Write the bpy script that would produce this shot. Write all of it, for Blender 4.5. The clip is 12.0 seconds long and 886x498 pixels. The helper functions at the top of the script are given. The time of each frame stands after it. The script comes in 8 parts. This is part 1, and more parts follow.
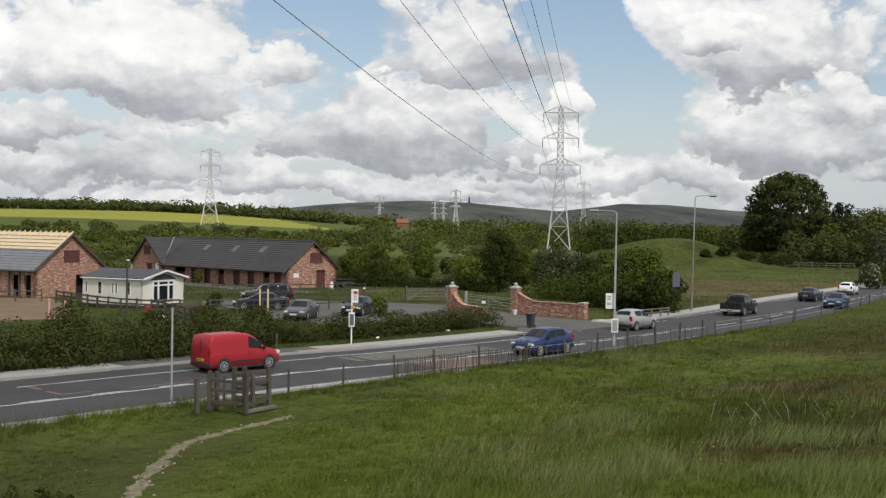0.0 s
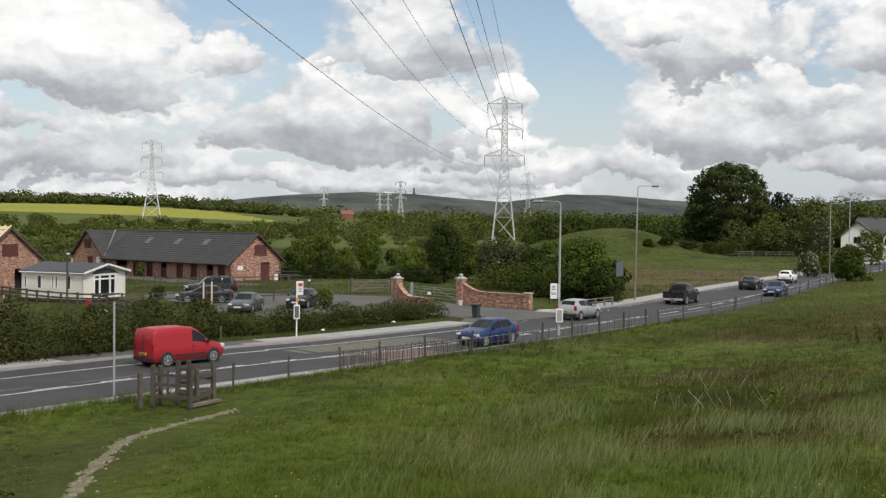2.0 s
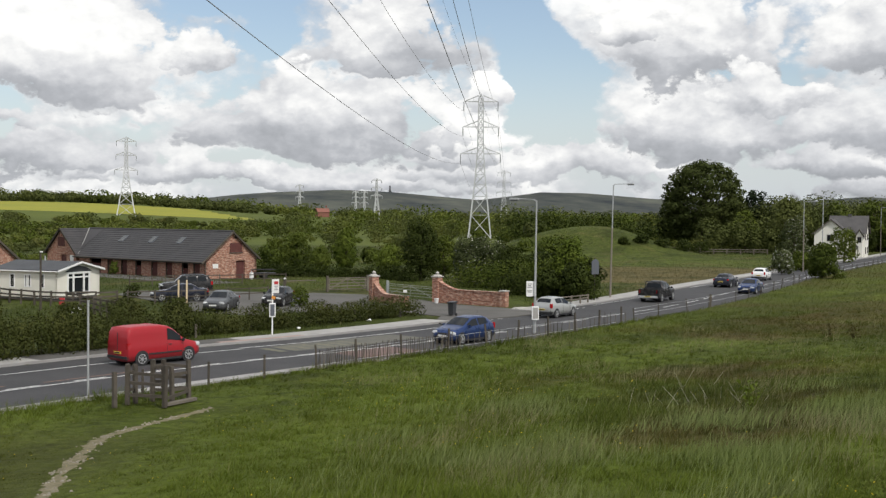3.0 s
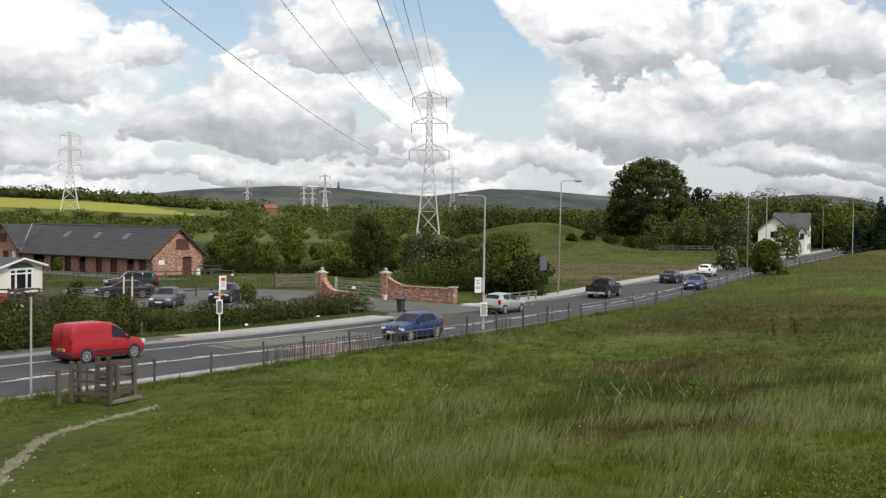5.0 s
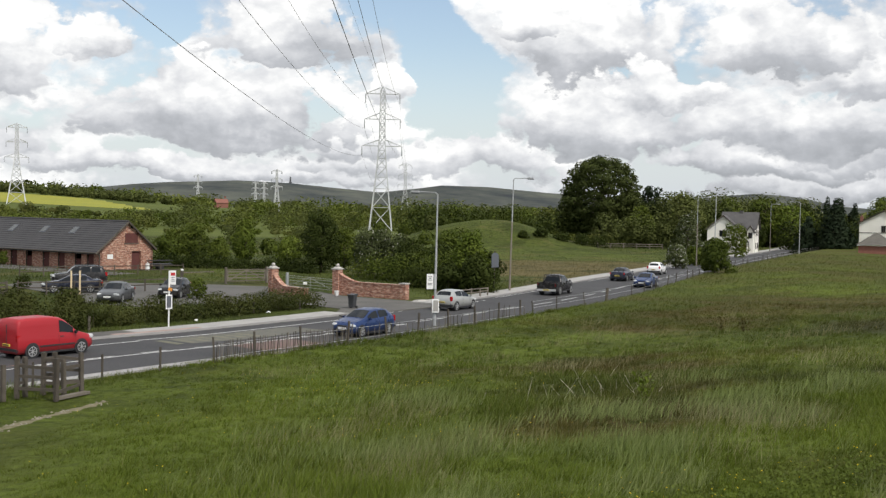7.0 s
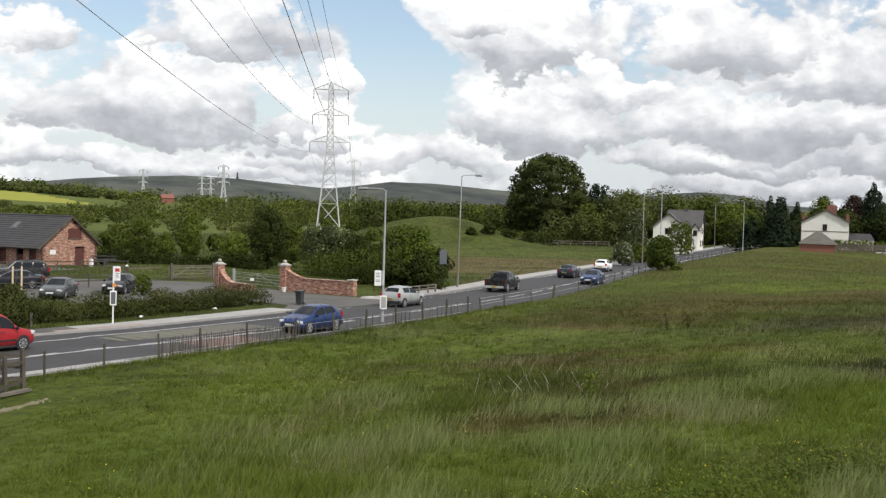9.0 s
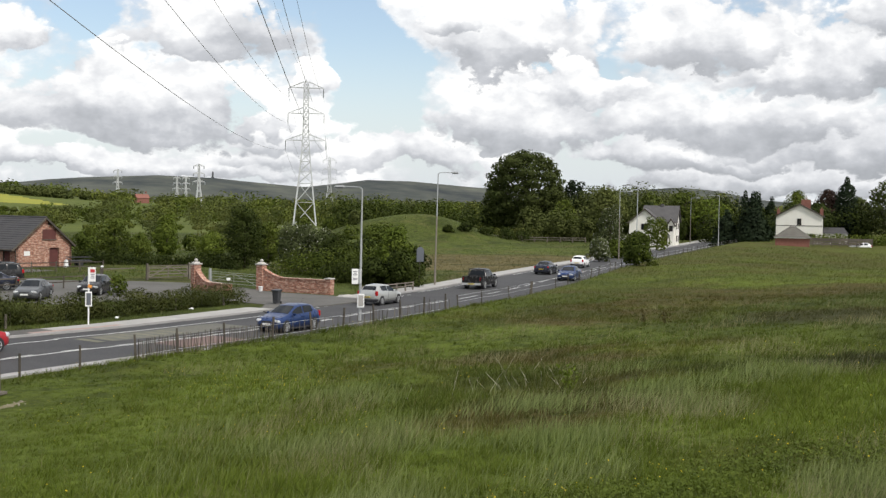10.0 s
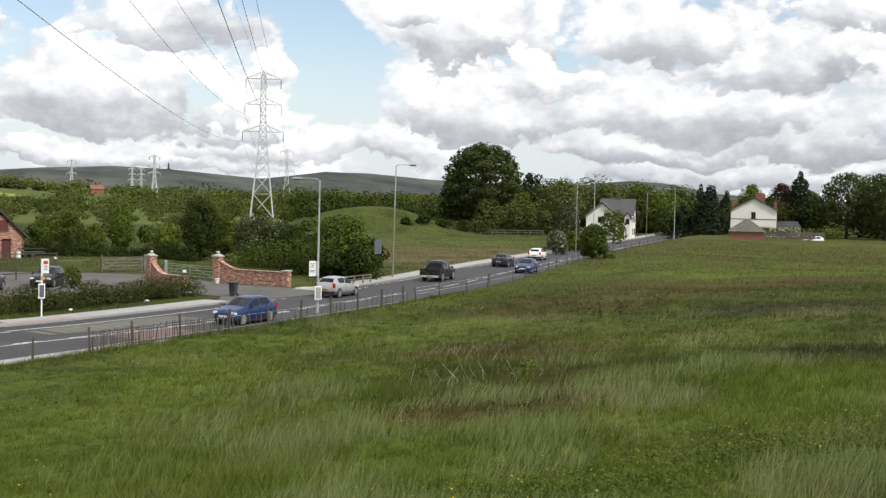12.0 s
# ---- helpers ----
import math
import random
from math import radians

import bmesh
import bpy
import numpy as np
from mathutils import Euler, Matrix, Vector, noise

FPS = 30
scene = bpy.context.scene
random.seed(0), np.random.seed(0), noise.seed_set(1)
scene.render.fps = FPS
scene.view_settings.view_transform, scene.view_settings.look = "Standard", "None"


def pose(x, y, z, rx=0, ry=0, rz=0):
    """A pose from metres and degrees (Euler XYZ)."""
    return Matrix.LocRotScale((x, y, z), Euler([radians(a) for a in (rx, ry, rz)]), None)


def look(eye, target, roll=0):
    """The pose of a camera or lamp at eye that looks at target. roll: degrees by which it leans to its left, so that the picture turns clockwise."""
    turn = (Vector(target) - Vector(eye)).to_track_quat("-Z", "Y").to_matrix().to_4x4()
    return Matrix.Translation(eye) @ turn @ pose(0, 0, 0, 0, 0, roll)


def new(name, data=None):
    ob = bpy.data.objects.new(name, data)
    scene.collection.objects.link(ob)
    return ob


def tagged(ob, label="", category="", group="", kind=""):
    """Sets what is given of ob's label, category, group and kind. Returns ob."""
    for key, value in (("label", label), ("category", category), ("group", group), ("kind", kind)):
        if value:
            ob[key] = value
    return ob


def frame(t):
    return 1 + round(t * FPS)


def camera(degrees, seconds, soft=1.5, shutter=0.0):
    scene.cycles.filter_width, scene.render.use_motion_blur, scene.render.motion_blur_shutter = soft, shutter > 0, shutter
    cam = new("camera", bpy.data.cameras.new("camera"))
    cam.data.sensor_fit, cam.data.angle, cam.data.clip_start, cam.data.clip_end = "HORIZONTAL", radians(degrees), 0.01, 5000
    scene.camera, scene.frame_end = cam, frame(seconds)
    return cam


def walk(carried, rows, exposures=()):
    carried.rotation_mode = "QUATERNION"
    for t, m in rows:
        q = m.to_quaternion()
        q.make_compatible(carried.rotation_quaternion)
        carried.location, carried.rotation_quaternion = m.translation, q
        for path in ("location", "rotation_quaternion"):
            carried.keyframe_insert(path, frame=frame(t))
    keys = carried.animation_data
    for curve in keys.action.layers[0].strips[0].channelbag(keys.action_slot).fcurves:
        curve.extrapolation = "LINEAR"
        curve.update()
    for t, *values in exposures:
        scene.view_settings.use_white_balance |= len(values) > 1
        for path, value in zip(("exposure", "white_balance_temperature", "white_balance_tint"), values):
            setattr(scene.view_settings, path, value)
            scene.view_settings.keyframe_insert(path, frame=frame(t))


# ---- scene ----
cam = camera(42.8, 12.0, soft=1.35)
EYE = 7.0
# seconds, degrees turned to the right, degrees up, degrees of lean: the camera stands on one spot and turns
ROWS = [
    (0.0, 0.000, -1.000, -0.900), (0.5, 0.703, -1.094, -0.763), (1.0, 1.448, -1.222, -0.503),
    (1.5, 2.125, -1.323, -0.580), (2.0, 2.785, -1.410, -0.577), (2.5, 3.398, -1.465, -0.546),
    (4.5, 5.911, -1.612, -0.730), (5.0, 6.602, -1.662, -0.678), (5.5, 7.229, -1.712, -0.712),
    (6.0, 7.887, -1.743, -1.043), (6.5, 8.459, -1.781, -1.235), (8.5, 10.972, -1.866, -1.122),
    (9.0, 11.667, -1.915, -1.463), (9.5, 12.252, -1.968, -1.182), (10.0, 12.836, -2.014, -0.963),
    (10.5, 13.353, -2.070, -0.854), (11.0, 13.907, -2.165, -1.094), (11.5, 14.421, -2.241, -1.129),
    (12.0, 14.982, -2.361, -1.190),
]
walk(cam, [(t, pose(0, 0, EYE, 0, 0, -a) @ pose(0, 0, 0, 90 + p, 0, 0) @ pose(0, 0, 0, 0, 0, -r)) for t, a, p, r in ROWS],
     [(0.0, -0.05), (2.5, 0.06), (5.5, 0.19), (9.0, 0.28), (12.0, 0.39)])

# ---- world and sun ----
SUN_EL, SUN_AZ = radians(50), radians(148)   # azimuth clockwise from the first view direction (+y)
world = bpy.data.worlds.new("sky")
scene.world = world
world.use_nodes = True


class Nodes:
    """Short hand for building a node tree."""

    def __init__(self, tree):
        self.tree = tree
        tree.nodes.clear()

    def add(self, kind, *ins, **props):
        n = self.tree.nodes.new("ShaderNode" + kind)
        for k, v in props.items():
            setattr(n, k, v)
        for i, v in enumerate(ins):
            self.put(n.inputs[i], v)
        return n

    def put(self, socket, v):
        if v is None:
            return
        if hasattr(v, "bl_idname") and hasattr(v, "outputs"):
            v = v.outputs[0]
        if hasattr(v, "is_linked"):
            self.tree.links.new(v, socket)
        else:
            socket.default_value = v

    def math(self, op, a, b=None, c=None, clamp=False):
        return self.add("Math", a, b, c, operation=op, use_clamp=clamp)

    def vec(self, op, a, b=None):
        return self.add("VectorMath", a, b, operation=op)

    def noise(self, vector, scale, detail=4.0, rough=0.55, distort=0.0):
        n = self.add("TexNoise")
        for key, v in (("Vector", vector), ("Scale", scale), ("Detail", detail), ("Roughness", rough), ("Distortion", distort)):
            self.put(n.inputs[key], v)
        return n.outputs["Fac"]

    def ramp(self, fac, stops):
        n = self.add("ValToRGB", fac)
        els = n.color_ramp.elements
        while len(els) < len(stops):
            els.new(0.5)
        for e, (p, c) in zip(els, stops):
            e.position, e.color = p, (c, c, c, 1) if isinstance(c, (int, float)) else (*c, 1)
        return n.outputs["Color"]

    def rng(self, v, a, b, c=0.0, d=1.0, smooth=False):
        n = self.add("MapRange", interpolation_type="SMOOTHSTEP" if smooth else "LINEAR")
        for i, x in enumerate((v, a, b, c, d)):
            self.put(n.inputs[i], x)
        return n.outputs[0]

    def mix(self, fac, a, b, blend="MIX"):
        n = self.add("Mix", data_type="RGBA", blend_type=blend)
        self.put(n.inputs[0], fac)
        for i, v in ((6, a), (7, b)):
            self.put(n.inputs[i], (*v, 1) if isinstance(v, tuple) and len(v) == 3 else v)
        return n.outputs[2]


def build_sky():
    g = Nodes(world.node_tree)
    sky = g.add("TexSky", sky_type="NISHITA", sun_disc=False, sun_elevation=SUN_EL, sun_rotation=SUN_AZ, air_density=1.0, dust_density=1.5)
    way = g.add("TexCoord").outputs["Generated"]
    sep = g.add("SeparateXYZ", way)
    az = g.math("ARCTAN2", sep.outputs[0], sep.outputs[1])
    el = g.math("ARCSINE", sep.outputs[2])
    # flatten clouds towards the horizon, as seen in perspective
    flat = g.add("CombineXYZ", az, g.math("MULTIPLY", el, 1.45), 0.37)
    warp = g.add("TexNoise")
    for key, v in (("Vector", flat), ("Scale", 9.0), ("Detail", 6.0), ("Roughness", 0.6)):
        g.put(warp.inputs[key], v)
    bent = g.vec("ADD", g.add("CombineXYZ", az, el, 0.0), g.vec("MULTIPLY", g.vec("SUBTRACT", warp.outputs["Color"], (0.5, 0.5, 0.5)), (0.10, 0.065, 0.0)))

    def blobs(rows, edge=1.25, core=0.35):
        total = None
        for a, e, ra, re, w in rows:
            d = g.vec("LENGTH", g.vec("MULTIPLY", g.vec("SUBTRACT", bent, (radians(a), radians(e), 0)), (1 / radians(ra), 1 / radians(re), 0))).outputs["Value"]
            v = g.rng(d, edge, core, 0.0, w, True)
            total = v if total is None else g.math("ADD", total, v)
        return total

    big = g.noise(flat, 4.2, 6.0, 0.55, 0.1)
    fine = g.noise(flat, 15.0, 6.0, 0.55, 0.1)
    # lumps of cloud, bright above and dark below
    over = g.vec("ADD", flat, (0.010, 0.028, 0.0))
    lump = g.math("SUBTRACT", g.noise(flat, 9.0, 5.0, 0.52, 0.1), g.noise(over, 9.0, 5.0, 0.52, 0.1))
    knob = g.math("SUBTRACT", g.noise(flat, 26.0, 4.0, 0.55, 0.1), g.noise(g.vec("ADD", flat, (0.004, 0.010, 0.0)), 26.0, 4.0, 0.55, 0.1))
    emboss = g.math("ADD", g.math("MULTIPLY", lump, 1.5), g.math("MULTIPLY", knob, 0.9))
    tiny = g.noise(flat, 60.0, 6.0, 0.6)
    puff = None
    for scale, w in ((9.0, 0.40), (21.0, 0.34), (48.0, 0.26)):
        v = g.add("TexVoronoi", feature="SMOOTH_F1")
        g.put(v.inputs["Vector"], g.vec("ADD", flat, g.vec("MULTIPLY", g.vec("SUBTRACT", warp.outputs["Color"], (0.5, 0.5, 0.5)), (0.16, 0.16, 0.16))))
        g.put(v.inputs["Scale"], scale)
        g.put(v.inputs["Smoothness"], 0.35)
        q = g.math("MULTIPLY", g.math("SUBTRACT", 0.55, v.outputs["Distance"]), w)
        puff = q if puff is None else g.math("ADD", puff, q)
    gap = blobs(BLUE)
    body = g.math("ADD", g.math("MULTIPLY", big, 0.55), g.math("MULTIPLY", fine, 0.45))
    tones = [(0.0, (0.34, 0.355, 0.38)), (0.3, (0.47, 0.485, 0.515)), (0.55, (0.68, 0.69, 0.71)), (0.78, (0.92, 0.92, 0.91)), (1.0, (1.05, 1.04, 1.02))]
    grain = g.math("ADD", g.math("ADD", g.math("MULTIPLY", g.math("SUBTRACT", tiny, 0.5), 0.10), g.math("MULTIPLY", emboss, 0.55)), g.math("MULTIPLY", puff, 0.7))
    # a thin broken veil behind, over the whole sky
    cover = g.rng(g.math("ADD", g.math("SUBTRACT", body, gap), g.math("MULTIPLY", puff, 0.5)), 0.36, 0.54, 0.0, 0.92, True)
    veil = g.ramp(g.math("ADD", g.math("ADD", g.math("MULTIPLY", g.math("SUBTRACT", body, 0.5), 1.2), grain), 0.60), tones)
    # heaped clouds, the hindmost first: flat grey bases, bright billowing tops
    bx, by = (g.add("SeparateXYZ", bent).outputs[k] for k in (0, 1))
    edge = g.math("SUBTRACT", gap, g.math("ADD", g.math("MULTIPLY", g.math("SUBTRACT", puff, 0.15), 1.7), g.math("MULTIPLY", g.math("SUBTRACT", fine, 0.5), 1.3)))
    shade = g.math("ADD", g.math("ADD", g.math("MULTIPLY", g.math("SUBTRACT", body, 0.5), 0.7), grain), 0.385)
    heaps = []
    for a, e, ra, re, tone in CLOUDS_LOW + CLOUDS_HIGH:
        dx = g.math("DIVIDE", g.math("SUBTRACT", bx, radians(a)), radians(ra))
        dy = g.math("DIVIDE", g.math("SUBTRACT", by, radians(e)), radians(re))
        d = g.math("POWER", g.math("ADD", g.math("MULTIPLY", dx, dx), g.math("POWER", g.math("MAXIMUM", dy, g.math("MULTIPLY", dy, -1.8)), 2.0)), 0.5)
        over = g.rng(g.math("ADD", d, edge), 1.10, 0.88, 0.0, 1.0, True)
        heaps.append((over, g.ramp(g.math("ADD", shade, g.rng(dy, -0.62, 0.25, tone - 1.22, tone - 0.64, True)), tones)))
    haze = g.rng(el, radians(0.0), radians(9.0), 0.75, 0.0, True)
    blue = g.mix(haze, g.mix(1.0, sky, (0.14, 0.132, 0.126), "MULTIPLY"), (0.62, 0.68, 0.75))
    up = g.mix(cover, blue, veil)
    for over, colour in heaps:
        up = g.mix(over, up, colour)
    low = g.rng(el, radians(-1.5), radians(-0.2))
    out = g.mix(low, (0.10, 0.12, 0.07), up)
    bg = g.add("Background", out, 1.0)
    g.tree.links.new(bg.outputs[0], g.add("OutputWorld").inputs[0])


# azimuth, elevation, half width, half height in degrees, weight
BLUE = [(-7.1, 11.0, 3.7, 1.0, 0.32), (-4.8, 8.9, 1.0, 1.3, 0.3), (8.5, 8.4, 2.1, 5.4, 0.45), (6.0, 10.9, 2.3, 1.7, 0.3), (-11.2, 4.3, 1.7, 1.0, 0.12), (-8.7, 2.0, 4.0, 1.1, 0.14), (10.3, 4.3, 2.3, 1.1, 0.15), (9.9, 5.8, 1.7, 3.4, 0.4), (-4.7, 2.9, 2.9, 0.9, 0.15), (-20.5, 5.2, 1.7, 0.9, 0.12), (-17.7, 5.3, 2.3, 0.7, 0.12)]
CLOUDS_LOW = [(-5.3, 1.7, 13.8, 1.1, 0.85), (-17.6, 2.6, 7.7, 2.1, 0.9), (9.5, 2.6, 7.4, 1.7, 0.95), (5.0, 3.7, 3.7, 1.9, 1.0), (-20.0, 4.3, 5.4, 2.0, 0.9), (-2.5, 4.7, 9.2, 3.3, 0.87), (1.2, 8.6, 5.6, 3.6, 0.93), (-15.6, 7.6, 10.6, 4.3, 1.0), (-8.2, 8.2, 2.7, 2.3, 1.04), (18.0, 4.6, 8.0, 3.0, 0.84), (16.9, 8.3, 6.4, 3.9, 0.86), (13.5, 9.3, 2.0, 1.4, 1.0), (19.5, 6.6, 3.4, 2.0, 1.0), (6.0, 6.1, 1.4, 1.2, 1.1)]
CLOUDS_HIGH = [(31.0, 2.2, 11.0, 2.2, 0.72), (29.3, 1.5, 10.0, 1.4, 0.74), (24.7, 2.7, 6.3, 1.7, 0.72), (33.2, 3.3, 6.3, 2.1, 0.74), (27.6, 4.5, 6.6, 2.4, 0.79), (19.8, 6.3, 3.4, 1.9, 1.06), (31.6, 6.9, 7.4, 2.7, 0.87), (25.3, 8.4, 4.0, 2.6, 0.88), (35.8, 9.1, 4.6, 2.1, 0.93), (39.1, 4.6, 5.7, 3.4, 0.84), (-26.7, 6.9, 5.7, 3.4, 0.95)]
build_sky()

sun = new("sun", bpy.data.lights.new("sun", "SUN"))
sun.data.energy, sun.data.angle, sun.data.color = 2.7, radians(6), (1.0, 0.96, 0.9)
sun.matrix_world = look((0, 0, 60), Vector((0, 0, 60)) - Vector((math.sin(SUN_AZ) * math.cos(SUN_EL), math.cos(SUN_AZ) * math.cos(SUN_EL), math.sin(SUN_EL))))

# ---- materials ----
def clear(name):
    m = bpy.data.materials.new(name)
    m.use_nodes = True
    return m, Nodes(m.node_tree)


def finish(g, colour, rough, bump=None, strength=0.3, dist=0.02, metal=0.0, spec=0.5, **extra):
    s = g.add("BsdfPrincipled")
    g.put(s.inputs["Base Color"], (*colour, 1) if isinstance(colour, tuple) else colour)
    g.put(s.inputs["Roughness"], rough)
    g.put(s.inputs["Metallic"], metal)
    g.put(s.inputs["Specular IOR Level"], spec)
    for k, v in extra.items():
        g.put(s.inputs[k.replace("_", " ")], v)
    if bump is not None:
        b = g.add("Bump")
        g.put(b.inputs["Strength"], strength)
        g.put(b.inputs["Distance"], dist)
        g.put(b.inputs["Height"], bump)
        g.tree.links.new(b.outputs[0], s.inputs["Normal"])
    g.tree.links.new(s.outputs[0], g.add("OutputMaterial").inputs[0])
    return s


def plain(name, a, b, scale=6.0, rough=0.6, bump=0.2, metal=0.0, spec=0.5, fine=60.0, stretch=(1, 1, 1), dist=0.01, vary=0.0):
    """Two tones of one surface, mixed by coarse stains and fine grain."""
    m, g = clear(name)
    at = g.vec("MULTIPLY", g.add("TexCoord").outputs["Object"], stretch)
    big = g.noise(at, scale, 4.0, 0.6)
    small = g.noise(at, fine, 5.0, 0.65)
    f = g.math("ADD", g.math("MULTIPLY", big, 0.6), g.math("MULTIPLY", small, 0.4))
    c = g.mix(g.rng(f, 0.32, 0.68), a, b)
    if vary:
        r = g.add("ObjectInfo").outputs["Random"]
        c = g.mix(g.math("MULTIPLY", r, vary), c, tuple(x * 0.45 for x in a))
    finish(g, c, g.rng(small, 0.3, 0.7, max(rough - 0.1, 0.02), min(rough + 0.1, 1.0)), small, bump, dist, metal, spec)
    return m


def brick(name="brick"):
    m, g = clear(name)
    co = g.add("TexCoord").outputs["Object"]
    nrm = g.add("NewGeometry").outputs["Normal"]
    sep = g.add("SeparateXYZ", co)
    # run the courses along whichever horizontal direction the wall takes
    run = g.math("ADD", sep.outputs[0], sep.outputs[1])
    uv = g.add("CombineXYZ", run, sep.outputs[2], 0.0)
    b = g.add("TexBrick")
    for key, v in (("Vector", uv), ("Color1", (0.36, 0.13, 0.075, 1)), ("Color2", (0.23, 0.075, 0.05, 1)), ("Mortar", (0.34, 0.27, 0.22, 1)), ("Scale", 1.0),
                   ("Mortar Size", 0.012), ("Bias", 0.0), ("Brick Width", 0.225), ("Row Height", 0.075)):
        g.put(b.inputs[key], v)
    patch = g.noise(co, 1.3, 3.0, 0.6)
    spot = g.noise(g.vec("MULTIPLY", uv, (4.4, 13.3, 1.0)), 1.0, 1.0, 0.5)
    c = g.mix(g.rng(spot, 0.52, 0.75, 0.0, 0.75), b.outputs["Color"], (0.47, 0.27, 0.19))
    c = g.mix(g.rng(spot, 0.42, 0.25, 0.0, 0.6), c, (0.14, 0.055, 0.045))
    blot = g.noise(g.vec("MULTIPLY", uv, (2.2, 6.6, 1.0)), 1.0, 2.0, 0.6)
    c = g.mix(g.rng(blot, 0.53, 0.64, 0.0, 0.8), c, (0.58, 0.41, 0.32))
    c = g.mix(g.rng(blot, 0.46, 0.36, 0.0, 0.75), c, (0.13, 0.058, 0.046))
    c = g.mix(g.rng(patch, 0.35, 0.7, 0.0, 0.3), c, (0.40, 0.23, 0.16))
    finish(g, c, 0.85, g.math("SUBTRACT", g.math("MULTIPLY", g.noise(co, 60.0), 0.2), b.outputs["Fac"]), 0.5, 0.01, spec=0.25)
    return m


def leaf(name, dark, light, warm=None, scale=0.25, low=0.32, high=0.68):
    m, g = clear(name)
    r = g.add("NewGeometry").outputs["Random Per Island"]
    o = g.add("ObjectInfo").outputs["Random"]
    pos = g.add("NewGeometry").outputs["Position"]
    n = g.noise(pos, scale, 3.0, 0.6)
    c = g.mix(g.rng(r, 0.0, 1.0, low, high), dark, light)
    c = g.mix(g.rng(n, 0.35, 0.7, 0.0, 0.6), c, warm or tuple(x * 1.5 for x in light))
    c = g.mix(g.math("MULTIPLY", o, 0.35), c, tuple(x * 0.6 for x in dark))
    d = g.add("BsdfPrincipled")
    g.put(d.inputs["Base Color"], c)
    g.put(d.inputs["Roughness"], 0.7)
    g.put(d.inputs["Specular IOR Level"], 0.1)
    t = g.add("BsdfTranslucent", c)
    x = g.add("MixShader", 0.25, d, t)
    g.tree.links.new(x.outputs[0], g.add("OutputMaterial").inputs[0])
    return m


def meadow_colour(g):
    """Patches of the meadow: lush green, seeding brown grass, dark tussock with painted shade and dry straw, by place.
    """
    pos = g.add("NewGeometry").outputs["Position"]
    flat = g.vec("MULTIPLY", pos, (1.0, 1.0, 0.0))
    a = g.noise(flat, 0.045, 4.0, 0.6, 0.6)
    b = g.noise(g.vec("ADD", flat, (31.0, 7.0, 0.0)), 0.11, 4.0, 0.62, 0.5)
    c = g.noise(g.vec("ADD", flat, (3.0, 57.0, 0.0)), 0.6, 3.0, 0.6)
    sep = g.add("SeparateXYZ", pos)
    # seeding brown grass grows in the middle of the meadow, further from the road
    wobble = g.add("TexNoise")
    for key, v in (("Vector", flat), ("Scale", 0.16), ("Detail", 4.0), ("Roughness", 0.6)):
        g.put(wobble.inputs[key], v)
    bent = g.vec("ADD", flat, g.vec("MULTIPLY", g.vec("SUBTRACT", wobble.outputs["Color"], (0.5, 0.5, 0.5)), (9.0, 7.0, 0.0)))
    def patches(rows):
        total = None
        for x, y, rx, ry, w in rows:
            d = g.vec("LENGTH", g.vec("MULTIPLY", g.vec("SUBTRACT", bent, (x, y, 0.0)), (1 / rx, 1 / ry, 0.0))).outputs["Value"]
            v = g.rng(d, 1.35, 0.25, 0.0, w, True)
            total = v if total is None else g.math("ADD", total, v)
        return total

    brown = patches(((5.8, 25.4, 4.0, 2.6, 0.45), (9.6, 27.9, 4.0, 3.2, 0.55), (11.9, 33.9, 5.5, 4.0, 0.4), (16.9, 43.0, 8.0, 4.5, 0.7), (25.0, 62.0, 12.0, 9.0, 0.42), (34.0, 50.0, 8.0, 5.0, 0.35), (41.0, 72.0, 15.0, 7.0, 0.5), (8.2, 40.3, 5.0, 4.0, 0.25)))
    # dark grass, with the shade over the right meadow put into the colour
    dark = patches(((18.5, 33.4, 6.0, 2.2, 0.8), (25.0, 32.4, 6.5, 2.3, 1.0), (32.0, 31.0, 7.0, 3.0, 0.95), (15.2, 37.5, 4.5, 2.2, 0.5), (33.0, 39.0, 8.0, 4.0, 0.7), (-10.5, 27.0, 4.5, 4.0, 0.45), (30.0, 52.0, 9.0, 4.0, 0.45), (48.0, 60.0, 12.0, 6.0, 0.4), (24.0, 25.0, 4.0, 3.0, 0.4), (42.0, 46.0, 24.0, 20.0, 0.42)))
    wet = patches(((13.1, 23.0, 6.5, 3.2, 0.8), (18.3, 26.1, 6.0, 2.6, 0.8), (-0.8, 34.4, 6.0, 7.0, 0.7), (21.0, 39.3, 5.0, 1.8, 0.6), (5.5, 20.6, 5.0, 2.5, 0.5), (3.2, 43.0, 3.0, 9.0, 0.6)))
    far = g.rng(sep.outputs[1], 62.0, 110.0, 0.0, 0.3)
    return a, b, c, brown, far, dark, wet


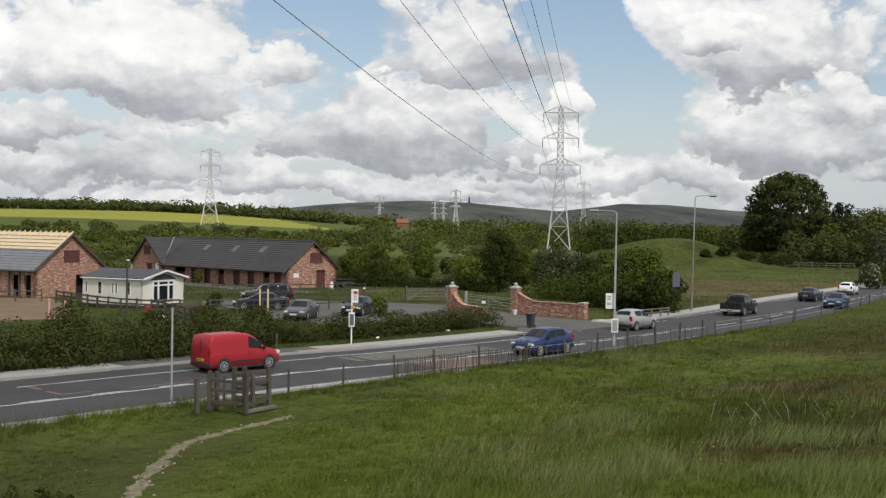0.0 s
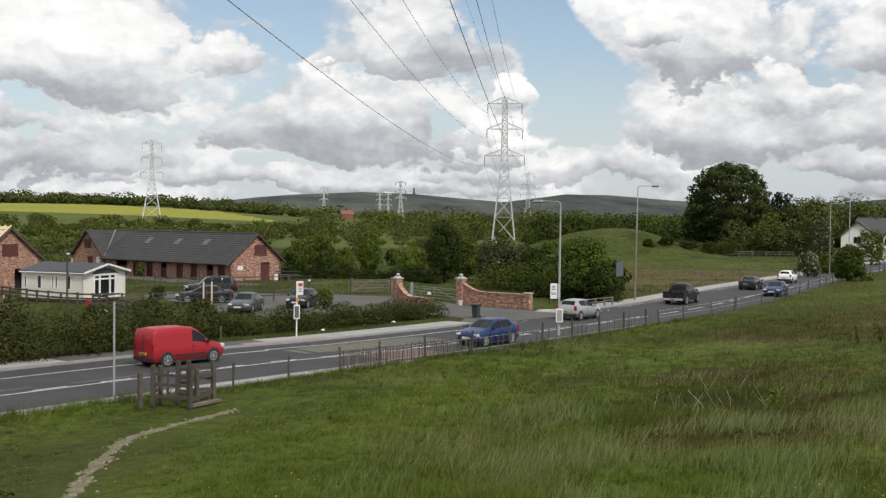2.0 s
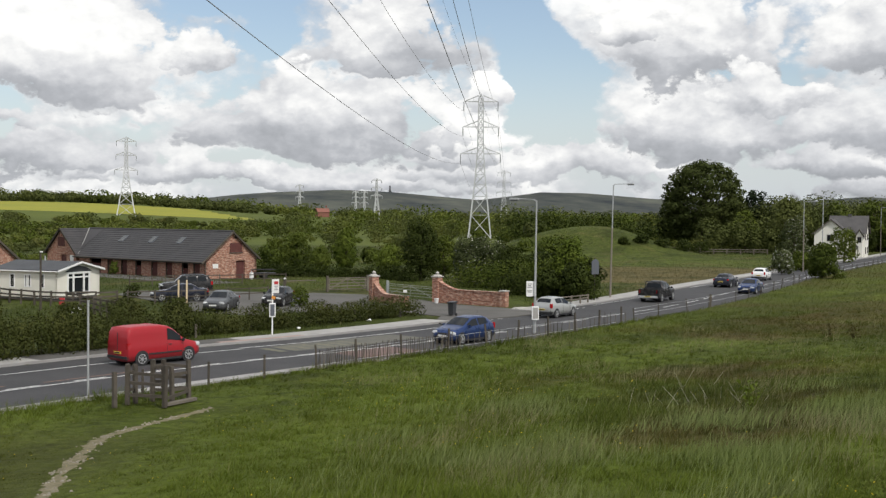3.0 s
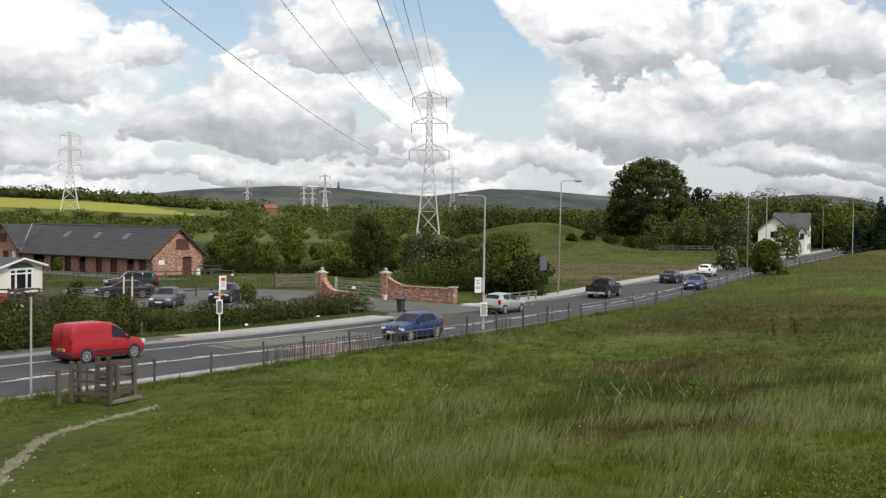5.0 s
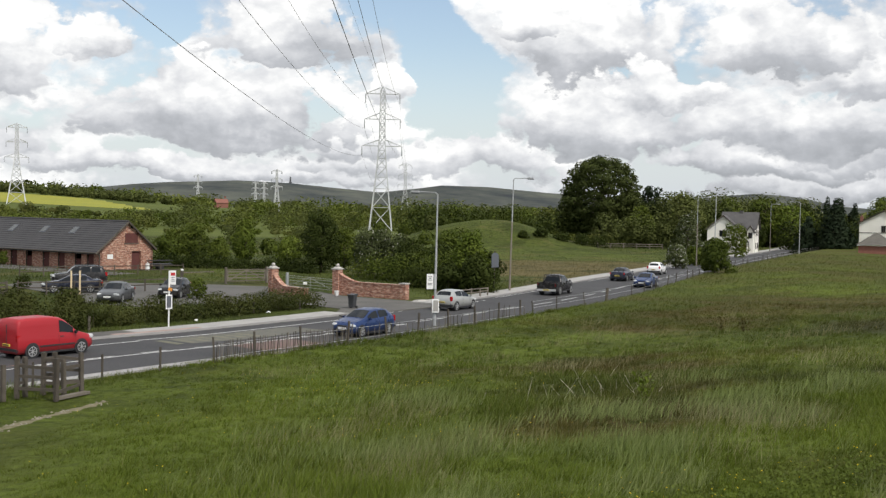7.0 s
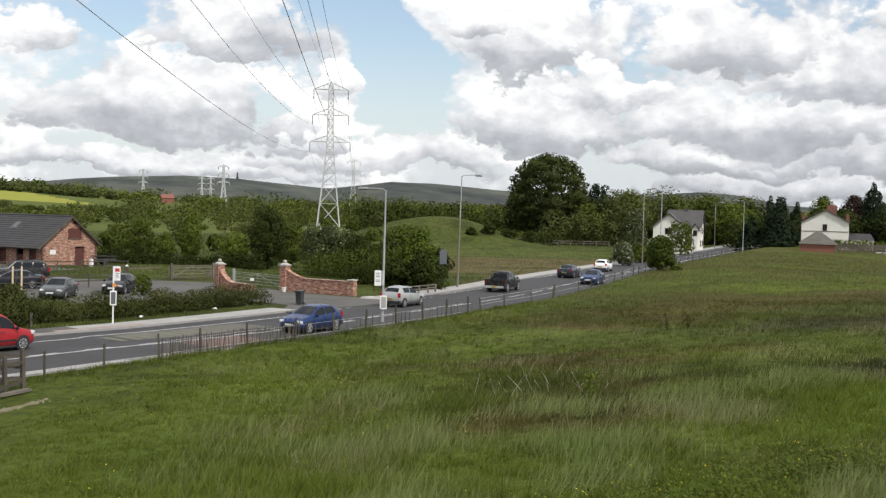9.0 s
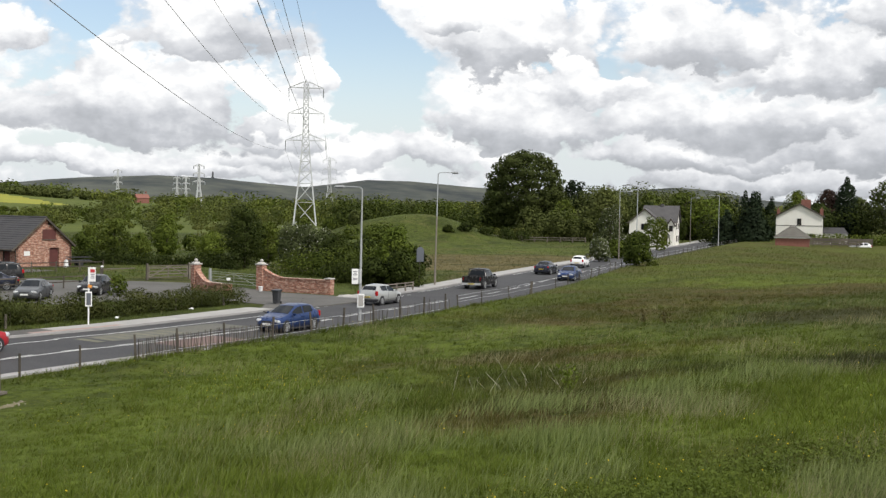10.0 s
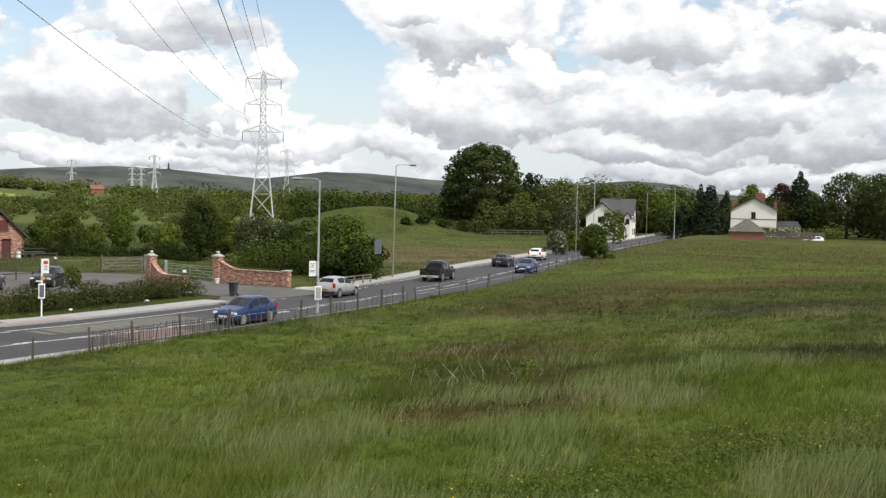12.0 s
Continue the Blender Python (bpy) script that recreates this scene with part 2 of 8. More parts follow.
def grass(name, lush, deep, seed, straw, blades, dry=0.0, dull=True):
    m, g = clear(name)
    a, b, c, brown, far, dark, lushy = meadow_colour(g)
    far = far if dull else 0.0
    if not dull:
        pos = g.add("NewGeometry").outputs["Position"]
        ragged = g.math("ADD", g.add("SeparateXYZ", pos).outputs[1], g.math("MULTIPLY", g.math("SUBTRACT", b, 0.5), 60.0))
        east = g.rng(g.add("SeparateXYZ", pos).outputs[0], 24.0, 32.0)
        brown = g.math("MULTIPLY", g.math("MULTIPLY", g.rng(ragged, 112.0, 128.0, 0.0, 1.0, True), g.rng(ragged, 176.0, 158.0, 0.0, 0.62, True)), east)
        # sunlit look put into the colour: a brighter band across the pasture
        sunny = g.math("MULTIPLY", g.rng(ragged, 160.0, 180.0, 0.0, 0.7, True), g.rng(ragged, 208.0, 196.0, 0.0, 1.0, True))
    col = g.mix(g.rng(a, 0.36, 0.64), lush, deep)
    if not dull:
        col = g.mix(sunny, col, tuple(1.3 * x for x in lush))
    k = g.math("ADD", g.math("ADD", brown, far), g.math("MULTIPLY", g.math("SUBTRACT", b, 0.5 - dry), 1.5))
    col = g.mix(g.rng(k, 0.05, 0.5, 0.0, 0.95, True), col, seed)
    col = g.mix(g.rng(c, 0.58, 0.78, 0.0, 0.3), col, straw)
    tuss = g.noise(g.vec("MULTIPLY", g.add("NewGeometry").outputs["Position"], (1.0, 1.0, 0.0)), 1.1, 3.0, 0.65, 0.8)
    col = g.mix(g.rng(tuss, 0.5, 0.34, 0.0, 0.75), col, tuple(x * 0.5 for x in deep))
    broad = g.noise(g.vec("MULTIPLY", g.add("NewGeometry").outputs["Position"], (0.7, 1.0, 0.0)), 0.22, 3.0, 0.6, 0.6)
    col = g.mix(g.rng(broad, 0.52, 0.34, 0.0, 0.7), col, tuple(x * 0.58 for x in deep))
    if dull:
        wet = g.noise(g.vec("MULTIPLY", g.add("NewGeometry").outputs["Position"], (0.8, 1.0, 0.0)), 0.075, 4.0, 0.65, 0.9)
        col = g.mix(g.rng(wet, 0.54, 0.70, 0.0, 0.6), col, tuple(1.12 * x for x in lush))
        col = g.mix(g.rng(wet, 0.46, 0.30, 0.0, 0.6), col, tuple(0.5 * x + 0.28 * y for x, y in zip(deep, seed)))
    col = g.mix(g.math("MULTIPLY", far, 1.2), col, tuple(0.75 * x + 0.3 * y for x, y in zip(deep, seed)))
    if dull:
        # trodden turf, with extra darkening for the left corner put into the colour
        trod_dark = g.vec("LENGTH", g.vec("MULTIPLY", g.vec("SUBTRACT", g.add("NewGeometry").outputs["Position"], (-13.0, 27.0, 0.0)), (1 / 8.0, 1 / 11.0, 0.0))).outputs["Value"]
        # brightness put into the colour: the patch round (1, 24) is lightened
        lightened = g.vec("LENGTH", g.vec("MULTIPLY", g.vec("SUBTRACT", g.add("NewGeometry").outputs["Position"], (1.0, 24.0, 0.0)), (1 / 6.0, 1 / 7.0, 0.0))).outputs["Value"]
        col = g.mix(g.rng(lightened, 1.3, 0.5, 0.0, 0.4, True), col, tuple(1.15 * x for x in lush))
        col = g.mix(g.math("MULTIPLY", lushy, 0.75), col, tuple(1.05 * x for x in lush))
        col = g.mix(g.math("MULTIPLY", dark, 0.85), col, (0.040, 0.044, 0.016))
        col = g.mix(g.rng(trod_dark, 1.3, 0.6, 0.0, 0.55, True), col, (0.072, 0.076, 0.020))
    if blades:
        r = g.add("NewGeometry").outputs["Random Per Island"]
        col = g.mix(g.rng(r, 0.0, 1.0, 0.0, 0.5), col, tuple(x * 0.5 for x in deep))
        col = g.mix(g.rng(r, 0.9, 1.0, 0.0, 0.65), col, straw)
        d = g.add("BsdfPrincipled")
        g.put(d.inputs["Base Color"], col)
        g.put(d.inputs["Roughness"], 0.6)
        g.put(d.inputs["Specular IOR Level"], 0.1)
        x = g.add("MixShader", 0.25, d, g.add("BsdfTranslucent", col))
        g.tree.links.new(x.outputs[0], g.add("OutputMaterial").inputs[0])
    else:
        pos = g.add("NewGeometry").outputs["Position"]
        n = g.noise(g.vec("MULTIPLY", pos, (1, 1, 0.3)), 3.0, 6.0, 0.7)
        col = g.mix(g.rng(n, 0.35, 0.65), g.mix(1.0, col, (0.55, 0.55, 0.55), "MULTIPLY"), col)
        finish(g, col, 0.9, n, 0.8, 0.25, spec=0.1)
    return m


LUSH, DEEP, SEED, STRAW = (0.128, 0.172, 0.021), (0.074, 0.098, 0.015), (0.098, 0.074, 0.027), (0.200, 0.182, 0.072)
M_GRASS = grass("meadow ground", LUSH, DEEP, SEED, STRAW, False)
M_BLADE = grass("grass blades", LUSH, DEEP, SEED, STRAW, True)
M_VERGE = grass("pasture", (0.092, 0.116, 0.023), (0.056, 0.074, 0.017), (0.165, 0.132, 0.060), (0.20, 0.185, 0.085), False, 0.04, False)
M_WOODFLOOR = plain("rough pasture and scrub", (0.055, 0.072, 0.016), (0.105, 0.125, 0.028), 0.02, 0.95, 0.6, 0, 0.1, 0.25, dist=0.5)
M_RAPE = plain("flowering rape field", (0.28, 0.265, 0.04), (0.20, 0.215, 0.042), 0.02, 0.95, 0.5, 0, 0.1, 0.4, dist=0.3)
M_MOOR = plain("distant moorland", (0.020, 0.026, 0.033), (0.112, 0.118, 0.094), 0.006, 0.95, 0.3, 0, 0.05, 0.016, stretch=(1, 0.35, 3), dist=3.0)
M_ROAD = plain("asphalt", (0.035, 0.035, 0.037), (0.058, 0.057, 0.058), 0.35, 0.85, 0.5, 0, 0.35, 40.0, dist=0.01)
M_DRIVE = plain("worn grey driveway", (0.076, 0.073, 0.068), (0.135, 0.130, 0.120), 0.3, 0.92, 0.6, 0, 0.2, 12.0, dist=0.02)
M_PAVE = plain("pale concrete paving", (0.26, 0.255, 0.24), (0.38, 0.37, 0.35), 0.5, 0.85, 0.4, 0, 0.3, 20.0)
M_PINKPAVE = plain("pinkish tactile paving", (0.27, 0.19, 0.165), (0.36, 0.28, 0.25), 0.6, 0.85, 0.4, 0, 0.3, 20.0)
M_KERB = plain("concrete kerb", (0.24, 0.235, 0.225), (0.34, 0.33, 0.32), 1.2, 0.85, 0.3)
M_LINE = plain("worn white road paint", (0.50, 0.50, 0.48), (0.76, 0.76, 0.74), 2.2, 0.7, 0.2, fine=14.0)
M_ORANGELINE = plain("faded orange road paint", (0.30, 0.15, 0.10), (0.17, 0.11, 0.085), 2.0, 0.85, 0.2, fine=9.0)
M_YELLOWLINE = plain("worn yellow road paint", (0.17, 0.165, 0.095), (0.085, 0.085, 0.075), 1.6, 0.85, 0.2, fine=7.0)
M_REDPATCH = plain("faded red road surfacing", (0.17, 0.085, 0.07), (0.12, 0.10, 0.095), 1.0, 0.9, 0.4, fine=8.0)
M_PATCH = plain("sandy road repair", (0.125, 0.12, 0.092), (0.078, 0.077, 0.07), 0.9, 0.9, 0.4, fine=6.0)
M_DIRT = plain("trodden stony earth", (0.095, 0.088, 0.042), (0.25, 0.22, 0.155), 3.0, 0.95, 0.9, 0, 0.1, 9.0, dist=0.06)
M_PADDOCK = plain("bare brown earth", (0.15, 0.105, 0.07), (0.21, 0.155, 0.105), 0.3, 0.95, 0.6, 0, 0.1, 5.0, dist=0.05)
M_BRICK = brick()
M_TILE = plain("dark roof tiles", (0.036, 0.035, 0.037), (0.062, 0.059, 0.060), 0.8, 0.6, 0.4, 0, 0.35, 14.0)
M_SLATE = plain("grey slates", (0.13, 0.135, 0.15), (0.20, 0.205, 0.22), 0.8, 0.6, 0.4, 0, 0.4, 9.0)
M_BATTEN = plain("fresh pine boards", (0.56, 0.43, 0.26), (0.68, 0.56, 0.38), 1.2, 0.75, 0.3, 0, 0.3, 12.0)
M_WOOD = plain("weathered grey wood", (0.13, 0.112, 0.09), (0.24, 0.215, 0.18), 1.5, 0.9, 0.6, 0, 0.2, 25.0, vary=0.6)
M_OLDWOOD = plain("dark old timber", (0.062, 0.053, 0.044), (0.135, 0.118, 0.096), 1.8, 0.9, 0.6, 0, 0.2, 25.0, vary=0.5)
M_DOOR = plain("dark red stained timber", (0.075, 0.026, 0.024), (0.125, 0.045, 0.038), 1.5, 0.7, 0.3, 0, 0.3, 20.0)
# shade as a colour, for panels behind openings and a hole
M_SHADOW = plain("near black painted shade", (0.012, 0.011, 0.011), (0.022, 0.02, 0.019), 1.0, 0.9, 0.0)
M_CREAM = plain("cream cladding", (0.66, 0.64, 0.56), (0.76, 0.74, 0.67), 0.8, 0.55, 0.1, 0, 0.4, 10.0)
M_RENDER = plain("white painted render", (0.68, 0.66, 0.60), (0.80, 0.785, 0.73), 0.5, 0.8, 0.2, 0, 0.3, 12.0)
M_UPVC = plain("white plastic", (0.74, 0.74, 0.73), (0.82, 0.82, 0.81), 1.0, 0.35, 0.02)
M_FELT = plain("dark grey roofing felt", (0.045, 0.048, 0.053), (0.075, 0.079, 0.085), 0.7, 0.85, 0.4, fine=20.0)
M_STEEL = plain("galvanised steel", (0.42, 0.43, 0.44), (0.55, 0.56, 0.56), 1.0, 0.55, 0.1, 0.35, 0.5, 10.0)
M_PYLON = plain("dull galvanised lattice steel", (0.40, 0.41, 0.415), (0.54, 0.55, 0.55), 0.2, 0.6, 0.1, 0.15, 0.4, 2.0)
M_CABLE = plain("weathered aluminium conductor", (0.19, 0.19, 0.195), (0.25, 0.25, 0.255), 0.1, 0.7, 0.0)
M_INSUL = plain("grey glass insulators", (0.20, 0.22, 0.23), (0.30, 0.31, 0.32), 1.0, 0.35, 0.0)
M_POLE = plain("grey painted lamp column", (0.30, 0.31, 0.315), (0.42, 0.43, 0.43), 0.8, 0.55, 0.1, 0.2)
M_RUSTPOLE = plain("brown weathered concrete column", (0.16, 0.135, 0.11), (0.24, 0.21, 0.18), 0.8, 0.8, 0.2)
M_HOUSEROOF = plain("dark brown grey slates", (0.062, 0.060, 0.061), (0.098, 0.094, 0.093), 0.9, 0.75, 0.4, 0, 0.3, 9.0)
M_GARAGEROOF = plain("weathered brown roof tiles", (0.085, 0.080, 0.070), (0.135, 0.128, 0.112), 0.8, 0.85, 0.4, 0, 0.2, 9.0)
M_BIN = plain("dark wheelie bin plastic", (0.028, 0.030, 0.034), (0.05, 0.052, 0.057), 2.0, 0.5, 0.1)
M_STONE = plain("pale coping stone", (0.34, 0.325, 0.30), (0.47, 0.45, 0.42), 2.0, 0.85, 0.4)
M_WHITE = plain("white sign face", (0.70, 0.70, 0.69), (0.80, 0.80, 0.79), 2.0, 0.4, 0.02)
M_RED = plain("red sign print", (0.40, 0.025, 0.03), (0.48, 0.04, 0.045), 2.0, 0.4, 0.0)
M_GREYPRINT = plain("grey sign print", (0.16, 0.16, 0.17), (0.24, 0.24, 0.25), 2.0, 0.5, 0.0)
M_ORANGE = plain("orange plastic", (0.58, 0.22, 0.03), (0.66, 0.28, 0.05), 2.0, 0.5, 0.0)
M_PINK = plain("faded red and white tape", (0.58, 0.20, 0.20), (0.72, 0.42, 0.40), 2.0, 0.6, 0.0)
M_SIGNBACK = plain("grey metal sign back", (0.095, 0.105, 0.125), (0.14, 0.15, 0.17), 1.0, 0.5, 0.1, 0.3)
M_BARK = plain("bark", (0.055, 0.045, 0.036), (0.11, 0.092, 0.072), 1.5, 0.95, 0.8, 0, 0.1, 18.0, dist=0.03)
M_CHIMNEY = plain("red chimney brick", (0.17, 0.062, 0.045), (0.24, 0.105, 0.078), 2.0, 0.85, 0.4)
M_DRYSTALK = plain("bleached dead stalk", (0.36, 0.33, 0.26), (0.50, 0.47, 0.38), 2.0, 0.85, 0.2)


def glassy(name, base, rough=0.1):
    m, g = clear(name)
    n = g.noise(g.add("TexCoord").outputs["Object"], 2.0)
    finish(g, g.mix(n, base, tuple(x * 1.6 for x in base)), rough, spec=0.2)
    return m


M_GLASS = glassy("dark window glass", (0.010, 0.012, 0.014), 0.04)
M_SKYLIGHT = glassy("skylight glass", (0.075, 0.08, 0.08), 0.25)
L_HEDGE = leaf("hawthorn hedge leaves", (0.032, 0.042, 0.010), (0.064, 0.078, 0.017), (0.092, 0.090, 0.026), 0.6)
L_MID = leaf("mid green leaves", (0.042, 0.062, 0.010), (0.100, 0.132, 0.020), (0.135, 0.160, 0.026), 0.35)
L_BRIGHT = leaf("fresh green leaves", (0.060, 0.088, 0.012), (0.130, 0.175, 0.024), (0.165, 0.20, 0.032), 0.35)
L_DARK = leaf("dark green leaves", (0.018, 0.028, 0.006), (0.046, 0.063, 0.011), (0.064, 0.080, 0.014), 0.35)
L_SYC = leaf("sycamore leaves", (0.038, 0.052, 0.013), (0.076, 0.096, 0.024), (0.094, 0.108, 0.030), 0.10)
L_LIGHT = leaf("light woodland leaves", (0.070, 0.092, 0.016), (0.140, 0.165, 0.030), (0.170, 0.178, 0.045), 0.07, 0.2, 0.7)
L_GREY = leaf("grey green leaves", (0.045, 0.060, 0.020), (0.100, 0.122, 0.046), (0.135, 0.150, 0.070), 0.3)
L_COPPER = leaf("copper red leaves", (0.030, 0.020, 0.016), (0.062, 0.036, 0.028), (0.075, 0.045, 0.03), 0.3)
L_CONIFER = leaf("dark conifer sprays", (0.012, 0.021, 0.011), (0.026, 0.040, 0.018), (0.034, 0.05, 0.02), 0.4)
L_WILLOW = leaf("yellow green willow leaves", (0.075, 0.095, 0.022), (0.145, 0.165, 0.045), (0.17, 0.18, 0.06), 0.3)
L_FAR = leaf("distant woodland leaves", (0.066, 0.084, 0.020), (0.132, 0.154, 0.036), (0.170, 0.162, 0.050), 0.07, 0.25, 0.75)
L_WOOD = leaf("dark woodland leaves", (0.050, 0.065, 0.018), (0.096, 0.116, 0.030), (0.126, 0.136, 0.042), 0.09, 0.2, 0.8)
L_BLOSSOM = leaf("white blossom", (0.36, 0.36, 0.31), (0.52, 0.52, 0.46), (0.5, 0.5, 0.44), 0.5)
L_BUTTER = leaf("yellow buttercups", (0.55, 0.42, 0.02), (0.66, 0.52, 0.04), (0.6, 0.5, 0.05), 0.5)


# ---- mesh helpers ----
class Mesh:
    """Collects vertices and faces for one mesh."""

    def __init__(self):
        self.v, self.f, self.weld = [], [], False

    def add(self, verts, faces):
        k = len(self.v)
        self.v += [tuple(p) for p in verts]
        self.f += [tuple(i + k for i in q) for q in faces]
        return self

    def box(self, at, size, turn=0.0, tilt=None, taper=1.0):
        x, y, z = (s / 2 for s in size)
        pts = [Vector((sx * x * (taper if sz > 0 else 1), sy * y * (taper if sz > 0 else 1), sz * z)) for sz in (-1, 1) for sx, sy in ((-1, -1), (1, -1), (1, 1), (-1, 1))]
        m = Matrix.Rotation(radians(turn), 3, "Z")
        if tilt is not None:
            m = m @ Euler([radians(a) for a in tilt]).to_matrix()
        return self.add([m @ p + Vector(at) for p in pts], [(3, 2, 1, 0), (4, 5, 6, 7), (0, 1, 5, 4), (1, 2, 6, 5), (2, 3, 7, 6), (3, 0, 4, 7)])

    def tube(self, a, b, r0, r1=None, n=8, caps=True):
        a, b = Vector(a), Vector(b)
        r1 = r0 if r1 is None else r1
        q = (b - a).to_track_quat("Z", "Y")
        ring = [Vector((math.cos(2 * math.pi * i / n), math.sin(2 * math.pi * i / n), 0)) for i in range(n)]
        pts = [a + q @ (p * r0) for p in ring] + [b + q @ (p * r1) for p in ring]
        faces = [(i, (i + 1) % n, n + (i + 1) % n, n + i) for i in range(n)]
        if caps:
            faces += [tuple(range(n - 1, -1, -1)), tuple(range(n, 2 * n))]
        return self.add(pts, faces)

    def line(self, pts, r, n=6):
        for a, b in zip(pts, pts[1:]):
            self.tube(a, b, r, r, n)
        return self

    def bar(self, a, b, w, h):
        """A square bar from a to b, w wide and h deep."""
        a, b = Vector(a), Vector(b)
        d = b - a
        q = d.to_track_quat("Z", "Y")
        s = [(-w / 2, -h / 2), (w / 2, -h / 2), (w / 2, h / 2), (-w / 2, h / 2)]
        pts = [a + q @ Vector((x, y, 0)) for x, y in s] + [b + q @ Vector((x, y, 0)) for x, y in s]
        return self.add(pts, [(3, 2, 1, 0), (4, 5, 6, 7), (0, 1, 5, 4), (1, 2, 6, 5), (2, 3, 7, 6), (3, 0, 4, 7)])

    def prism(self, outline, vec):
        """Extrudes a flat outline of 3D points along vec."""
        vec, n = Vector(vec), len(outline)
        pts = [Vector(p) for p in outline]
        return self.add(pts + [p + vec for p in pts], [tuple(range(n - 1, -1, -1)), tuple(range(n, 2 * n))] + [(i, (i + 1) % n, n + (i + 1) % n, n + i) for i in range(n)])

    def loft(self, rings, caps=True):
        n = len(rings[0])
        faces = [(k * n + i, k * n + (i + 1) % n, (k + 1) * n + (i + 1) % n, (k + 1) * n + i) for k in range(len(rings) - 1) for i in range(n)]
        if caps:
            faces += [tuple(range(n - 1, -1, -1)), tuple(range((len(rings) - 1) * n, len(rings) * n))]
        return self.add([p for r in rings for p in r], faces)

    def data(self, name, mats, smooth=False, bevel=0.0):
        me = bpy.data.meshes.new(name)
        me.from_pydata(self.v, [], self.f)
        bm = bmesh.new()
        bm.from_mesh(me)
        if self.weld:
            bmesh.ops.remove_doubles(bm, verts=bm.verts, dist=0.0004)
        bmesh.ops.recalc_face_normals(bm, faces=bm.faces)
        if bevel:
            bmesh.ops.bevel(bm, geom=[e for e in bm.edges if e.calc_face_angle(0) > 0.6], offset=bevel, segments=2, affect="EDGES", clamp_overlap=True)
        bm.to_mesh(me)
        bm.free()
        for m in mats if isinstance(mats, (list, tuple)) else [mats]:
            me.materials.append(m)
        if smooth:
            me.polygons.foreach_set("use_smooth", [True] * len(me.polygons))
        return me


def part(name, mesh, material, parent=None, label="", smooth=False, bevel=0.0):
    """Links a mesh as one object, under its thing where there is one."""
    ob = new(name, mesh if isinstance(mesh, bpy.types.Mesh) else mesh.data(name, material, smooth, bevel))
    if parent is not None:
        ob.parent = parent
    if label:
        ob["label"] = label
    return ob


def thing(name, at, turn=0.0, label="", category="", group="", kind=""):
    ob = new(name)
    ob.matrix_basis = pose(*at, 0, 0, turn)
    return tagged(ob, label, category, group, kind)


def sheet(name, verts, faces, material, normals=None):
    """A mesh from arrays, for what has very many faces; normals, one a corner, round the shading of a crown."""
    me = bpy.data.meshes.new(name)
    verts, faces = np.asarray(verts, np.float32), np.asarray(faces, np.int32)
    n = faces.shape[1]
    me.vertices.add(len(verts))
    me.vertices.foreach_set("co", verts.ravel())
    me.loops.add(faces.size)
    me.loops.foreach_set("vertex_index", faces.ravel())
    me.polygons.add(len(faces))
    me.polygons.foreach_set("loop_start", np.arange(0, faces.size, n, dtype=np.int32))
    me.materials.append(material)
    me.update(calc_edges=True)
    if normals is not None:
        me.polygons.foreach_set("use_smooth", np.ones(len(faces), bool))
        rounded = me.attributes.new("custom_normal", "FLOAT_VECTOR", "POINT")
        rounded.data.foreach_set("vector", np.asarray(normals, np.float32).ravel())
    return me

# ---- the lie of the land ----
CENTRE = [(-75, -30), (-57, -8), (-38, 17.5), (-16.9, 43.3), (-6.6, 55.0), (0.6, 61.6), (11.2, 73.6), (25.5, 92.3), (38.5, 113.6), (51.8, 134.5), (75.4, 171.0), (124.5, 247.0), (163, 310), (215, 394), (262, 470)]


def curve_through(points, step=1.0):
    """A smooth line through the points, as evenly spaced places with a way along and a normal to the far side."""
    p = np.array(points, float)
    p = np.vstack([2 * p[0] - p[1], p, 2 * p[-1] - p[-2]])
    out = []
    for a, b, c, d in zip(p, p[1:], p[2:], p[3:]):
        for u in np.linspace(0, 1, 24, endpoint=False):
            out.append(0.5 * (2 * b + (c - a) * u + (2 * a - 5 * b + 4 * c - d) * u * u + (3 * b - a - 3 * c + d) * u ** 3))
    out = np.array(out)
    run = np.concatenate([[0], np.cumsum(np.hypot(*np.diff(out, axis=0).T))])
    at = np.arange(0, run[-1], step)
    xy = np.stack([np.interp(at, run, out[:, k]) for k in (0, 1)], 1)
    way = np.gradient(xy, axis=0)
    way /= np.linalg.norm(way, axis=1, keepdims=True)
    return at, xy, way, np.stack([-way[:, 1], way[:, 0]], 1)


RUN, LINE, WAY, SIDE = curve_through(CENTRE)


def along(x, y):
    """Metres along the road and to its far side (minus: the camera's side) of places x, y."""
    x, y = np.atleast_1d(np.asarray(x, float)), np.atleast_1d(np.asarray(y, float))
    r, s = np.empty(len(x)), np.empty(len(x))
    for i in range(0, len(x), 4000):
        px, py = x[i:i + 4000, None], y[i:i + 4000, None]
        k = ((LINE[::2, 0] - px) ** 2 + (LINE[::2, 1] - py) ** 2).argmin(1) * 2
        dx, dy = px[:, 0] - LINE[k, 0], py[:, 0] - LINE[k, 1]
        r[i:i + 4000] = RUN[k] + dx * WAY[k, 0] + dy * WAY[k, 1]
        s[i:i + 4000] = dx * SIDE[k, 0] + dy * SIDE[k, 1]
    return r, s


def road_point(r, s, z=0.0):
    """The place at r metres along the road and s to its far side."""
    f = [np.interp(r, RUN, a) for a in (LINE[:, 0], LINE[:, 1], SIDE[:, 0], SIDE[:, 1])]
    return (float(f[0] + s * f[2]), float(f[1] + s * f[3]), z)


def ease(a, b, v):
    u = np.clip((v - a) / (b - a), 0, 1)
    return u * u * (3 - 2 * u)


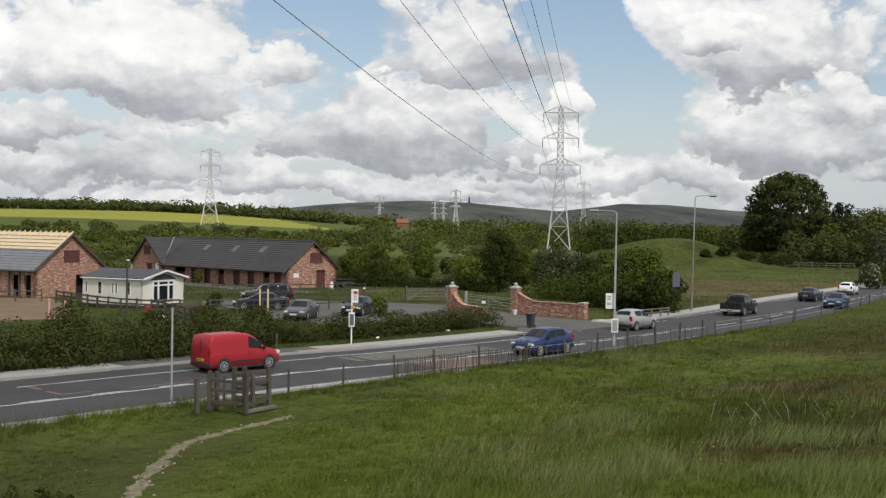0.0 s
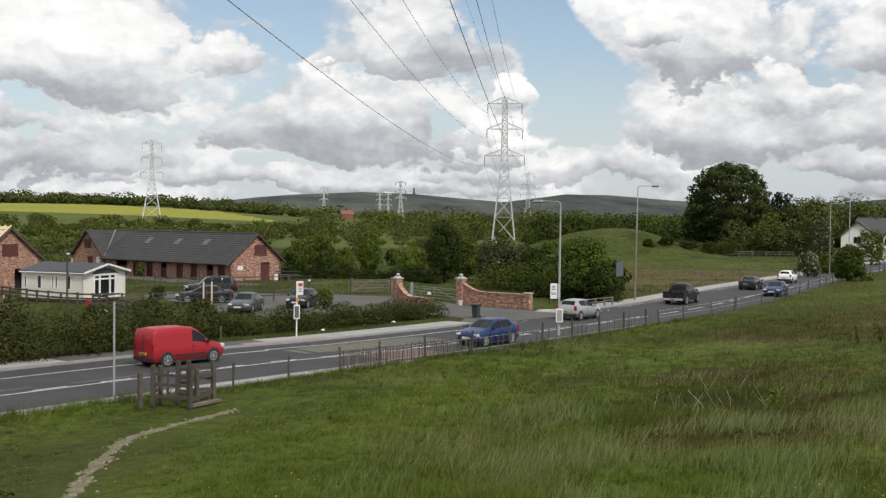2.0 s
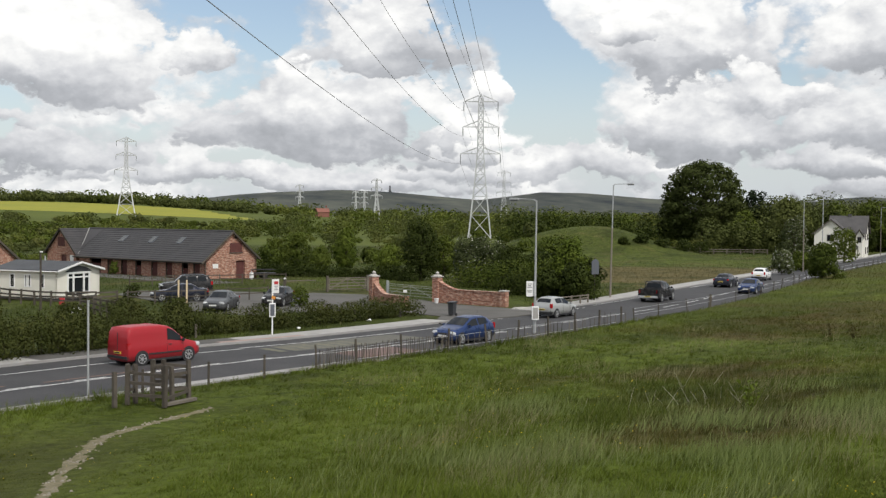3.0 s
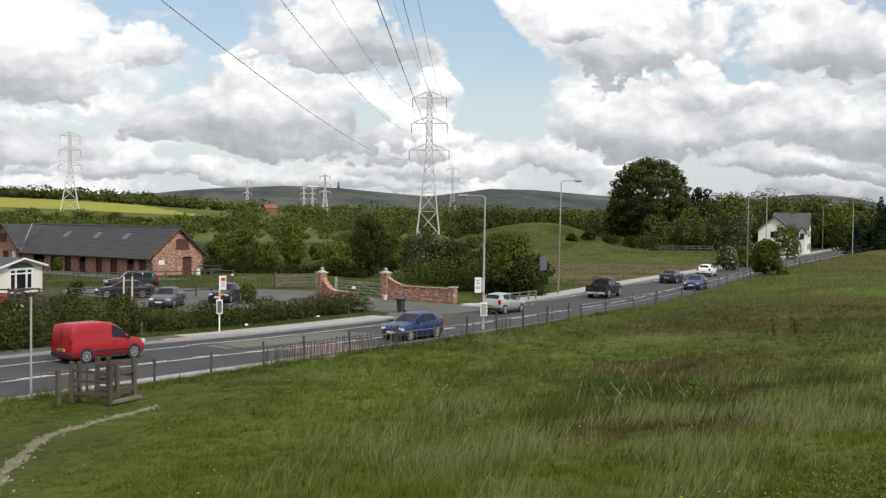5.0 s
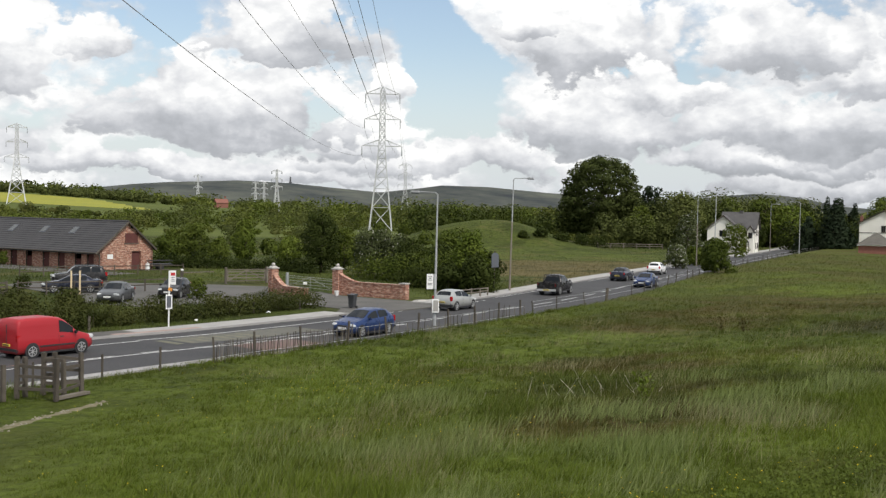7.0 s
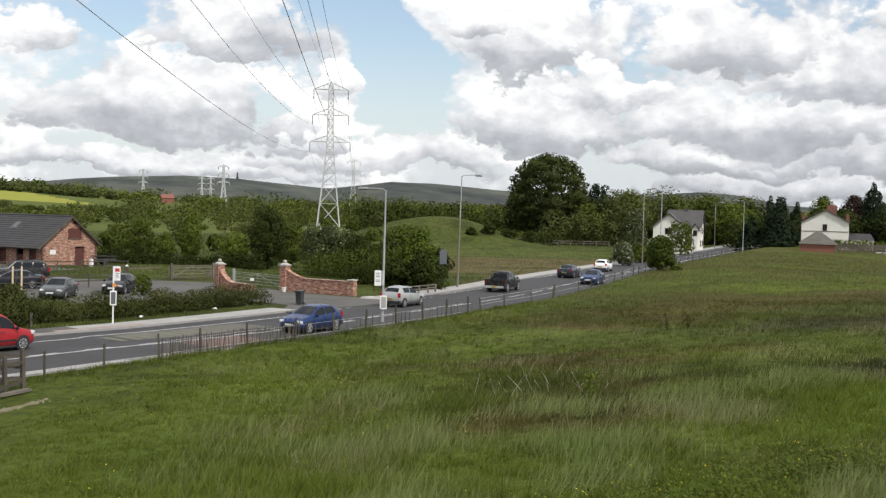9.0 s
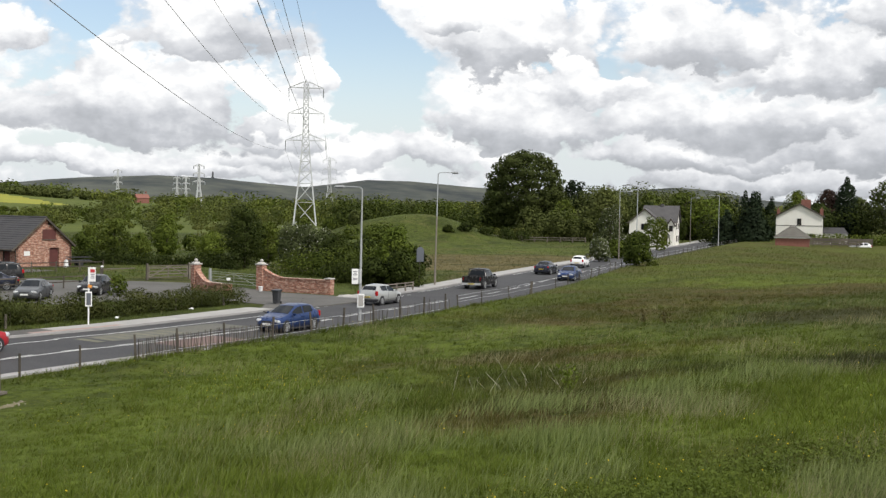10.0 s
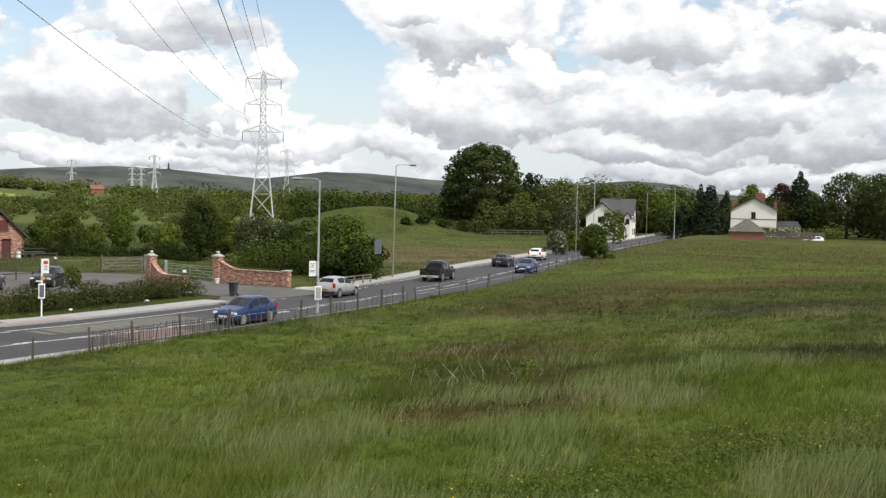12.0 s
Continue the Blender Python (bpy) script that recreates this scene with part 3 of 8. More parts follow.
RIDGE_AZ = [-60, -30, -13.6, -7.8, -6.4, -4.7, -1.3, 1.3, 3.3, 5.8, 7.8, 8.9, 11.2, 14.4, 17.1, 21.1, 22.8, 24.4, 26.1, 28.3, 32, 40, 70]
RIDGE_EL = [0.3, 0.5, 0.74, 0.93, 1.1, 1.24, 1.41, 1.34, 1.17, 0.98, 1.23, 1.39, 1.36, 1.11, 1.0, 0.88, 1.11, 1.25, 1.14, 0.71, 0.45, 0.35, 0.3]
NEAR_EDGE, FAR_KERB = -4.4, 6.0


def ground_z(x, y):
    """The height of the land at places x, y."""
    x, y = np.atleast_1d(np.asarray(x, float)), np.atleast_1d(np.asarray(y, float))
    r, s = along(x, y)
    dist = np.hypot(x, y)
    d = -s + NEAR_EDGE - 0.12 - np.interp(y, [43, 45.5, 50, 55], [0, 0.6, 0.6, 0])
    roll = 0.10 * np.sin(x * 0.23 + 1.0) * np.sin(y * 0.19) + 0.06 * np.sin(x * 0.61 + y * 0.37)
    # the road runs in a shallow cutting: level with the meadow at the gate, deeper further on
    bank = np.interp(y, [40, 47, 53, 60, 75, 92, 112, 135, 200, 260, 330], [0.12, 0.2, 0.42, 0.55, 0.75, 1.15, 1.4, 1.5, 1.4, 0.9, 0.5])
    field = bank * ease(0.0, 2.6, d) + (0.46 - bank) * ease(6.0, 30.0, d) + (1.85 * ease(2.0, 34.0, d) + roll * ease(2, 8, d)) * (1 - 0.72 * ease(35, 110, x))
    z = np.where(d > 0, field, np.where(s < NEAR_EDGE - 0.12, 0.02, np.where(s < FAR_KERB + 0.1, -0.12, 0.04)))
    far = (s > 9) & (d <= 0)
    z = z + np.where(far, 5.5 * np.exp(-((x - 48) / 13) ** 2 - ((y - 224) / 15) ** 2) + 2.4 * np.exp(-((x - 34) / 10) ** 2 - ((y - 226) / 14) ** 2), 0)
    left = ease(60, -260, x)
    z = z + np.where(far, ease(380, 1050, dist) * (4 + 15 * left), 0)
    az = np.degrees(np.arctan2(x, y))
    ridge = EYE + np.tan(np.radians(np.interp(az, RIDGE_AZ, RIDGE_EL))) * 4200
    return z + np.where(y > 0, ease(2300, 4200, dist) * (ridge - z), 0)


def build_ground():
    rings = np.concatenate([np.geomspace(0.05, 14, 16, endpoint=False), np.geomspace(14, 330, 190, endpoint=False), np.geomspace(330, 4700, 80)])
    turns = np.radians(np.concatenate([np.arange(-180, -34, 4.0), np.arange(-34, 48, 0.3), np.arange(48, 180, 4.0)]))
    rr, aa = np.meshgrid(rings, turns, indexing="ij")
    x, y = (rr * np.sin(aa)).ravel() + 0.2, (rr * np.cos(aa)).ravel() - 0.2
    verts = np.stack([x, y, ground_z(x, y)], 1)
    n, m = len(rings), len(turns)
    i, j = np.meshgrid(np.arange(n - 1), np.arange(m), indexing="ij")
    k = (j + 1) % m
    faces = np.stack([i * m + j, i * m + k, (i + 1) * m + k, (i + 1) * m + j], -1).reshape(-1, 4)
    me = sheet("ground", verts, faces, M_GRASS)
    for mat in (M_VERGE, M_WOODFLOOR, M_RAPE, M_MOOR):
        me.materials.append(mat)
    c = verts[faces].mean(1)
    s = along(c[:, 0], c[:, 1])[1]
    dist = np.hypot(c[:, 0], c[:, 1])
    az = np.degrees(np.arctan2(c[:, 0], c[:, 1]))
    slot = np.where(s > 0, 1, 0)
    slot[(dist > 290) & (s > 0)] = 2
    slot[(dist > 735) & (dist < 935) & (az > -32) & (az < -5.2 - (dist - 735) * 0.016)] = 3
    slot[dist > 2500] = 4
    me.polygons.foreach_set("material_index", slot.astype(np.int32))
    me.polygons.foreach_set("use_smooth", np.ones(len(faces), bool))
    return tagged(new("ground", me), "rough grass meadow with pasture, rape field and moor beyond", "ground", kind="structure")


def strip(name, r0, r1, s0, s1, z, material, kind="structure", label="", category="", step=1.0, thick=0.0, wobble=0.0):
    """A band that follows the road from r0 to r1 metres, s0 to s1 across; with thick it gets sides."""
    at = np.linspace(r0, r1, max(2, int((r1 - r0) / step) + 1))
    m = Mesh()
    rows = []
    for k, r in enumerate(at):
        w = wobble * (random.random() - 0.5)
        a, b = road_point(r, s0 + w), road_point(r, s1 + wobble * (random.random() - 0.5))
        ring = [(a[0], a[1], z), (b[0], b[1], z)]
        if thick:
            ring += [(b[0], b[1], z - thick), (a[0], a[1], z - thick)]
        rows.append(ring)
    if thick:
        m.loft(rows)
    else:
        for p, q in zip(rows, rows[1:]):
            m.add(p + q, [(0, 1, 3, 2)])
    ob = part(name, m, material)
    return tagged(ob, label, category, kind=kind) if label or kind else ob


build_ground()
R_END = float(RUN[-1])
strip("road", 0, R_END, NEAR_EDGE, FAR_KERB, 0.0, M_ROAD, label="grey asphalt main road with worn white lines", category="road", thick=0.1)


def flat(name, outline, z, material, label, category, kind="structure"):
    m = Mesh()
    m.prism([(x, y, z - 0.1) for x, y in outline], (0, 0, 0.1))
    return tagged(part(name, m, material), label, category, kind=kind)


def near(x, y):
    return tuple(float(v[0]) for v in along(x, y))


R_GATE0, R_GATE1 = near(5.9, 76.4)[0], near(13.5, 85.0)[0]
# pavements on the far side, broken by the driveway
R_PALE, R_DARK = near(-6.8, 63.9)[0], near(-14.9, 54.4)[0]
for name, a, b, mat in (("pavement", 60.0, R_DARK, M_PAVE), ("pavement", R_DARK, R_PALE, M_DRIVE), ("pavement", R_PALE, R_GATE0, M_PAVE), ("pavement", R_GATE1, R_END - 4, M_PAVE)):
    strip(name, a, b, FAR_KERB + 0.16, FAR_KERB + 2.1, 0.12, mat, label="pale concrete footway beside the road", category="pavement", thick=0.2)
    strip("kerb", a, b, FAR_KERB, FAR_KERB + 0.155, 0.13, M_KERB, label="concrete kerb along the road", category="kerb", thick=0.22)
R_N0, R_N1 = near(-9.0, 45.0)[0], near(-3.0, 51.0)[0]
strip("pavement", R_N0, R_N1, NEAR_EDGE - 0.72, NEAR_EDGE - 0.13, 0.10, M_KERB, label="narrow overgrown concrete footway at the meadow", category="pavement", thick=0.4)
strip("kerb", 40, R_END - 4, NEAR_EDGE - 0.125, NEAR_EDGE, 0.09, M_KERB, label="concrete kerb along the road", category="kerb", thick=0.2)
flat("driveway", [(5.2, 74.6), (13.9, 84.2), (11.2, 88.3), (6.7, 92.6), (4.8, 97), (2.5, 99), (0.5, 103), (-4, 105), (-13, 106.5), (-21, 107), (-22, 102), (-19, 97), (-14, 90), (-13.0, 84.0), (-8.5, 81.0), (-4, 84.0), (0, 86.2), (2.6, 84.2), (5.5, 80.5), (4.9, 76.8)], 0.075, M_DRIVE, "worn grey tarmac driveway and car park", "driveway")
flat("yard", [(-13.0, 121.5), (-35.5, 143.0), (-38.5, 139.0), (-16.0, 117.5)], 0.07, M_DRIVE, "worn grey apron in front of the stable doors", "yard")
flat("paddock", [(-50, 84), (-34, 79), (-27, 82), (-30, 92), (-36, 104), (-52, 104), (-60, 95)], 0.07, M_PADDOCK, "bare brown earth paddock in front of a barn", "paddock")


# ---- road markings ----
def marking(r0, r1, s, w, mat=None, group="road markings", label="worn white painted road line", z=0.004):
    ob = strip("road_marking", r0, r1, s - w / 2, s + w / 2, z, mat or M_LINE, kind="", step=1.5, wobble=0.012)
    return tagged(ob, label, "road marking", group, "structure")



# ---- plants ----


def leaf_sheet(name, centre, normal, outward, size, rng, material, soft=0.62):
    """Leaf sprays that face outwards from their crown and take its rounded shading."""
    normal = np.where((normal * outward).sum(1, keepdims=True) < 0, -normal, normal)
    verts, faces = cards(centre, normal, size, rng)
    q = verts[faces]
    flat_n = np.cross(q[:, 2] - q[:, 0], q[:, 3] - q[:, 1])
    flat_n /= np.maximum(np.linalg.norm(flat_n, axis=1, keepdims=True), 1e-9)
    wrong = (flat_n * outward).sum(1) < 0
    faces[wrong] = faces[wrong][:, ::-1]
    flat_n[wrong] *= -1
    n = outward * soft + flat_n * (1 - soft)
    n /= np.maximum(np.linalg.norm(n, axis=1, keepdims=True), 1e-9)
    return sheet(name, verts, faces, material, np.repeat(n, 4, 0))


def cards(centre, normal, size, rng, fold=0.25):
    """Leaf sprays: small folded four-cornered blades at centres, turned about their normals."""
    n = len(centre)
    normal = normal / np.maximum(np.linalg.norm(normal, axis=1, keepdims=True), 1e-6)
    other = np.where(np.abs(normal[:, 2:]) < 0.9, [[0, 0, 1.0]], [[1.0, 0, 0]])
    u = np.cross(normal, other)
    u /= np.linalg.norm(u, axis=1, keepdims=True)
    v = np.cross(normal, u)
    a = rng.uniform(0, 2 * np.pi, (n, 1))
    u, v = u * np.cos(a) + v * np.sin(a), v * np.cos(a) - u * np.sin(a)
    size = np.broadcast_to(np.asarray(size, float).reshape(-1, 1), (n, 1)) * rng.uniform(0.6, 1.3, (n, 1))
    asp = rng.uniform(0.45, 0.9, (n, 1))
    lift = normal * size * fold
    quad = np.stack([centre - u * size * 0.5, centre - v * size * asp * 0.5 + lift * 0.6, centre + u * size * 0.5, centre + v * size * asp * 0.5 + lift * 0.6], 1)
    return quad.reshape(-1, 3), np.arange(n * 4).reshape(n, 4)


def on_blobs(blobs, n, rng, inner=0.5, jitter=0.55):
    """n places over a heap of ellipsoids (x, y, z, rx, ry, rz), with outward normals."""
    b = np.asarray(blobs, float)
    w = b[:, 3] * b[:, 5]
    k = rng.choice(len(b), n, p=w / w.sum())
    d = rng.normal(size=(n, 3))
    d /= np.linalg.norm(d, axis=1, keepdims=True)
    rad = inner + (1.06 - inner) * np.sqrt(rng.random((n, 1)))
    out = d + [0, 0, 0.25]
    return b[k, :3] + d * b[k, 3:] * rad, d + rng.normal(scale=jitter, size=(n, 3)), out / np.linalg.norm(out, axis=1, keepdims=True)


def crown_blobs(h, r, shape, rng, low):
    """The heap of ellipsoids that makes a crown h high, r in radius, its foot at height low."""
    out = []
    tall = h - low
    if shape == "cone":
        for k in range(9):
            f = k / 8
            out.append((rng.normal(0, 0.05 * r), rng.normal(0, 0.05 * r), low + tall * (0.06 + 0.86 * f), r * (1.02 - 0.86 * f), r * (1.02 - 0.86 * f), tall * 0.12))
    elif shape == "column":
        for k in range(8):
            f = k / 7
            w = r * (0.86 + 0.16 * math.sin(math.pi * f)) * (1 - 0.72 * f ** 8)
            out.append((rng.normal(0, 0.04 * r), rng.normal(0, 0.04 * r), low + tall * (0.08 + 0.82 * f), w, w, tall * (0.13 - 0.03 * f)))
    else:
        core = 0.84 if shape == "dome" else 0.72
        out.append((0, 0, low + tall * 0.50, r * core, r * core, tall * 0.46))
        if shape == "dome" and r > 5:
            # heavy boughs in layers, each a flat clump
            for k in range(56):
                f, a = 1 - (k + 0.5) / 56 * 1.75, k * 2.4 + rng.uniform(-0.3, 0.3)
                q = math.sqrt(max(0, 1 - f * f)) * rng.uniform(0.80, 0.98)
                sz = r * rng.uniform(0.17, 0.30)
                out.append((q * r * 0.9 * math.cos(a), q * r * 0.9 * math.sin(a), low + tall * (0.49 + 0.45 * f), sz, sz, sz * 0.46))
            return out
        for k in range(21):
            a, f = k * 2.4 + rng.uniform(-0.4, 0.4), (k + 0.5) / 21
            e = (1 - abs(2 * f - 0.85) ** 2.2) if shape in ("round", "dome") else (1 - f * 0.5 if shape == "bush" else 0.85 - 0.45 * abs(f - 0.55))
            q = r * max(0.25, e) * rng.uniform(0.45, 0.88)
            s = r * rng.uniform(0.2, 0.38)
            out.append((q * math.cos(a), q * math.sin(a), low + tall * (0.10 + 0.82 * f), s, s, min(s * 0.85, tall * 0.22)))
    return out


def tree(name, x, y, h, r, leaves, shape="round", low=0.22, n=1500, size=0.34, label="", category="tree", seed=0, blossom=0, z=None):
    """A tree or bush: a tapered trunk with limbs, and a crown of many leaf sprays."""
    rng = np.random.default_rng(seed + int(abs(x) * 131 + abs(y) * 17))
    base = float(ground_z(x, y)[0]) if z is None else z
    ob = thing(name, (x, y, base - 0.05), rng.uniform(0, 360), label, category)
    low_z = h * low
    blobs = crown_blobs(h, r, shape, rng, low_z)
    t = Mesh()
    tr = max(0.04, h * 0.022)
    bend = [Vector((rng.normal(0, 0.02 * h), rng.normal(0, 0.02 * h), h * f)) for f in (0.25, 0.5, 0.78)]
    knots = [Vector((0, 0, -0.2))] + bend
    for k, (a, b) in enumerate(zip(knots, knots[1:])):
        t.tube(a, b, tr * (1.25 - 0.35 * k), tr * (0.9 - 0.33 * k), 8)
    for bl in blobs[1::2]:
        f = min(0.95, max(0.2, (bl[2] - low_z * 0.4) / h * 0.75))
        t.tube(Vector((0, 0, h * f * 0.85)), Vector(bl[:3]), tr * 0.4, tr * 0.12, 5)
    part("trunk", t, M_BARK, ob, smooth=True)
    c, nm, out = on_blobs(blobs, n, rng)
    nm[:, 2] += 0.35
    part("crown", leaf_sheet("crown", c, nm, out, size, rng, leaves), None, ob)
    if blossom:
        c, nm, out = on_blobs(blobs, blossom, rng, 0.98)
        part("blossom", leaf_sheet("blossom", c, nm, out, size * 0.6, rng, L_BLOSSOM), None, ob, "clusters of white blossom")
    return ob


def stuff_cards(name, blob_sets, per, size, material, label, category, seed):
    """One heap of leaf sprays over very many crowns that nobody could count."""
    rng = np.random.default_rng(seed)
    rows = [on_blobs(b, per, rng, 0.86, 0.3) for b in blob_sets]
    c, nm, out = (np.concatenate([r[k] for r in rows]) for k in range(3))
    nm[:, 2] += 0.4
    ob = new(name, leaf_sheet(name, c, nm, out, np.repeat(size, per) * 0.92, rng, material, 0.88))
    return tagged(ob, label, category, kind="stuff")


def quick_crown(x, y, z, h, r, rng):
    out = [(x, y, z + h * 0.42, r * 0.8, r * 0.8, h * 0.44)]
    for k in range(6):
        a = k * 1.05 + rng.uniform(-0.5, 0.5)
        q = r * rng.uniform(0.4, 0.75)
        s = r * rng.uniform(0.3, 0.5)
        out.append((x + q * math.cos(a), y + q * math.sin(a), z + h * rng.uniform(0.35, 0.72), s, s, s * 0.7))
    return out


def scatter(n, az0, az1, r0, r1, rng, keep):
    a = np.radians(rng.uniform(az0, az1, n))
    r = np.sqrt(rng.uniform(r0 * r0, r1 * r1, n))
    x, y = r * np.sin(a), r * np.cos(a)
    k = keep(x, y, np.degrees(a), r)
    return x[k], y[k], r[k]


def far_woods():
    def wild(x, y, a, r):
        s = along(x, y)[1]
        pasture = (a > 7.5) & (a < 24) & (r < 262)
        stables = (a > -26) & (a < -3.5) & (r < 172)
        paddock = (a > -6) & (a < 8) & (r < 165) | (a > -6.5) & (a < 1.0) & (r < 300 + 25 * np.sin(a * 2.1))
        rape = (r > 600) & (r < 935) & (a < -4.6)
        line = np.abs(a - 5.8) < 1.5
        village = (a > -2.6) & (a < -1.4) & (r > 400) & (r < 1400)
        return (s > 30) & ~village & ~pasture & ~stables & ~paddock & ~rape & ~((r < 400) & line & (r > 150))

    rng = np.random.default_rng(21)
    kinds = ((L_WOOD, "dark green"), (L_FAR, "mixed green"), (L_MID, "deep mid green"), (L_LIGHT, "fresh light green"))
    for what, n, r0, r1, h0, h1, per, size, seed in (
            ("scrub and small trees on rough land", 900, 150, 330, 1.0, 4.8, 250, 0.46, 1),
            ("woodland belt across the valley", 1150, 330, 640, 3.0, 10.5, 210, 1.05, 2),
            ("hedgerow trees and copses below the moor", 900, 640, 2100, 8.0, 18.0, 95, 3.5, 3)):
        x, y, r = scatter(n, -32, 46, r0, r1, rng, wild)
        z = ground_z(x, y)
        patch = np.clip(patch_noise(x, y, 14.0 / r0, 40 + seed), 0, 1)
        kind = np.clip((patch_noise(x, y, 22.0 / r0, 60 + seed) * 4 + rng.normal(0, 1.5, len(x))).astype(int), 0, 3)
        for j, (leaves, tone) in enumerate(kinds):
            sets, sizes = [], []
            for px, py, pz, pr, pp in zip(x[kind == j], y[kind == j], z[kind == j], r[kind == j], patch[kind == j]):
                h = h0 + (h1 - h0) * min(1.15, pp * rng.uniform(0.3, 1.4))
                if px < -0.07 * py and r0 < 600:
                    h *= 0.62
                sets.append(quick_crown(px, py, pz, h, (1.2 + h * 0.5) * rng.uniform(0.7, 1.15) * (1.5 if r0 > 600 else 1.0), rng))
                sizes.append(size * (0.7 + 0.6 * (pr - r0) / (r1 - r0)))
            stuff_cards("woodland", sets, per, sizes, leaves, tone + " " + what, "woodland", seed * 5 + j)
    # the trees on the crest behind the yellow field, and the hedge below it
    sets, sizes = [], []
    for k in range(260):
        a = radians(rng.uniform(-32, -4.5))
        r = rng.uniform(940, 1010)
        x, y = r * math.sin(a), r * math.cos(a)
        h = rng.uniform(5, 11) * (1.0 if x < -240 else 0.8)
        sets.append(quick_crown(x, y, float(ground_z(x, y)[0]), h, h * 0.75, rng))
        sizes.append(2.2)
    stuff_cards("woodland", sets, 130, sizes, L_WOOD, "row of dark trees on the hill crest", "woodland", 4)


def copse(n, a, b, width, h0, h1, leaves, label, per, size, seed):
    """Close-set trees in a band from a to b, too crowded to count."""
    rng = np.random.default_rng(seed)
    sets, sizes = [], []
    for _ in range(n):
        u, v = rng.random(), rng.normal(0, width * 0.4)
        d = Vector((b[0] - a[0], b[1] - a[1])).normalized()
        x, y = a[0] + (b[0] - a[0]) * u - d.y * v, a[1] + (b[1] - a[1]) * u + d.x * v
        h = rng.uniform(h0, h1) * (0.5 if abs(math.degrees(math.atan2(x, y)) - 5.8) < 1.5 else 1.0)
        sets.append(quick_crown(x, y, float(ground_z(x, y)[0]), h, h * rng.uniform(0.34, 0.5), rng))
        sizes.append(size * 1.35)
    return stuff_cards("copse", sets, per, sizes, leaves, label, "trees", seed)


def hedge(name, pts, h, w, label, leaves, per_m=210, size=0.17, seed=0, rough=0.25):
    """A clipped or straggling hedge along a line of places."""
    rng = np.random.default_rng(seed)
    ob = thing(name, (*pts[0], 0.0), 0, label, "hedge")
    at, xy, way, side = curve_through(pts, 0.5)
    blobs = []
    for (x, y), g in zip(xy, ground_z(xy[:, 0], xy[:, 1])):
        hh = h * (rng.uniform(1 - rough * 0.6, 1 + rough * 0.6) + rough * 0.7 * math.sin(x * 1.1 + y * 0.7) * math.sin(x * 0.37 - y * 0.5 + seed))
        for q in range(2):
            blobs.append((x - pts[0][0] + rng.normal(0, w * 0.15), y - pts[0][1] + rng.normal(0, w * 0.15), g + hh * (0.30 + 0.36 * q), w * 0.55 * rng.uniform(0.8, 1.15), w * 0.55, hh * 0.36))
    n = int(per_m * at[-1])
    c, nm, out = on_blobs(blobs, n, rng, 0.6)
    nm[:, 2] += 0.4
    part("foliage", leaf_sheet("foliage", c, nm, out, size, rng, leaves), None, ob)
    t = Mesh()
    for (x, y) in xy[::2]:
        t.tube((x - pts[0][0], y - pts[0][1], -0.05), (x - pts[0][0] + rng.normal(0, 0.1), y - pts[0][1] + rng.normal(0, 0.1), h * 0.6), 0.035, 0.015, 5)
    t.weld = True
    tagged(part("understorey", t, M_BARK, ob), kind="stuff")
    return ob


# ---- meadow grass ----
PATH = [(-5.4, 40.8), (-6.6, 38.6), (-7.3, 36.4), (-7.75, 34.2), (-7.7, 32.2), (-7.55, 30.4), (-7.4, 28.6), (-7.15, 26.8), (-6.95, 25.3), (-6.75, 23.6), (-6.4, 21.5), (-5.8, 18.0)]


def blades(name, x, y, h, w, lean, rng, material, label, category, splay=None):
    """One blade at each place: a narrow four-cornered strip that leans over."""
    n = len(x)
    z = ground_z(x, y) - 0.02
    a = rng.uniform(0, 2 * np.pi, n)
    ux, uy = np.cos(a) * w, np.sin(a) * w
    lx = lean[0] * h + rng.normal(0, 0.34, n) * h
    ly = lean[1] * h + rng.normal(0, 0.34, n) * h
    if splay is not None:
        lx, ly = lean[0] * h + (splay[0] + rng.normal(0, 0.16, n)) * h, lean[1] * h + (splay[1] + rng.normal(0, 0.16, n)) * h
    base = np.stack([x, y, z], 1)
    u = np.stack([ux, uy, np.zeros(n)], 1)
    top = base + np.stack([lx, ly, h], 1)
    quad = np.stack([base - u, base + u, top + u * 0.25, top - u * 0.25], 1)
    ob = new(name, sheet(name, quad.reshape(-1, 3), np.arange(4 * n).reshape(n, 4), material))
    return tagged(ob, label, category, kind="stuff")


def patch_noise(x, y, scale, seed):
    """Smooth patches over the plan, about 0 to 1, from a few crossed waves."""
    rng = np.random.default_rng(seed)
    v = np.zeros(len(x))
    for k in range(9):
        a, f, p = rng.uniform(0, 6.28), scale * rng.uniform(0.5, 2.2), rng.uniform(0, 6.28)
        v += np.sin((x * math.cos(a) + y * math.sin(a)) * f + p)
    return 0.5 + v / 8.0


def weed_line(x):
    """Where the leafy weeds grow along the foot of the meadow."""
    return 17.2 + 0.335 * (x - 6.8)


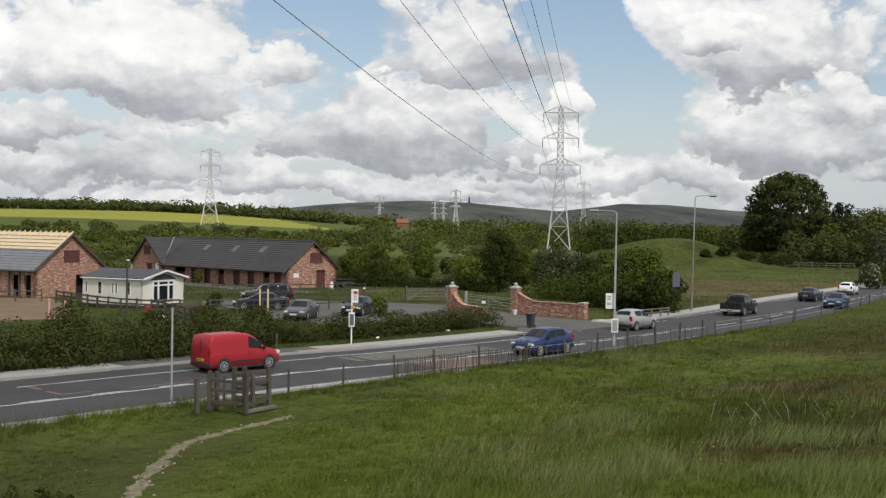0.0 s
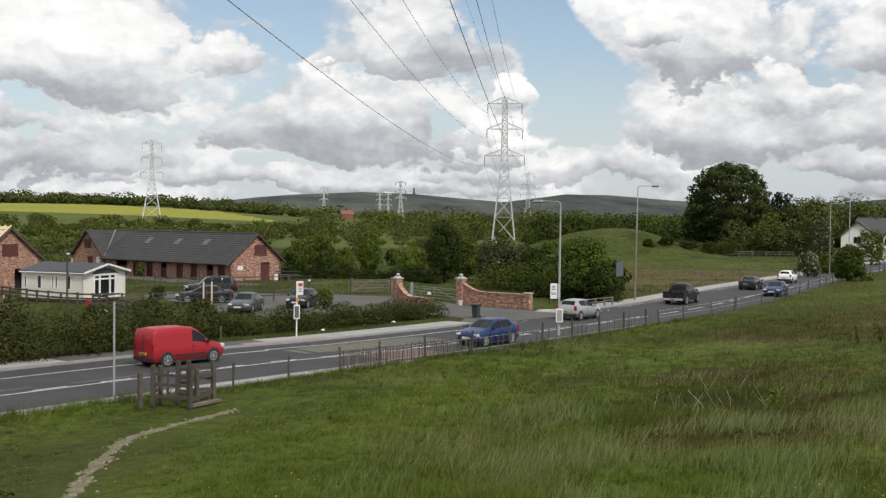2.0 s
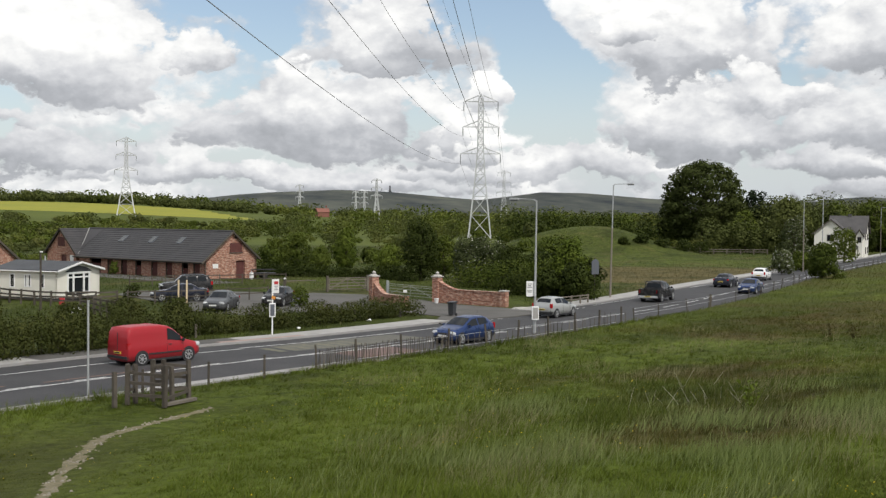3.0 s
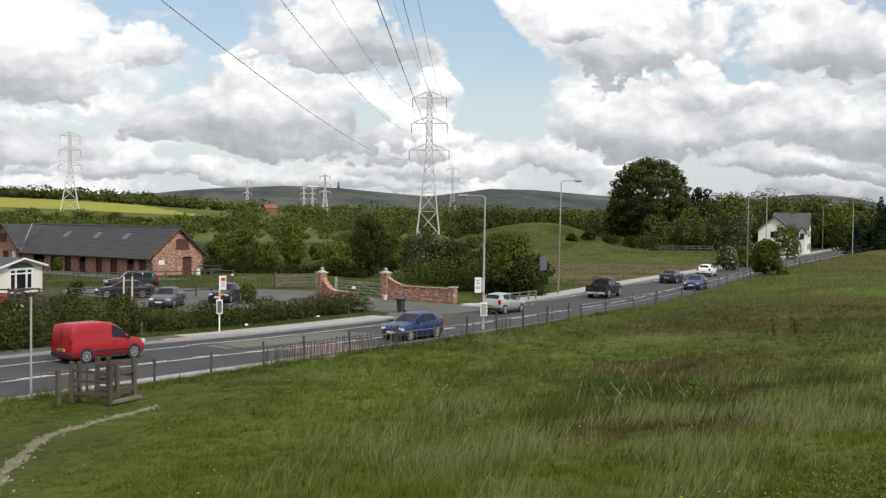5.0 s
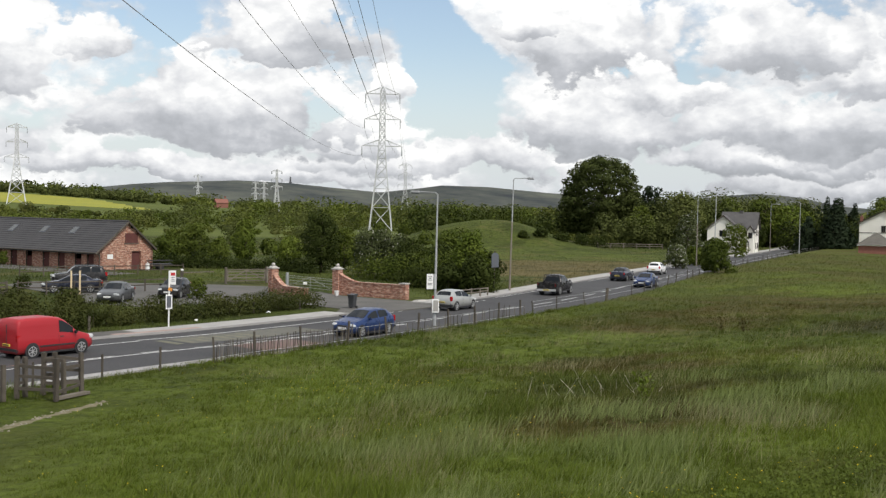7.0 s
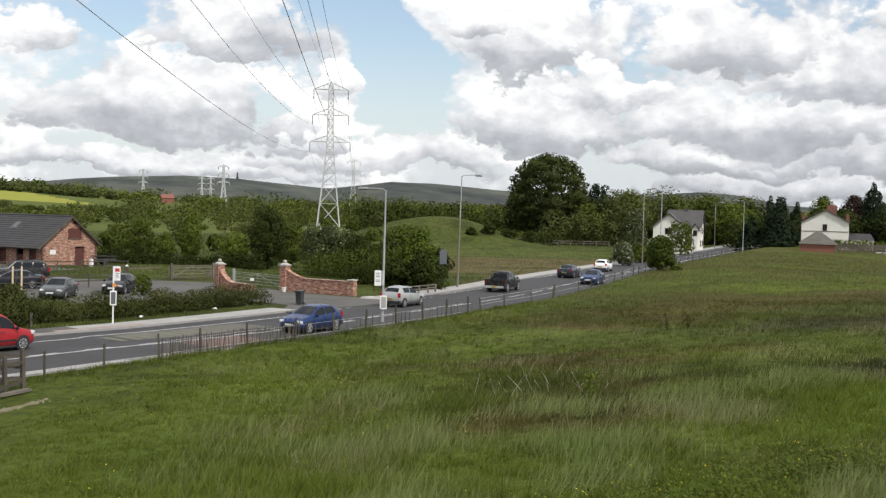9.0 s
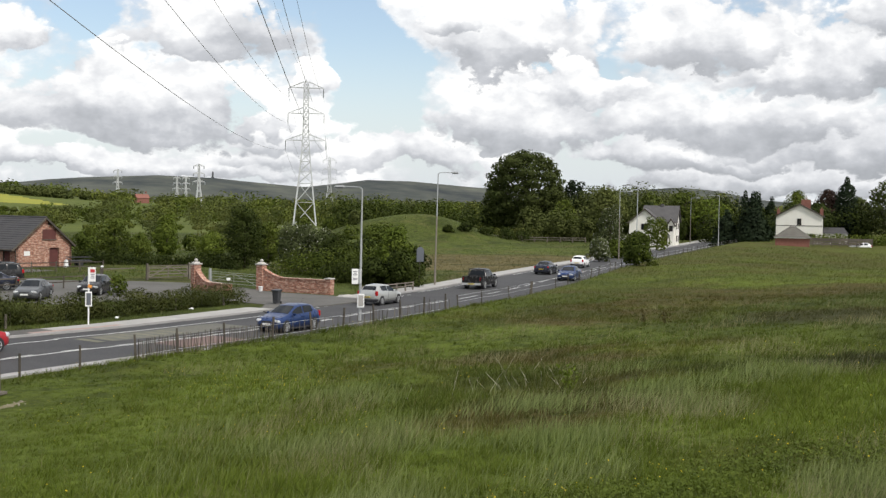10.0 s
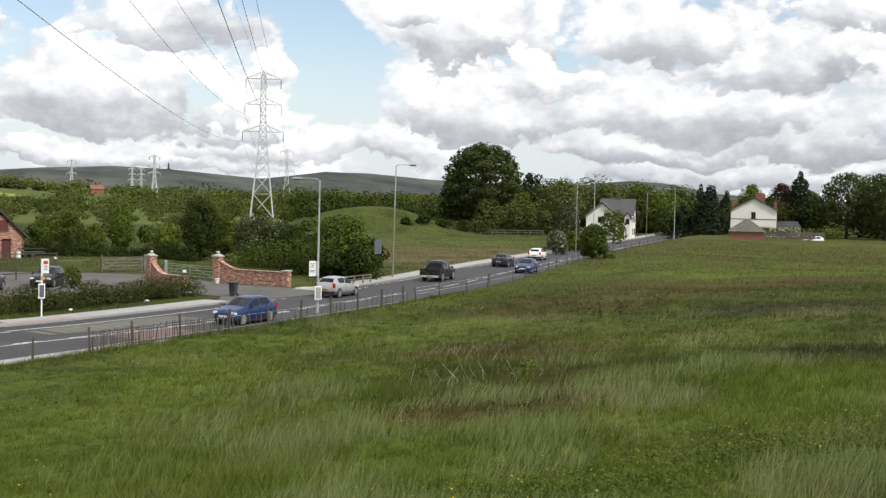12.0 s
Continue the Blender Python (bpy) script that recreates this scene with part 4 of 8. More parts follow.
def meadow():
    rng = np.random.default_rng(5)
    path = curve_through(PATH, 0.3)[1]

    def field(n, az0, az1, r0, r1):
        a = np.radians(rng.uniform(az0, az1, n))
        r = np.exp(rng.uniform(math.log(r0), math.log(r1), n))
        x, y = r * np.sin(a), r * np.cos(a)
        r_al, s = along(x, y)
        d = np.sqrt(((x[:, None] - path[None, ::3, 0]) ** 2 + (y[:, None] - path[None, ::3, 1]) ** 2).min(1))
        k = (s < NEAR_EDGE - 0.3) & ((s < NEAR_EDGE - 0.6) | (r_al > R_N1) | (r_al < R_N0)) & ((d > 0.18 + 0.45 * rng.random(n)) | (rng.random(n) < 0.08))
        return x[k], y[k], s[k], d[k], r[k]

    # tufts: a handful of blades that splay out from one root
    x, y, s, d, r = field(30000, -27, 40, 14, 80)
    per = 13
    root = 0.035 + 0.10 * rng.random(len(x)) * np.clip(r / 30, 0.7, 1.8)
    lush = np.repeat(rng.uniform(0.55, 1.35, len(x)), per)
    ox, oy = rng.normal(0, 1, (2, len(x) * per))
    x, y, s, d, r, root = (np.repeat(v, per) for v in (x, y, s, d, r, root))
    x, y = x + ox * root, y + oy * root
    tall = patch_noise(x, y, 0.35, 3)
    clump = patch_noise(x, y, 2.2, 8)
    # short, trodden turf beside the path and along the left; tall grass in the open meadow
    open_ = np.clip((x + 5.0 + 0.05 * (y - 20)) / 7.0, 0.0, 1.0)
    fence = np.exp(-((s - (NEAR_EDGE - 1.9)) / 1.3) ** 2)
    h = (0.10 + open_ * (0.08 + 0.17 * np.clip(tall, 0, 1))) * (0.5 + 0.8 * np.clip(clump, 0, 1)) + 0.26 * fence + 0.34 * np.exp(-((s - (NEAR_EDGE - 0.75)) / 0.55) ** 2) * (y < 45.2)
    h *= lush * rng.uniform(0.6, 1.25, len(x)) * np.clip(d / 2.0, 0.45, 1.0) * np.clip(1.25 - r / 75.0, 0.5, 1.0)
    # the mown corner below the weeds
    h *= np.where((x > 7) & (y < weed_line(x) - 0.8), 0.4, 1.0)
    w = 0.0056 * (r / 20) ** 0.8 * rng.uniform(0.7, 1.5, len(x))
    keep = s < NEAR_EDGE - 0.3
    x, y, h, w, ox, oy = (v[keep] for v in (x, y, h, w, ox, oy))
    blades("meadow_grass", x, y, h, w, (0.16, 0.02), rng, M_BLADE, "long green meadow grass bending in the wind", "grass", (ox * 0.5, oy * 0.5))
    x, y, s, d, r = field(85000, 0, 42, 60, 200)
    h = 0.2 * rng.uniform(0.5, 1.4, len(x))
    w = 0.0034 * (r / 20) ** 0.9
    blades("meadow_grass", x, y, h, w, (0.3, 0.0), rng, M_BLADE, "rough grass over the far meadow", "grass")
    # pale seed heads in drifts
    x, y, s, d, r = field(75000, -8, 40, 15, 70)
    drift = patch_noise(x, y, 0.8, 14) + rng.normal(0, 0.14, len(x))
    k = (drift > 0.80) & (x > rng.normal(0.0, 1.6, len(x)))
    x, y, r = x[k], y[k], r[k]
    blades("seed_grass", x, y, rng.uniform(0.28, 0.5, len(x)), 0.0034 * (r / 20) ** 0.7, (0.3, 0.03), rng, M_SEEDHEAD, "pale seeding grass standing above the meadow", "grass")
    # tall pale blades in drifts over the lower meadow
    x, y, s, d, r = field(80000, -6, 40, 16, 36)
    k = (patch_noise(x, y, 0.9, 77) + rng.normal(0, 0.12, len(x)) + 0.22 * np.exp(-((x - 3.0) / 4.0) ** 2 - ((y - 23.0) / 4.0) ** 2) + 0.1 * np.exp(-((y - weed_line(x) - 1.2) / 1.0) ** 2) > 0.74) & (x > rng.normal(1.0, 1.6, len(x)))
    x, y, r = x[k], y[k], r[k]
    blades("tall_grass", x, y, rng.uniform(0.25, 0.5, len(x)), 0.0062 * (r / 20) ** 0.8, (0.34, 0.03), rng, M_PALEBLADE, "tall pale green grass bending in the wind", "grass")
    # leafy weeds along the track at the foot of the meadow
    n = 12000
    u = rng.uniform(0, 1, n) ** 0.7
    x = 3.5 + 16.0 * u + rng.normal(0, 0.5, n)
    y = weed_line(x) + rng.normal(0, 0.6, n) + 0.3 * np.sin(u * 19)
    c = np.stack([x, y, ground_z(x, y) + rng.beta(1.3, 2.2, n) * (0.28 + 0.3 * np.clip(patch_noise(x, y, 1.6, 31), 0, 1))], 1)
    ob = new("weeds", sheet("weeds", *cards(c, rng.normal(scale=0.6, size=c.shape) + [0, -0.3, 1], 0.06, rng), L_WEED))
    tagged(ob, "leafy green weeds and nettles by the track", "weeds", kind="stuff")
    x = rng.uniform(4.0, 18.0, 150)
    y = weed_line(x) + rng.normal(0.2, 0.6, 150)
    c = np.stack([x, y, ground_z(x, y) + rng.uniform(0.3, 0.6, 150)], 1)
    ob = new("ragwort", sheet("ragwort", *cards(c, rng.normal(scale=0.4, size=c.shape) + [0, -0.3, 1], 0.035, rng), L_BUTTER))
    tagged(ob, "small yellow flower heads among the weeds", "flower", kind="stuff")
    # rough grass on the far verges, round the stables and over the pasture
    n = 120000
    a = np.radians(rng.uniform(-25, 26, n))
    r = np.exp(rng.uniform(math.log(62), math.log(270), n))
    x, y = r * np.sin(a), r * np.cos(a)
    s = along(x, y)[1]
    yard = (x > -27) & (x < 1.0) & (y > 79 - 0.6 * x) & (y < 107.5) & (y > 82)
    drive = (s > 8) & (s < 26) & (x > -1.0) & (x < 13.5) & (y < 98)
    barnyard = (x < -26) & (y < 106)
    k = (s > 8.2) & ~yard & ~drive & ~barnyard & (rng.random(n) < 0.75)
    x, y, r = x[k], y[k], r[k]
    blades("verge_grass", x, y, rng.uniform(0.1, 0.34, len(x)) * np.where((x > 22) & (r > 120), 0.7, 1.0), 0.0062 * (r / 20) ** 0.85, (0.1, 0.0), rng, M_VBLADE, "rough grass on the verges and the pasture", "grass")
    # buttercups
    x, y, s, d, r = field(26000, -25, 40, 15, 70)
    k = (patch_noise(x, y, 0.45, 23) + rng.normal(0, 0.15, len(x)) > 0.85) & (rng.random(len(x)) < 0.18)
    x, y = x[k], y[k]
    c = np.stack([x, y, ground_z(x, y) + rng.uniform(0.22, 0.42, len(x))], 1)
    ob = new("buttercups", sheet("buttercups", *cards(c, rng.normal(scale=0.4, size=c.shape) + [0, -0.3, 1], 0.038, rng), L_BUTTER))
    x, y = rng.normal(2.7, 2.2, 260), rng.normal(38.5, 2.8, 260)
    c = np.stack([x, y, ground_z(x, y) + rng.uniform(0.12, 0.32, 260)], 1)
    drift = new("buttercups", sheet("buttercups", *cards(c, rng.normal(scale=0.4, size=c.shape) + [0, -0.3, 1], 0.034, rng), L_BUTTER))
    tagged(drift, "drift of yellow buttercups in the long grass", "flower", kind="stuff")
    tagged(ob, "small yellow buttercups dotted in the grass", "flower", kind="stuff")


M_PALEBLADE = plain("pale green blades", (0.100, 0.138, 0.030), (0.190, 0.215, 0.085), 0.5, 0.7, 0.0, 0, 0.15, 4.0)
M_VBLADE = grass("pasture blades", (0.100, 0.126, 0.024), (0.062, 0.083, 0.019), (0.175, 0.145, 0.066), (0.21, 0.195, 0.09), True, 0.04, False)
L_WEED = leaf("weed leaves", (0.050, 0.074, 0.012), (0.105, 0.140, 0.022), (0.13, 0.155, 0.03), 0.8)
M_SEEDHEAD = plain("seeding grass", (0.15, 0.145, 0.065), (0.25, 0.235, 0.13), 0.3, 0.8, 0.0, 0, 0.1, 3.0)

# ---- buildings ----
def holed_wall(m, at, run, up, thick, holes):
    """A wall in the local x-z plane from at, run long and up high, thick towards +y, with openings (x0, x1, z0, z1)."""
    xs = sorted({0, run, *[h[0] for h in holes], *[h[1] for h in holes]})
    zs = sorted({0, up, *[h[2] for h in holes], *[h[3] for h in holes]})
    for x0, x1 in zip(xs, xs[1:]):
        for z0, z1 in zip(zs, zs[1:]):
            cx, cz = (x0 + x1) / 2, (z0 + z1) / 2
            if not any(h[0] < cx < h[1] and h[2] < cz < h[3] for h in holes):
                m.box((at[0] + cx, at[1] + thick / 2, at[2] + cz), (x1 - x0, thick, z1 - z0))
    m.weld = True
    return m


def turned(mesh, m):
    mesh.v = [tuple(m @ Vector(p)) for p in mesh.v]
    return mesh


def gable_wall(width, eave, ridge, thick, holes):
    """An end wall standing on local y from 0 to -width, facing -x."""
    m = holed_wall(Mesh(), (0, 0, 0), width, eave, thick, holes)
    m.prism([(0, 0, eave), (width, 0, eave), (width / 2, 0, ridge)], (0, thick, 0))
    return turned(m, Matrix.Rotation(radians(-90), 4, "Z"))


def roof_slope(length, width, eave, ridge, over, side, courses, x0, thick=0.05):
    """One slope of a gabled roof as overlapping courses of tiles. side 0: front (+y), 1: back."""
    half = width / 2
    reach = half + over
    drop = (ridge - eave) / half * reach
    tip = Vector((drop, reach)).normalized()
    up = [(0.0, 0.06)]
    for c in range(courses):
        f0, f1 = c / courses, (c + 1) / courses
        up += [(f0 * reach, -f0 * drop + 0.05), (f1 * reach, -f1 * drop + 0.05 + thick)]
    up += [(reach, -drop - 0.02), (0.0, 0.0)]
    s = -1 if side else 1
    m = Mesh()
    m.prism([(x0, -half + s * y, ridge + z) for y, z in up], (length, 0, 0))
    return m


def stable_block():
    ob = thing("stable_block", (-17.4, 126.0, 0.0), 136.2, "long red brick stable block with dark tiled roof", "stable")
    L, W, E, R = 25.0, 7.3, 2.45, 5.35
    doors = []
    x = 1.0
    spec = [(1.2, 0.9), (1.2, 1.7), (1.25, 1.5), (1.25, 1.9), (1.2, 1.6), (1.25, 1.6), (1.2, 1.3), (2.4, 0.5)]
    for w, gap in spec:
        doors.append((x, x + w, 0.0, 2.1))
        x += w + gap
    part("wall", turned(holed_wall(Mesh(), (0, 0, 0), L, E, 0.28, doors), Matrix.Translation((0, -0.28, 0))), M_BRICK, ob)
    for k, (a, b, z0, z1) in enumerate(doors):
        d = Mesh().box(((a + b) / 2, -0.2, 0.62 if k % 3 == 1 else 1.02), (b - a - 0.06, 0.05, 1.2 if k % 3 == 1 else 2.0))
        leafd = part("stable_door", d, M_DOOR, ob)
        for i in range(6):
            part("board", Mesh().box((a + 0.1 + (b - a - 0.2) * i / 5, -0.165, 0.6), (0.12, 0.02, 1.15)), M_DOOR, leafd)
        part("latch", Mesh().box((b - 0.15, -0.15, 0.95), (0.12, 0.02, 0.03)), M_STEEL, leafd)
        part("door_frame", Mesh().box((a + 0.04, -0.12, 1.05), (0.08, 0.12, 2.1)).box((b - 0.04, -0.12, 1.05), (0.08, 0.12, 2.1)).box(((a + b) / 2, -0.12, 2.06), (b - a, 0.12, 0.08)), M_OLDWOOD, ob)
    # panel and floor whose near black colour stands for the gloom inside
    part("interior", Mesh().box((L / 2, -1.6, 1.2), (L - 0.6, 0.05, 2.4)).box((L / 2, -W / 2, 0.02), (L - 0.6, W - 0.6, 0.03)), M_SHADOW, ob, "near black panels coloured as the unlit stalls behind the half doors")
    gable_holes = [(4.3, 5.6, 0.0, 2.1)]
    part("wall", gable_wall(W, E, R, 0.28, gable_holes), M_BRICK, ob)
    part("back_wall", Mesh().box((L / 2, -W + 0.14, E / 2), (L, 0.28, E)), M_BRICK, ob)
    part("door", Mesh().box((0.2, -4.95, 1.04), (0.05, 1.24, 2.06)), M_DOOR, ob)
    hatch = part("loft_hatch", Mesh().box((-0.02, -4.25, 3.55), (0.06, 1.75, 1.1)), M_DOOR, ob)
    part("hatch_sill", Mesh().box((-0.03, -4.25, 2.97), (0.08, 1.95, 0.1)), M_OLDWOOD, hatch)
    # a near black block on the wall paints the hole's darkness
    part("owl_hole_block", Mesh().box((-0.02, -4.25, 4.75), (0.05, 0.28, 0.3)), M_SHADOW, ob)
    part("notice", Mesh().box((-0.02, -1.35, 1.55), (0.03, 0.75, 0.5)), M_WHITE, ob, "white notice board")
    for side, name in ((0, "roof_slope"), (1, "roof_slope")):
        part(name, roof_slope(28.5 if side else 25.2, W, E, R, 0.75 if not side else 0.3, side, 15, -0.3), M_TILE, ob)
    part("ridge_tiles", Mesh().tube((-0.3, -W / 2, R + 0.05), (28.2, -W / 2, R + 0.05), 0.12, n=8), M_TILE, ob)
    for s in (0, 1):
        y0, y1 = (-W / 2, 0.75) if not s else (-W / 2, -W - 0.3)
        part("bargeboard", Mesh().bar((-0.32, y0, R - 0.02), (-0.32, y1, E - 0.55 if not s else E - 0.22), 0.05, 0.2), M_OLDWOOD, ob)
    part("gutter", Mesh().tube((-0.3, 0.8, 1.98), (L, 0.8, 1.98), 0.07, n=6), M_OLDWOOD, ob)
    part("drainpipe", Mesh().line([(-0.1, 0.75, 1.95), (-0.1, 0.12, 1.8), (-0.1, 0.12, 0.0)], 0.05), M_OLDWOOD, ob)
    slope = math.degrees(math.atan2(R - E, W / 2))
    for xx in (7.2, 12.6, 18.6):
        yy = -2.15
        zz = R - (R - E) * (yy + W / 2) / (W / 2) + 0.12
        sk = part("skylight", Mesh().box((xx, yy, zz), (0.8, 1.0, 0.07), 0, (-slope, 0, 0)), M_SKYLIGHT, ob)
        part("skylight_frame", Mesh().box((xx, yy, zz - 0.02), (0.95, 1.15, 0.07), 0, (-slope, 0, 0)), M_SIGNBACK, sk)
    # the cross wing at the far end, its gable flush with the front
    c, hw, fwd = 28.2, 3.3, 0.35
    part("wall", turned(holed_wall(Mesh(), (c - hw, fwd - 0.28, 0), 2 * hw, E, 0.28, [(2.2, 3.5, 0.0, 2.1)]).prism([(c - hw, fwd - 0.28, E), (c + hw, fwd - 0.28, E), (c, fwd - 0.28, R)], (0, 0.28, 0)), Matrix()), M_BRICK, ob)
    part("side_wall", Mesh().box((c - hw + 0.14, -1.9, E / 2), (0.28, 4.0, E)).box((c + hw - 0.14, -4.0, E / 2), (0.28, 8.4, E)), M_BRICK, ob)
    part("stable_door", Mesh().box((c - hw + 2.85, 0.2, 1.0), (1.26, 0.05, 2.0)), M_DOOR, ob)
    part("loft_hatch", Mesh().box((c, fwd + 0.02, 3.75), (1.5, 0.06, 1.15)), M_DOOR, ob)
    part("notice", Mesh().box((c - hw + 0.95, fwd + 0.02, 1.6), (0.75, 0.03, 0.95)), M_WHITE, ob, "white notice board")
    part("roof_slope", Mesh().prism([(24.9, 0.1, E + 0.06), (24.9, -W / 2, R + 0.09), (28.2, -W / 2, R + 0.09)], (0, 0, -0.08)), M_TILE, ob)
    steep = (R - E) / hw
    for s in (-1, 1):
        e = c + s * (hw + 0.3)
        z = E - steep * 0.3
        steps = [(c, R + 0.06)]
        for k in range(15):
            f0, f1 = k / 15, (k + 1) / 15
            steps += [(c + (e - c) * f0, R + (z - R) * f0 + 0.05), (c + (e - c) * f1, R + (z - R) * f1 + 0.10)]
        steps += [(e, z - 0.02), (c, R)]
        part("roof_slope", Mesh().prism([(x, fwd + 0.3, zz) for x, zz in steps], (0, -4.9, 0)), M_TILE, ob)
        part("bargeboard", Mesh().bar((c, fwd + 0.32, R + 0.02), (e, fwd + 0.32, z + 0.02), 0.05, 0.2), M_OLDWOOD, ob)
    part("valley", Mesh().bar((c - 0.15, -W / 2 + 0.1, R + 0.12), (c - hw - 0.5, 0.35, E - 0.22), 0.09, 0.03), M_KERB, ob, "pale lead valley flashing")


def barn():
    ob = thing("barn", (-37.9, 105.0, 0.0), 150, "brick barn with half slated roof and bare new boarding", "barn")
    L, W, E, R = 22.0, 8.5, 2.75, 5.95
    holes = [(2.2, 3.2, 0, 2.1), (5.0, 7.2, 0.9, 2.2), (10, 11.2, 0, 2.1), (14, 15.2, 0, 2.1)]
    part("wall", turned(holed_wall(Mesh(), (0, 0, 0), L, E, 0.28, [(0.5, 1.5, 0, 2.1)] + holes), Matrix.Translation((0, -0.28, 0))), M_BRICK, ob)
    part("wall", gable_wall(W, E, R, 0.28, [(4.9, 6.1, 0.0, 2.05)]), M_BRICK, ob)
    part("back_wall", Mesh().box((L / 2, -W + 0.14, E / 2), (L, 0.28, E)), M_BRICK, ob)
    # near black sheets behind the openings, darkness put into their colour
    part("interior", Mesh().box((L / 2, -1.2, 1.3), (L - 0.6, 0.05, 2.6)).box((0.9, -5.5, 1.1), (0.05, 2.2, 2.2)), M_SHADOW, ob, "near black panels coloured as the unlit inside of the barn")
    part("loft_hatch", Mesh().box((-0.02, -W / 2 - 0.1, 3.85), (0.06, 1.9, 1.15)), M_DOOR, ob)
    for x in (2.0, 3.4, 9.6, 11.5, 13.6):
        part("post", Mesh().box((x, 0.08, E / 2), (0.16, 0.16, E)), M_OLDWOOD, ob)
    slates = roof_slope(L + 0.4, W, E, R, 0.3, 0, 14, -0.25)
    part("slate_slope", slates, M_SLATE, ob, "grey slates laid on the lower half")
    pitch = (R - E) / (W / 2)
    part("roof_boarding", Mesh().prism([(-0.27, -W / 2, R + 0.08), (-0.27, -W / 2 + 2.15, R + 0.13 - pitch * 2.15), (-0.27, -W / 2 + 2.15, R + 0.17 - pitch * 2.15), (-0.27, -W / 2, R + 0.16)], (L + 0.44, 0, 0)), M_BATTEN, ob, "bare pale pine boarding")
    sl = math.atan2(R - E, W / 2)
    for i in range(30):
        x = -0.1 + i * 0.75
        y0, y1 = -W / 2 + 0.05, -2.0
        z0, z1 = R + 0.12, R + 0.12 - math.tan(sl) * (y1 - y0)
        part("rafter_end", Mesh().bar((x, y0 - 0.25, z0 + 0.16), (x, y0 + 0.6, z0 - math.tan(sl) * 0.6 + 0.02), 0.08, 0.1), M_BATTEN, ob)
    for k in range(4):
        y = -W / 2 + 0.5 + k * 0.45
        part("batten", Mesh().box((L / 2, y, R + 0.19 - math.tan(sl) * (y + W / 2)), (L, 0.05, 0.04), 0, (-math.degrees(sl), 0, 0)), M_WOOD, ob)
    part("roof_slope", roof_slope(L + 0.4, W, E, R, 0.3, 1, 14, -0.25), M_SLATE, ob)
    part("bargeboard", Mesh().bar((-0.28, -W / 2, R), (-0.28, 0.3, E - 0.22), 0.05, 0.2), M_OLDWOOD, ob)
    part("bargeboard", Mesh().bar((-0.28, -W / 2, R), (-0.28, -W - 0.3, E - 0.22), 0.05, 0.2), M_OLDWOOD, ob)
    part("gutter", Mesh().tube((-0.2, 0.35, E - 0.3), (L, 0.35, E - 0.3), 0.06, n=6), M_OLDWOOD, ob)


def mobile_home():
    ob = thing("mobile_home", (-24.6, 92.5, 0.15), 155, "cream clad static caravan with low dark felt roof", "caravan")
    L, W, E, R = 6.3, 5.4, 2.42, 3.0
    b = 0.2
    wins = [(1.2, 1.55, 1.0, 2.1), (2.55, 2.8, 1.05, 2.0), (2.95, 3.15, 1.05, 2.0), (4.2, 4.65, 1.0, 2.05), (5.75, 6.0, 1.1, 2.0)]
    side = holed_wall(Mesh(), (0, -0.1, b), L, E - b, 0.1, [(a, c, z0 - b, z1 - b) for a, c, z0, z1 in wins])
    part("wall", side, M_CREAM, ob)
    for k in range(13):
        part("cladding_board", Mesh().box((L / 2, 0.012, b + 0.08 + k * 0.155), (L, 0.02, 0.012)), M_CREAM, ob)
    end = gable_wall(W, E - b, R - b, 0.1, [(1.3, 4.1, 0.15, 1.85)])
    part("wall", turned(end, Matrix.Translation((0, 0, b))), M_CREAM, ob)
    part("back_wall", Mesh().box((L / 2, -W + 0.05, (E + b) / 2), (L, 0.1, E - b)).box((L - 0.05, -W / 2, (E + b) / 2), (0.1, W - 0.2, E - b)), M_CREAM, ob)
    part("skirt", Mesh().box((L / 2, -W / 2, 0.17), (L - 0.3, W - 0.3, 0.34)), M_FELT, ob)
    for a, c, z0, z1 in wins:
        w = part("window", Mesh().box(((a + c) / 2, -0.05, (z0 + z1) / 2), (c - a, 0.02, z1 - z0)), M_GLASS, ob)
        f = Mesh()
        for x in (a, c):
            f.box((x, 0.015, (z0 + z1) / 2), (0.07, 0.06, z1 - z0 + 0.07))
        for z in (z0, z1):
            f.box(((a + c) / 2, 0.015, z), (c - a, 0.06, 0.07))
        part("window_frame", f, M_UPVC, w)
    # bay of french doors in the end wall
    bay = part("french_door", Mesh().box((0.04, -2.7, 1.35), (0.03, 2.76, 1.66)), M_GLASS, ob)
    f = Mesh()
    for y in (-1.35, -2.05, -3.35, -4.05):
        f.box((-0.02, y, 1.35), (0.08, 0.16, 1.72))
    for z in (0.53, 1.80, 2.16):
        f.box((-0.02, -2.7, z), (0.075, 2.8, 0.12))
    part("window_frame", f, M_UPVC, bay)
    part("gable_panel", Mesh().prism([(-0.03, -1.0, 2.24), (-0.03, -4.4, 2.24), (-0.03, -3.7, 2.58), (-0.03, -2.7, 2.76), (-0.03, -1.7, 2.58)], (0.02, 0, 0)), M_FELT, ob)
    for s in (0, 1):
        y1 = 0.25 if not s else -W - 0.25
        z1 = E - 0.06
        part("roof_slope", Mesh().prism([(-0.35, -W / 2, R + 0.02), (-0.35, y1, z1), (-0.35, y1, z1 + 0.08), (-0.35, -W / 2, R + 0.1)], (L + 0.5, 0, 0)), M_FELT, ob)
        part("bargeboard", Mesh().bar((-0.37, -W / 2, R + 0.02), (-0.37, y1, z1 + 0.0), 0.04, 0.15), M_UPVC, ob)
        part("gutter", Mesh().tube((-0.3, y1, z1 - 0.03), (L, y1, z1 - 0.03), 0.05, n=6), M_UPVC, ob)
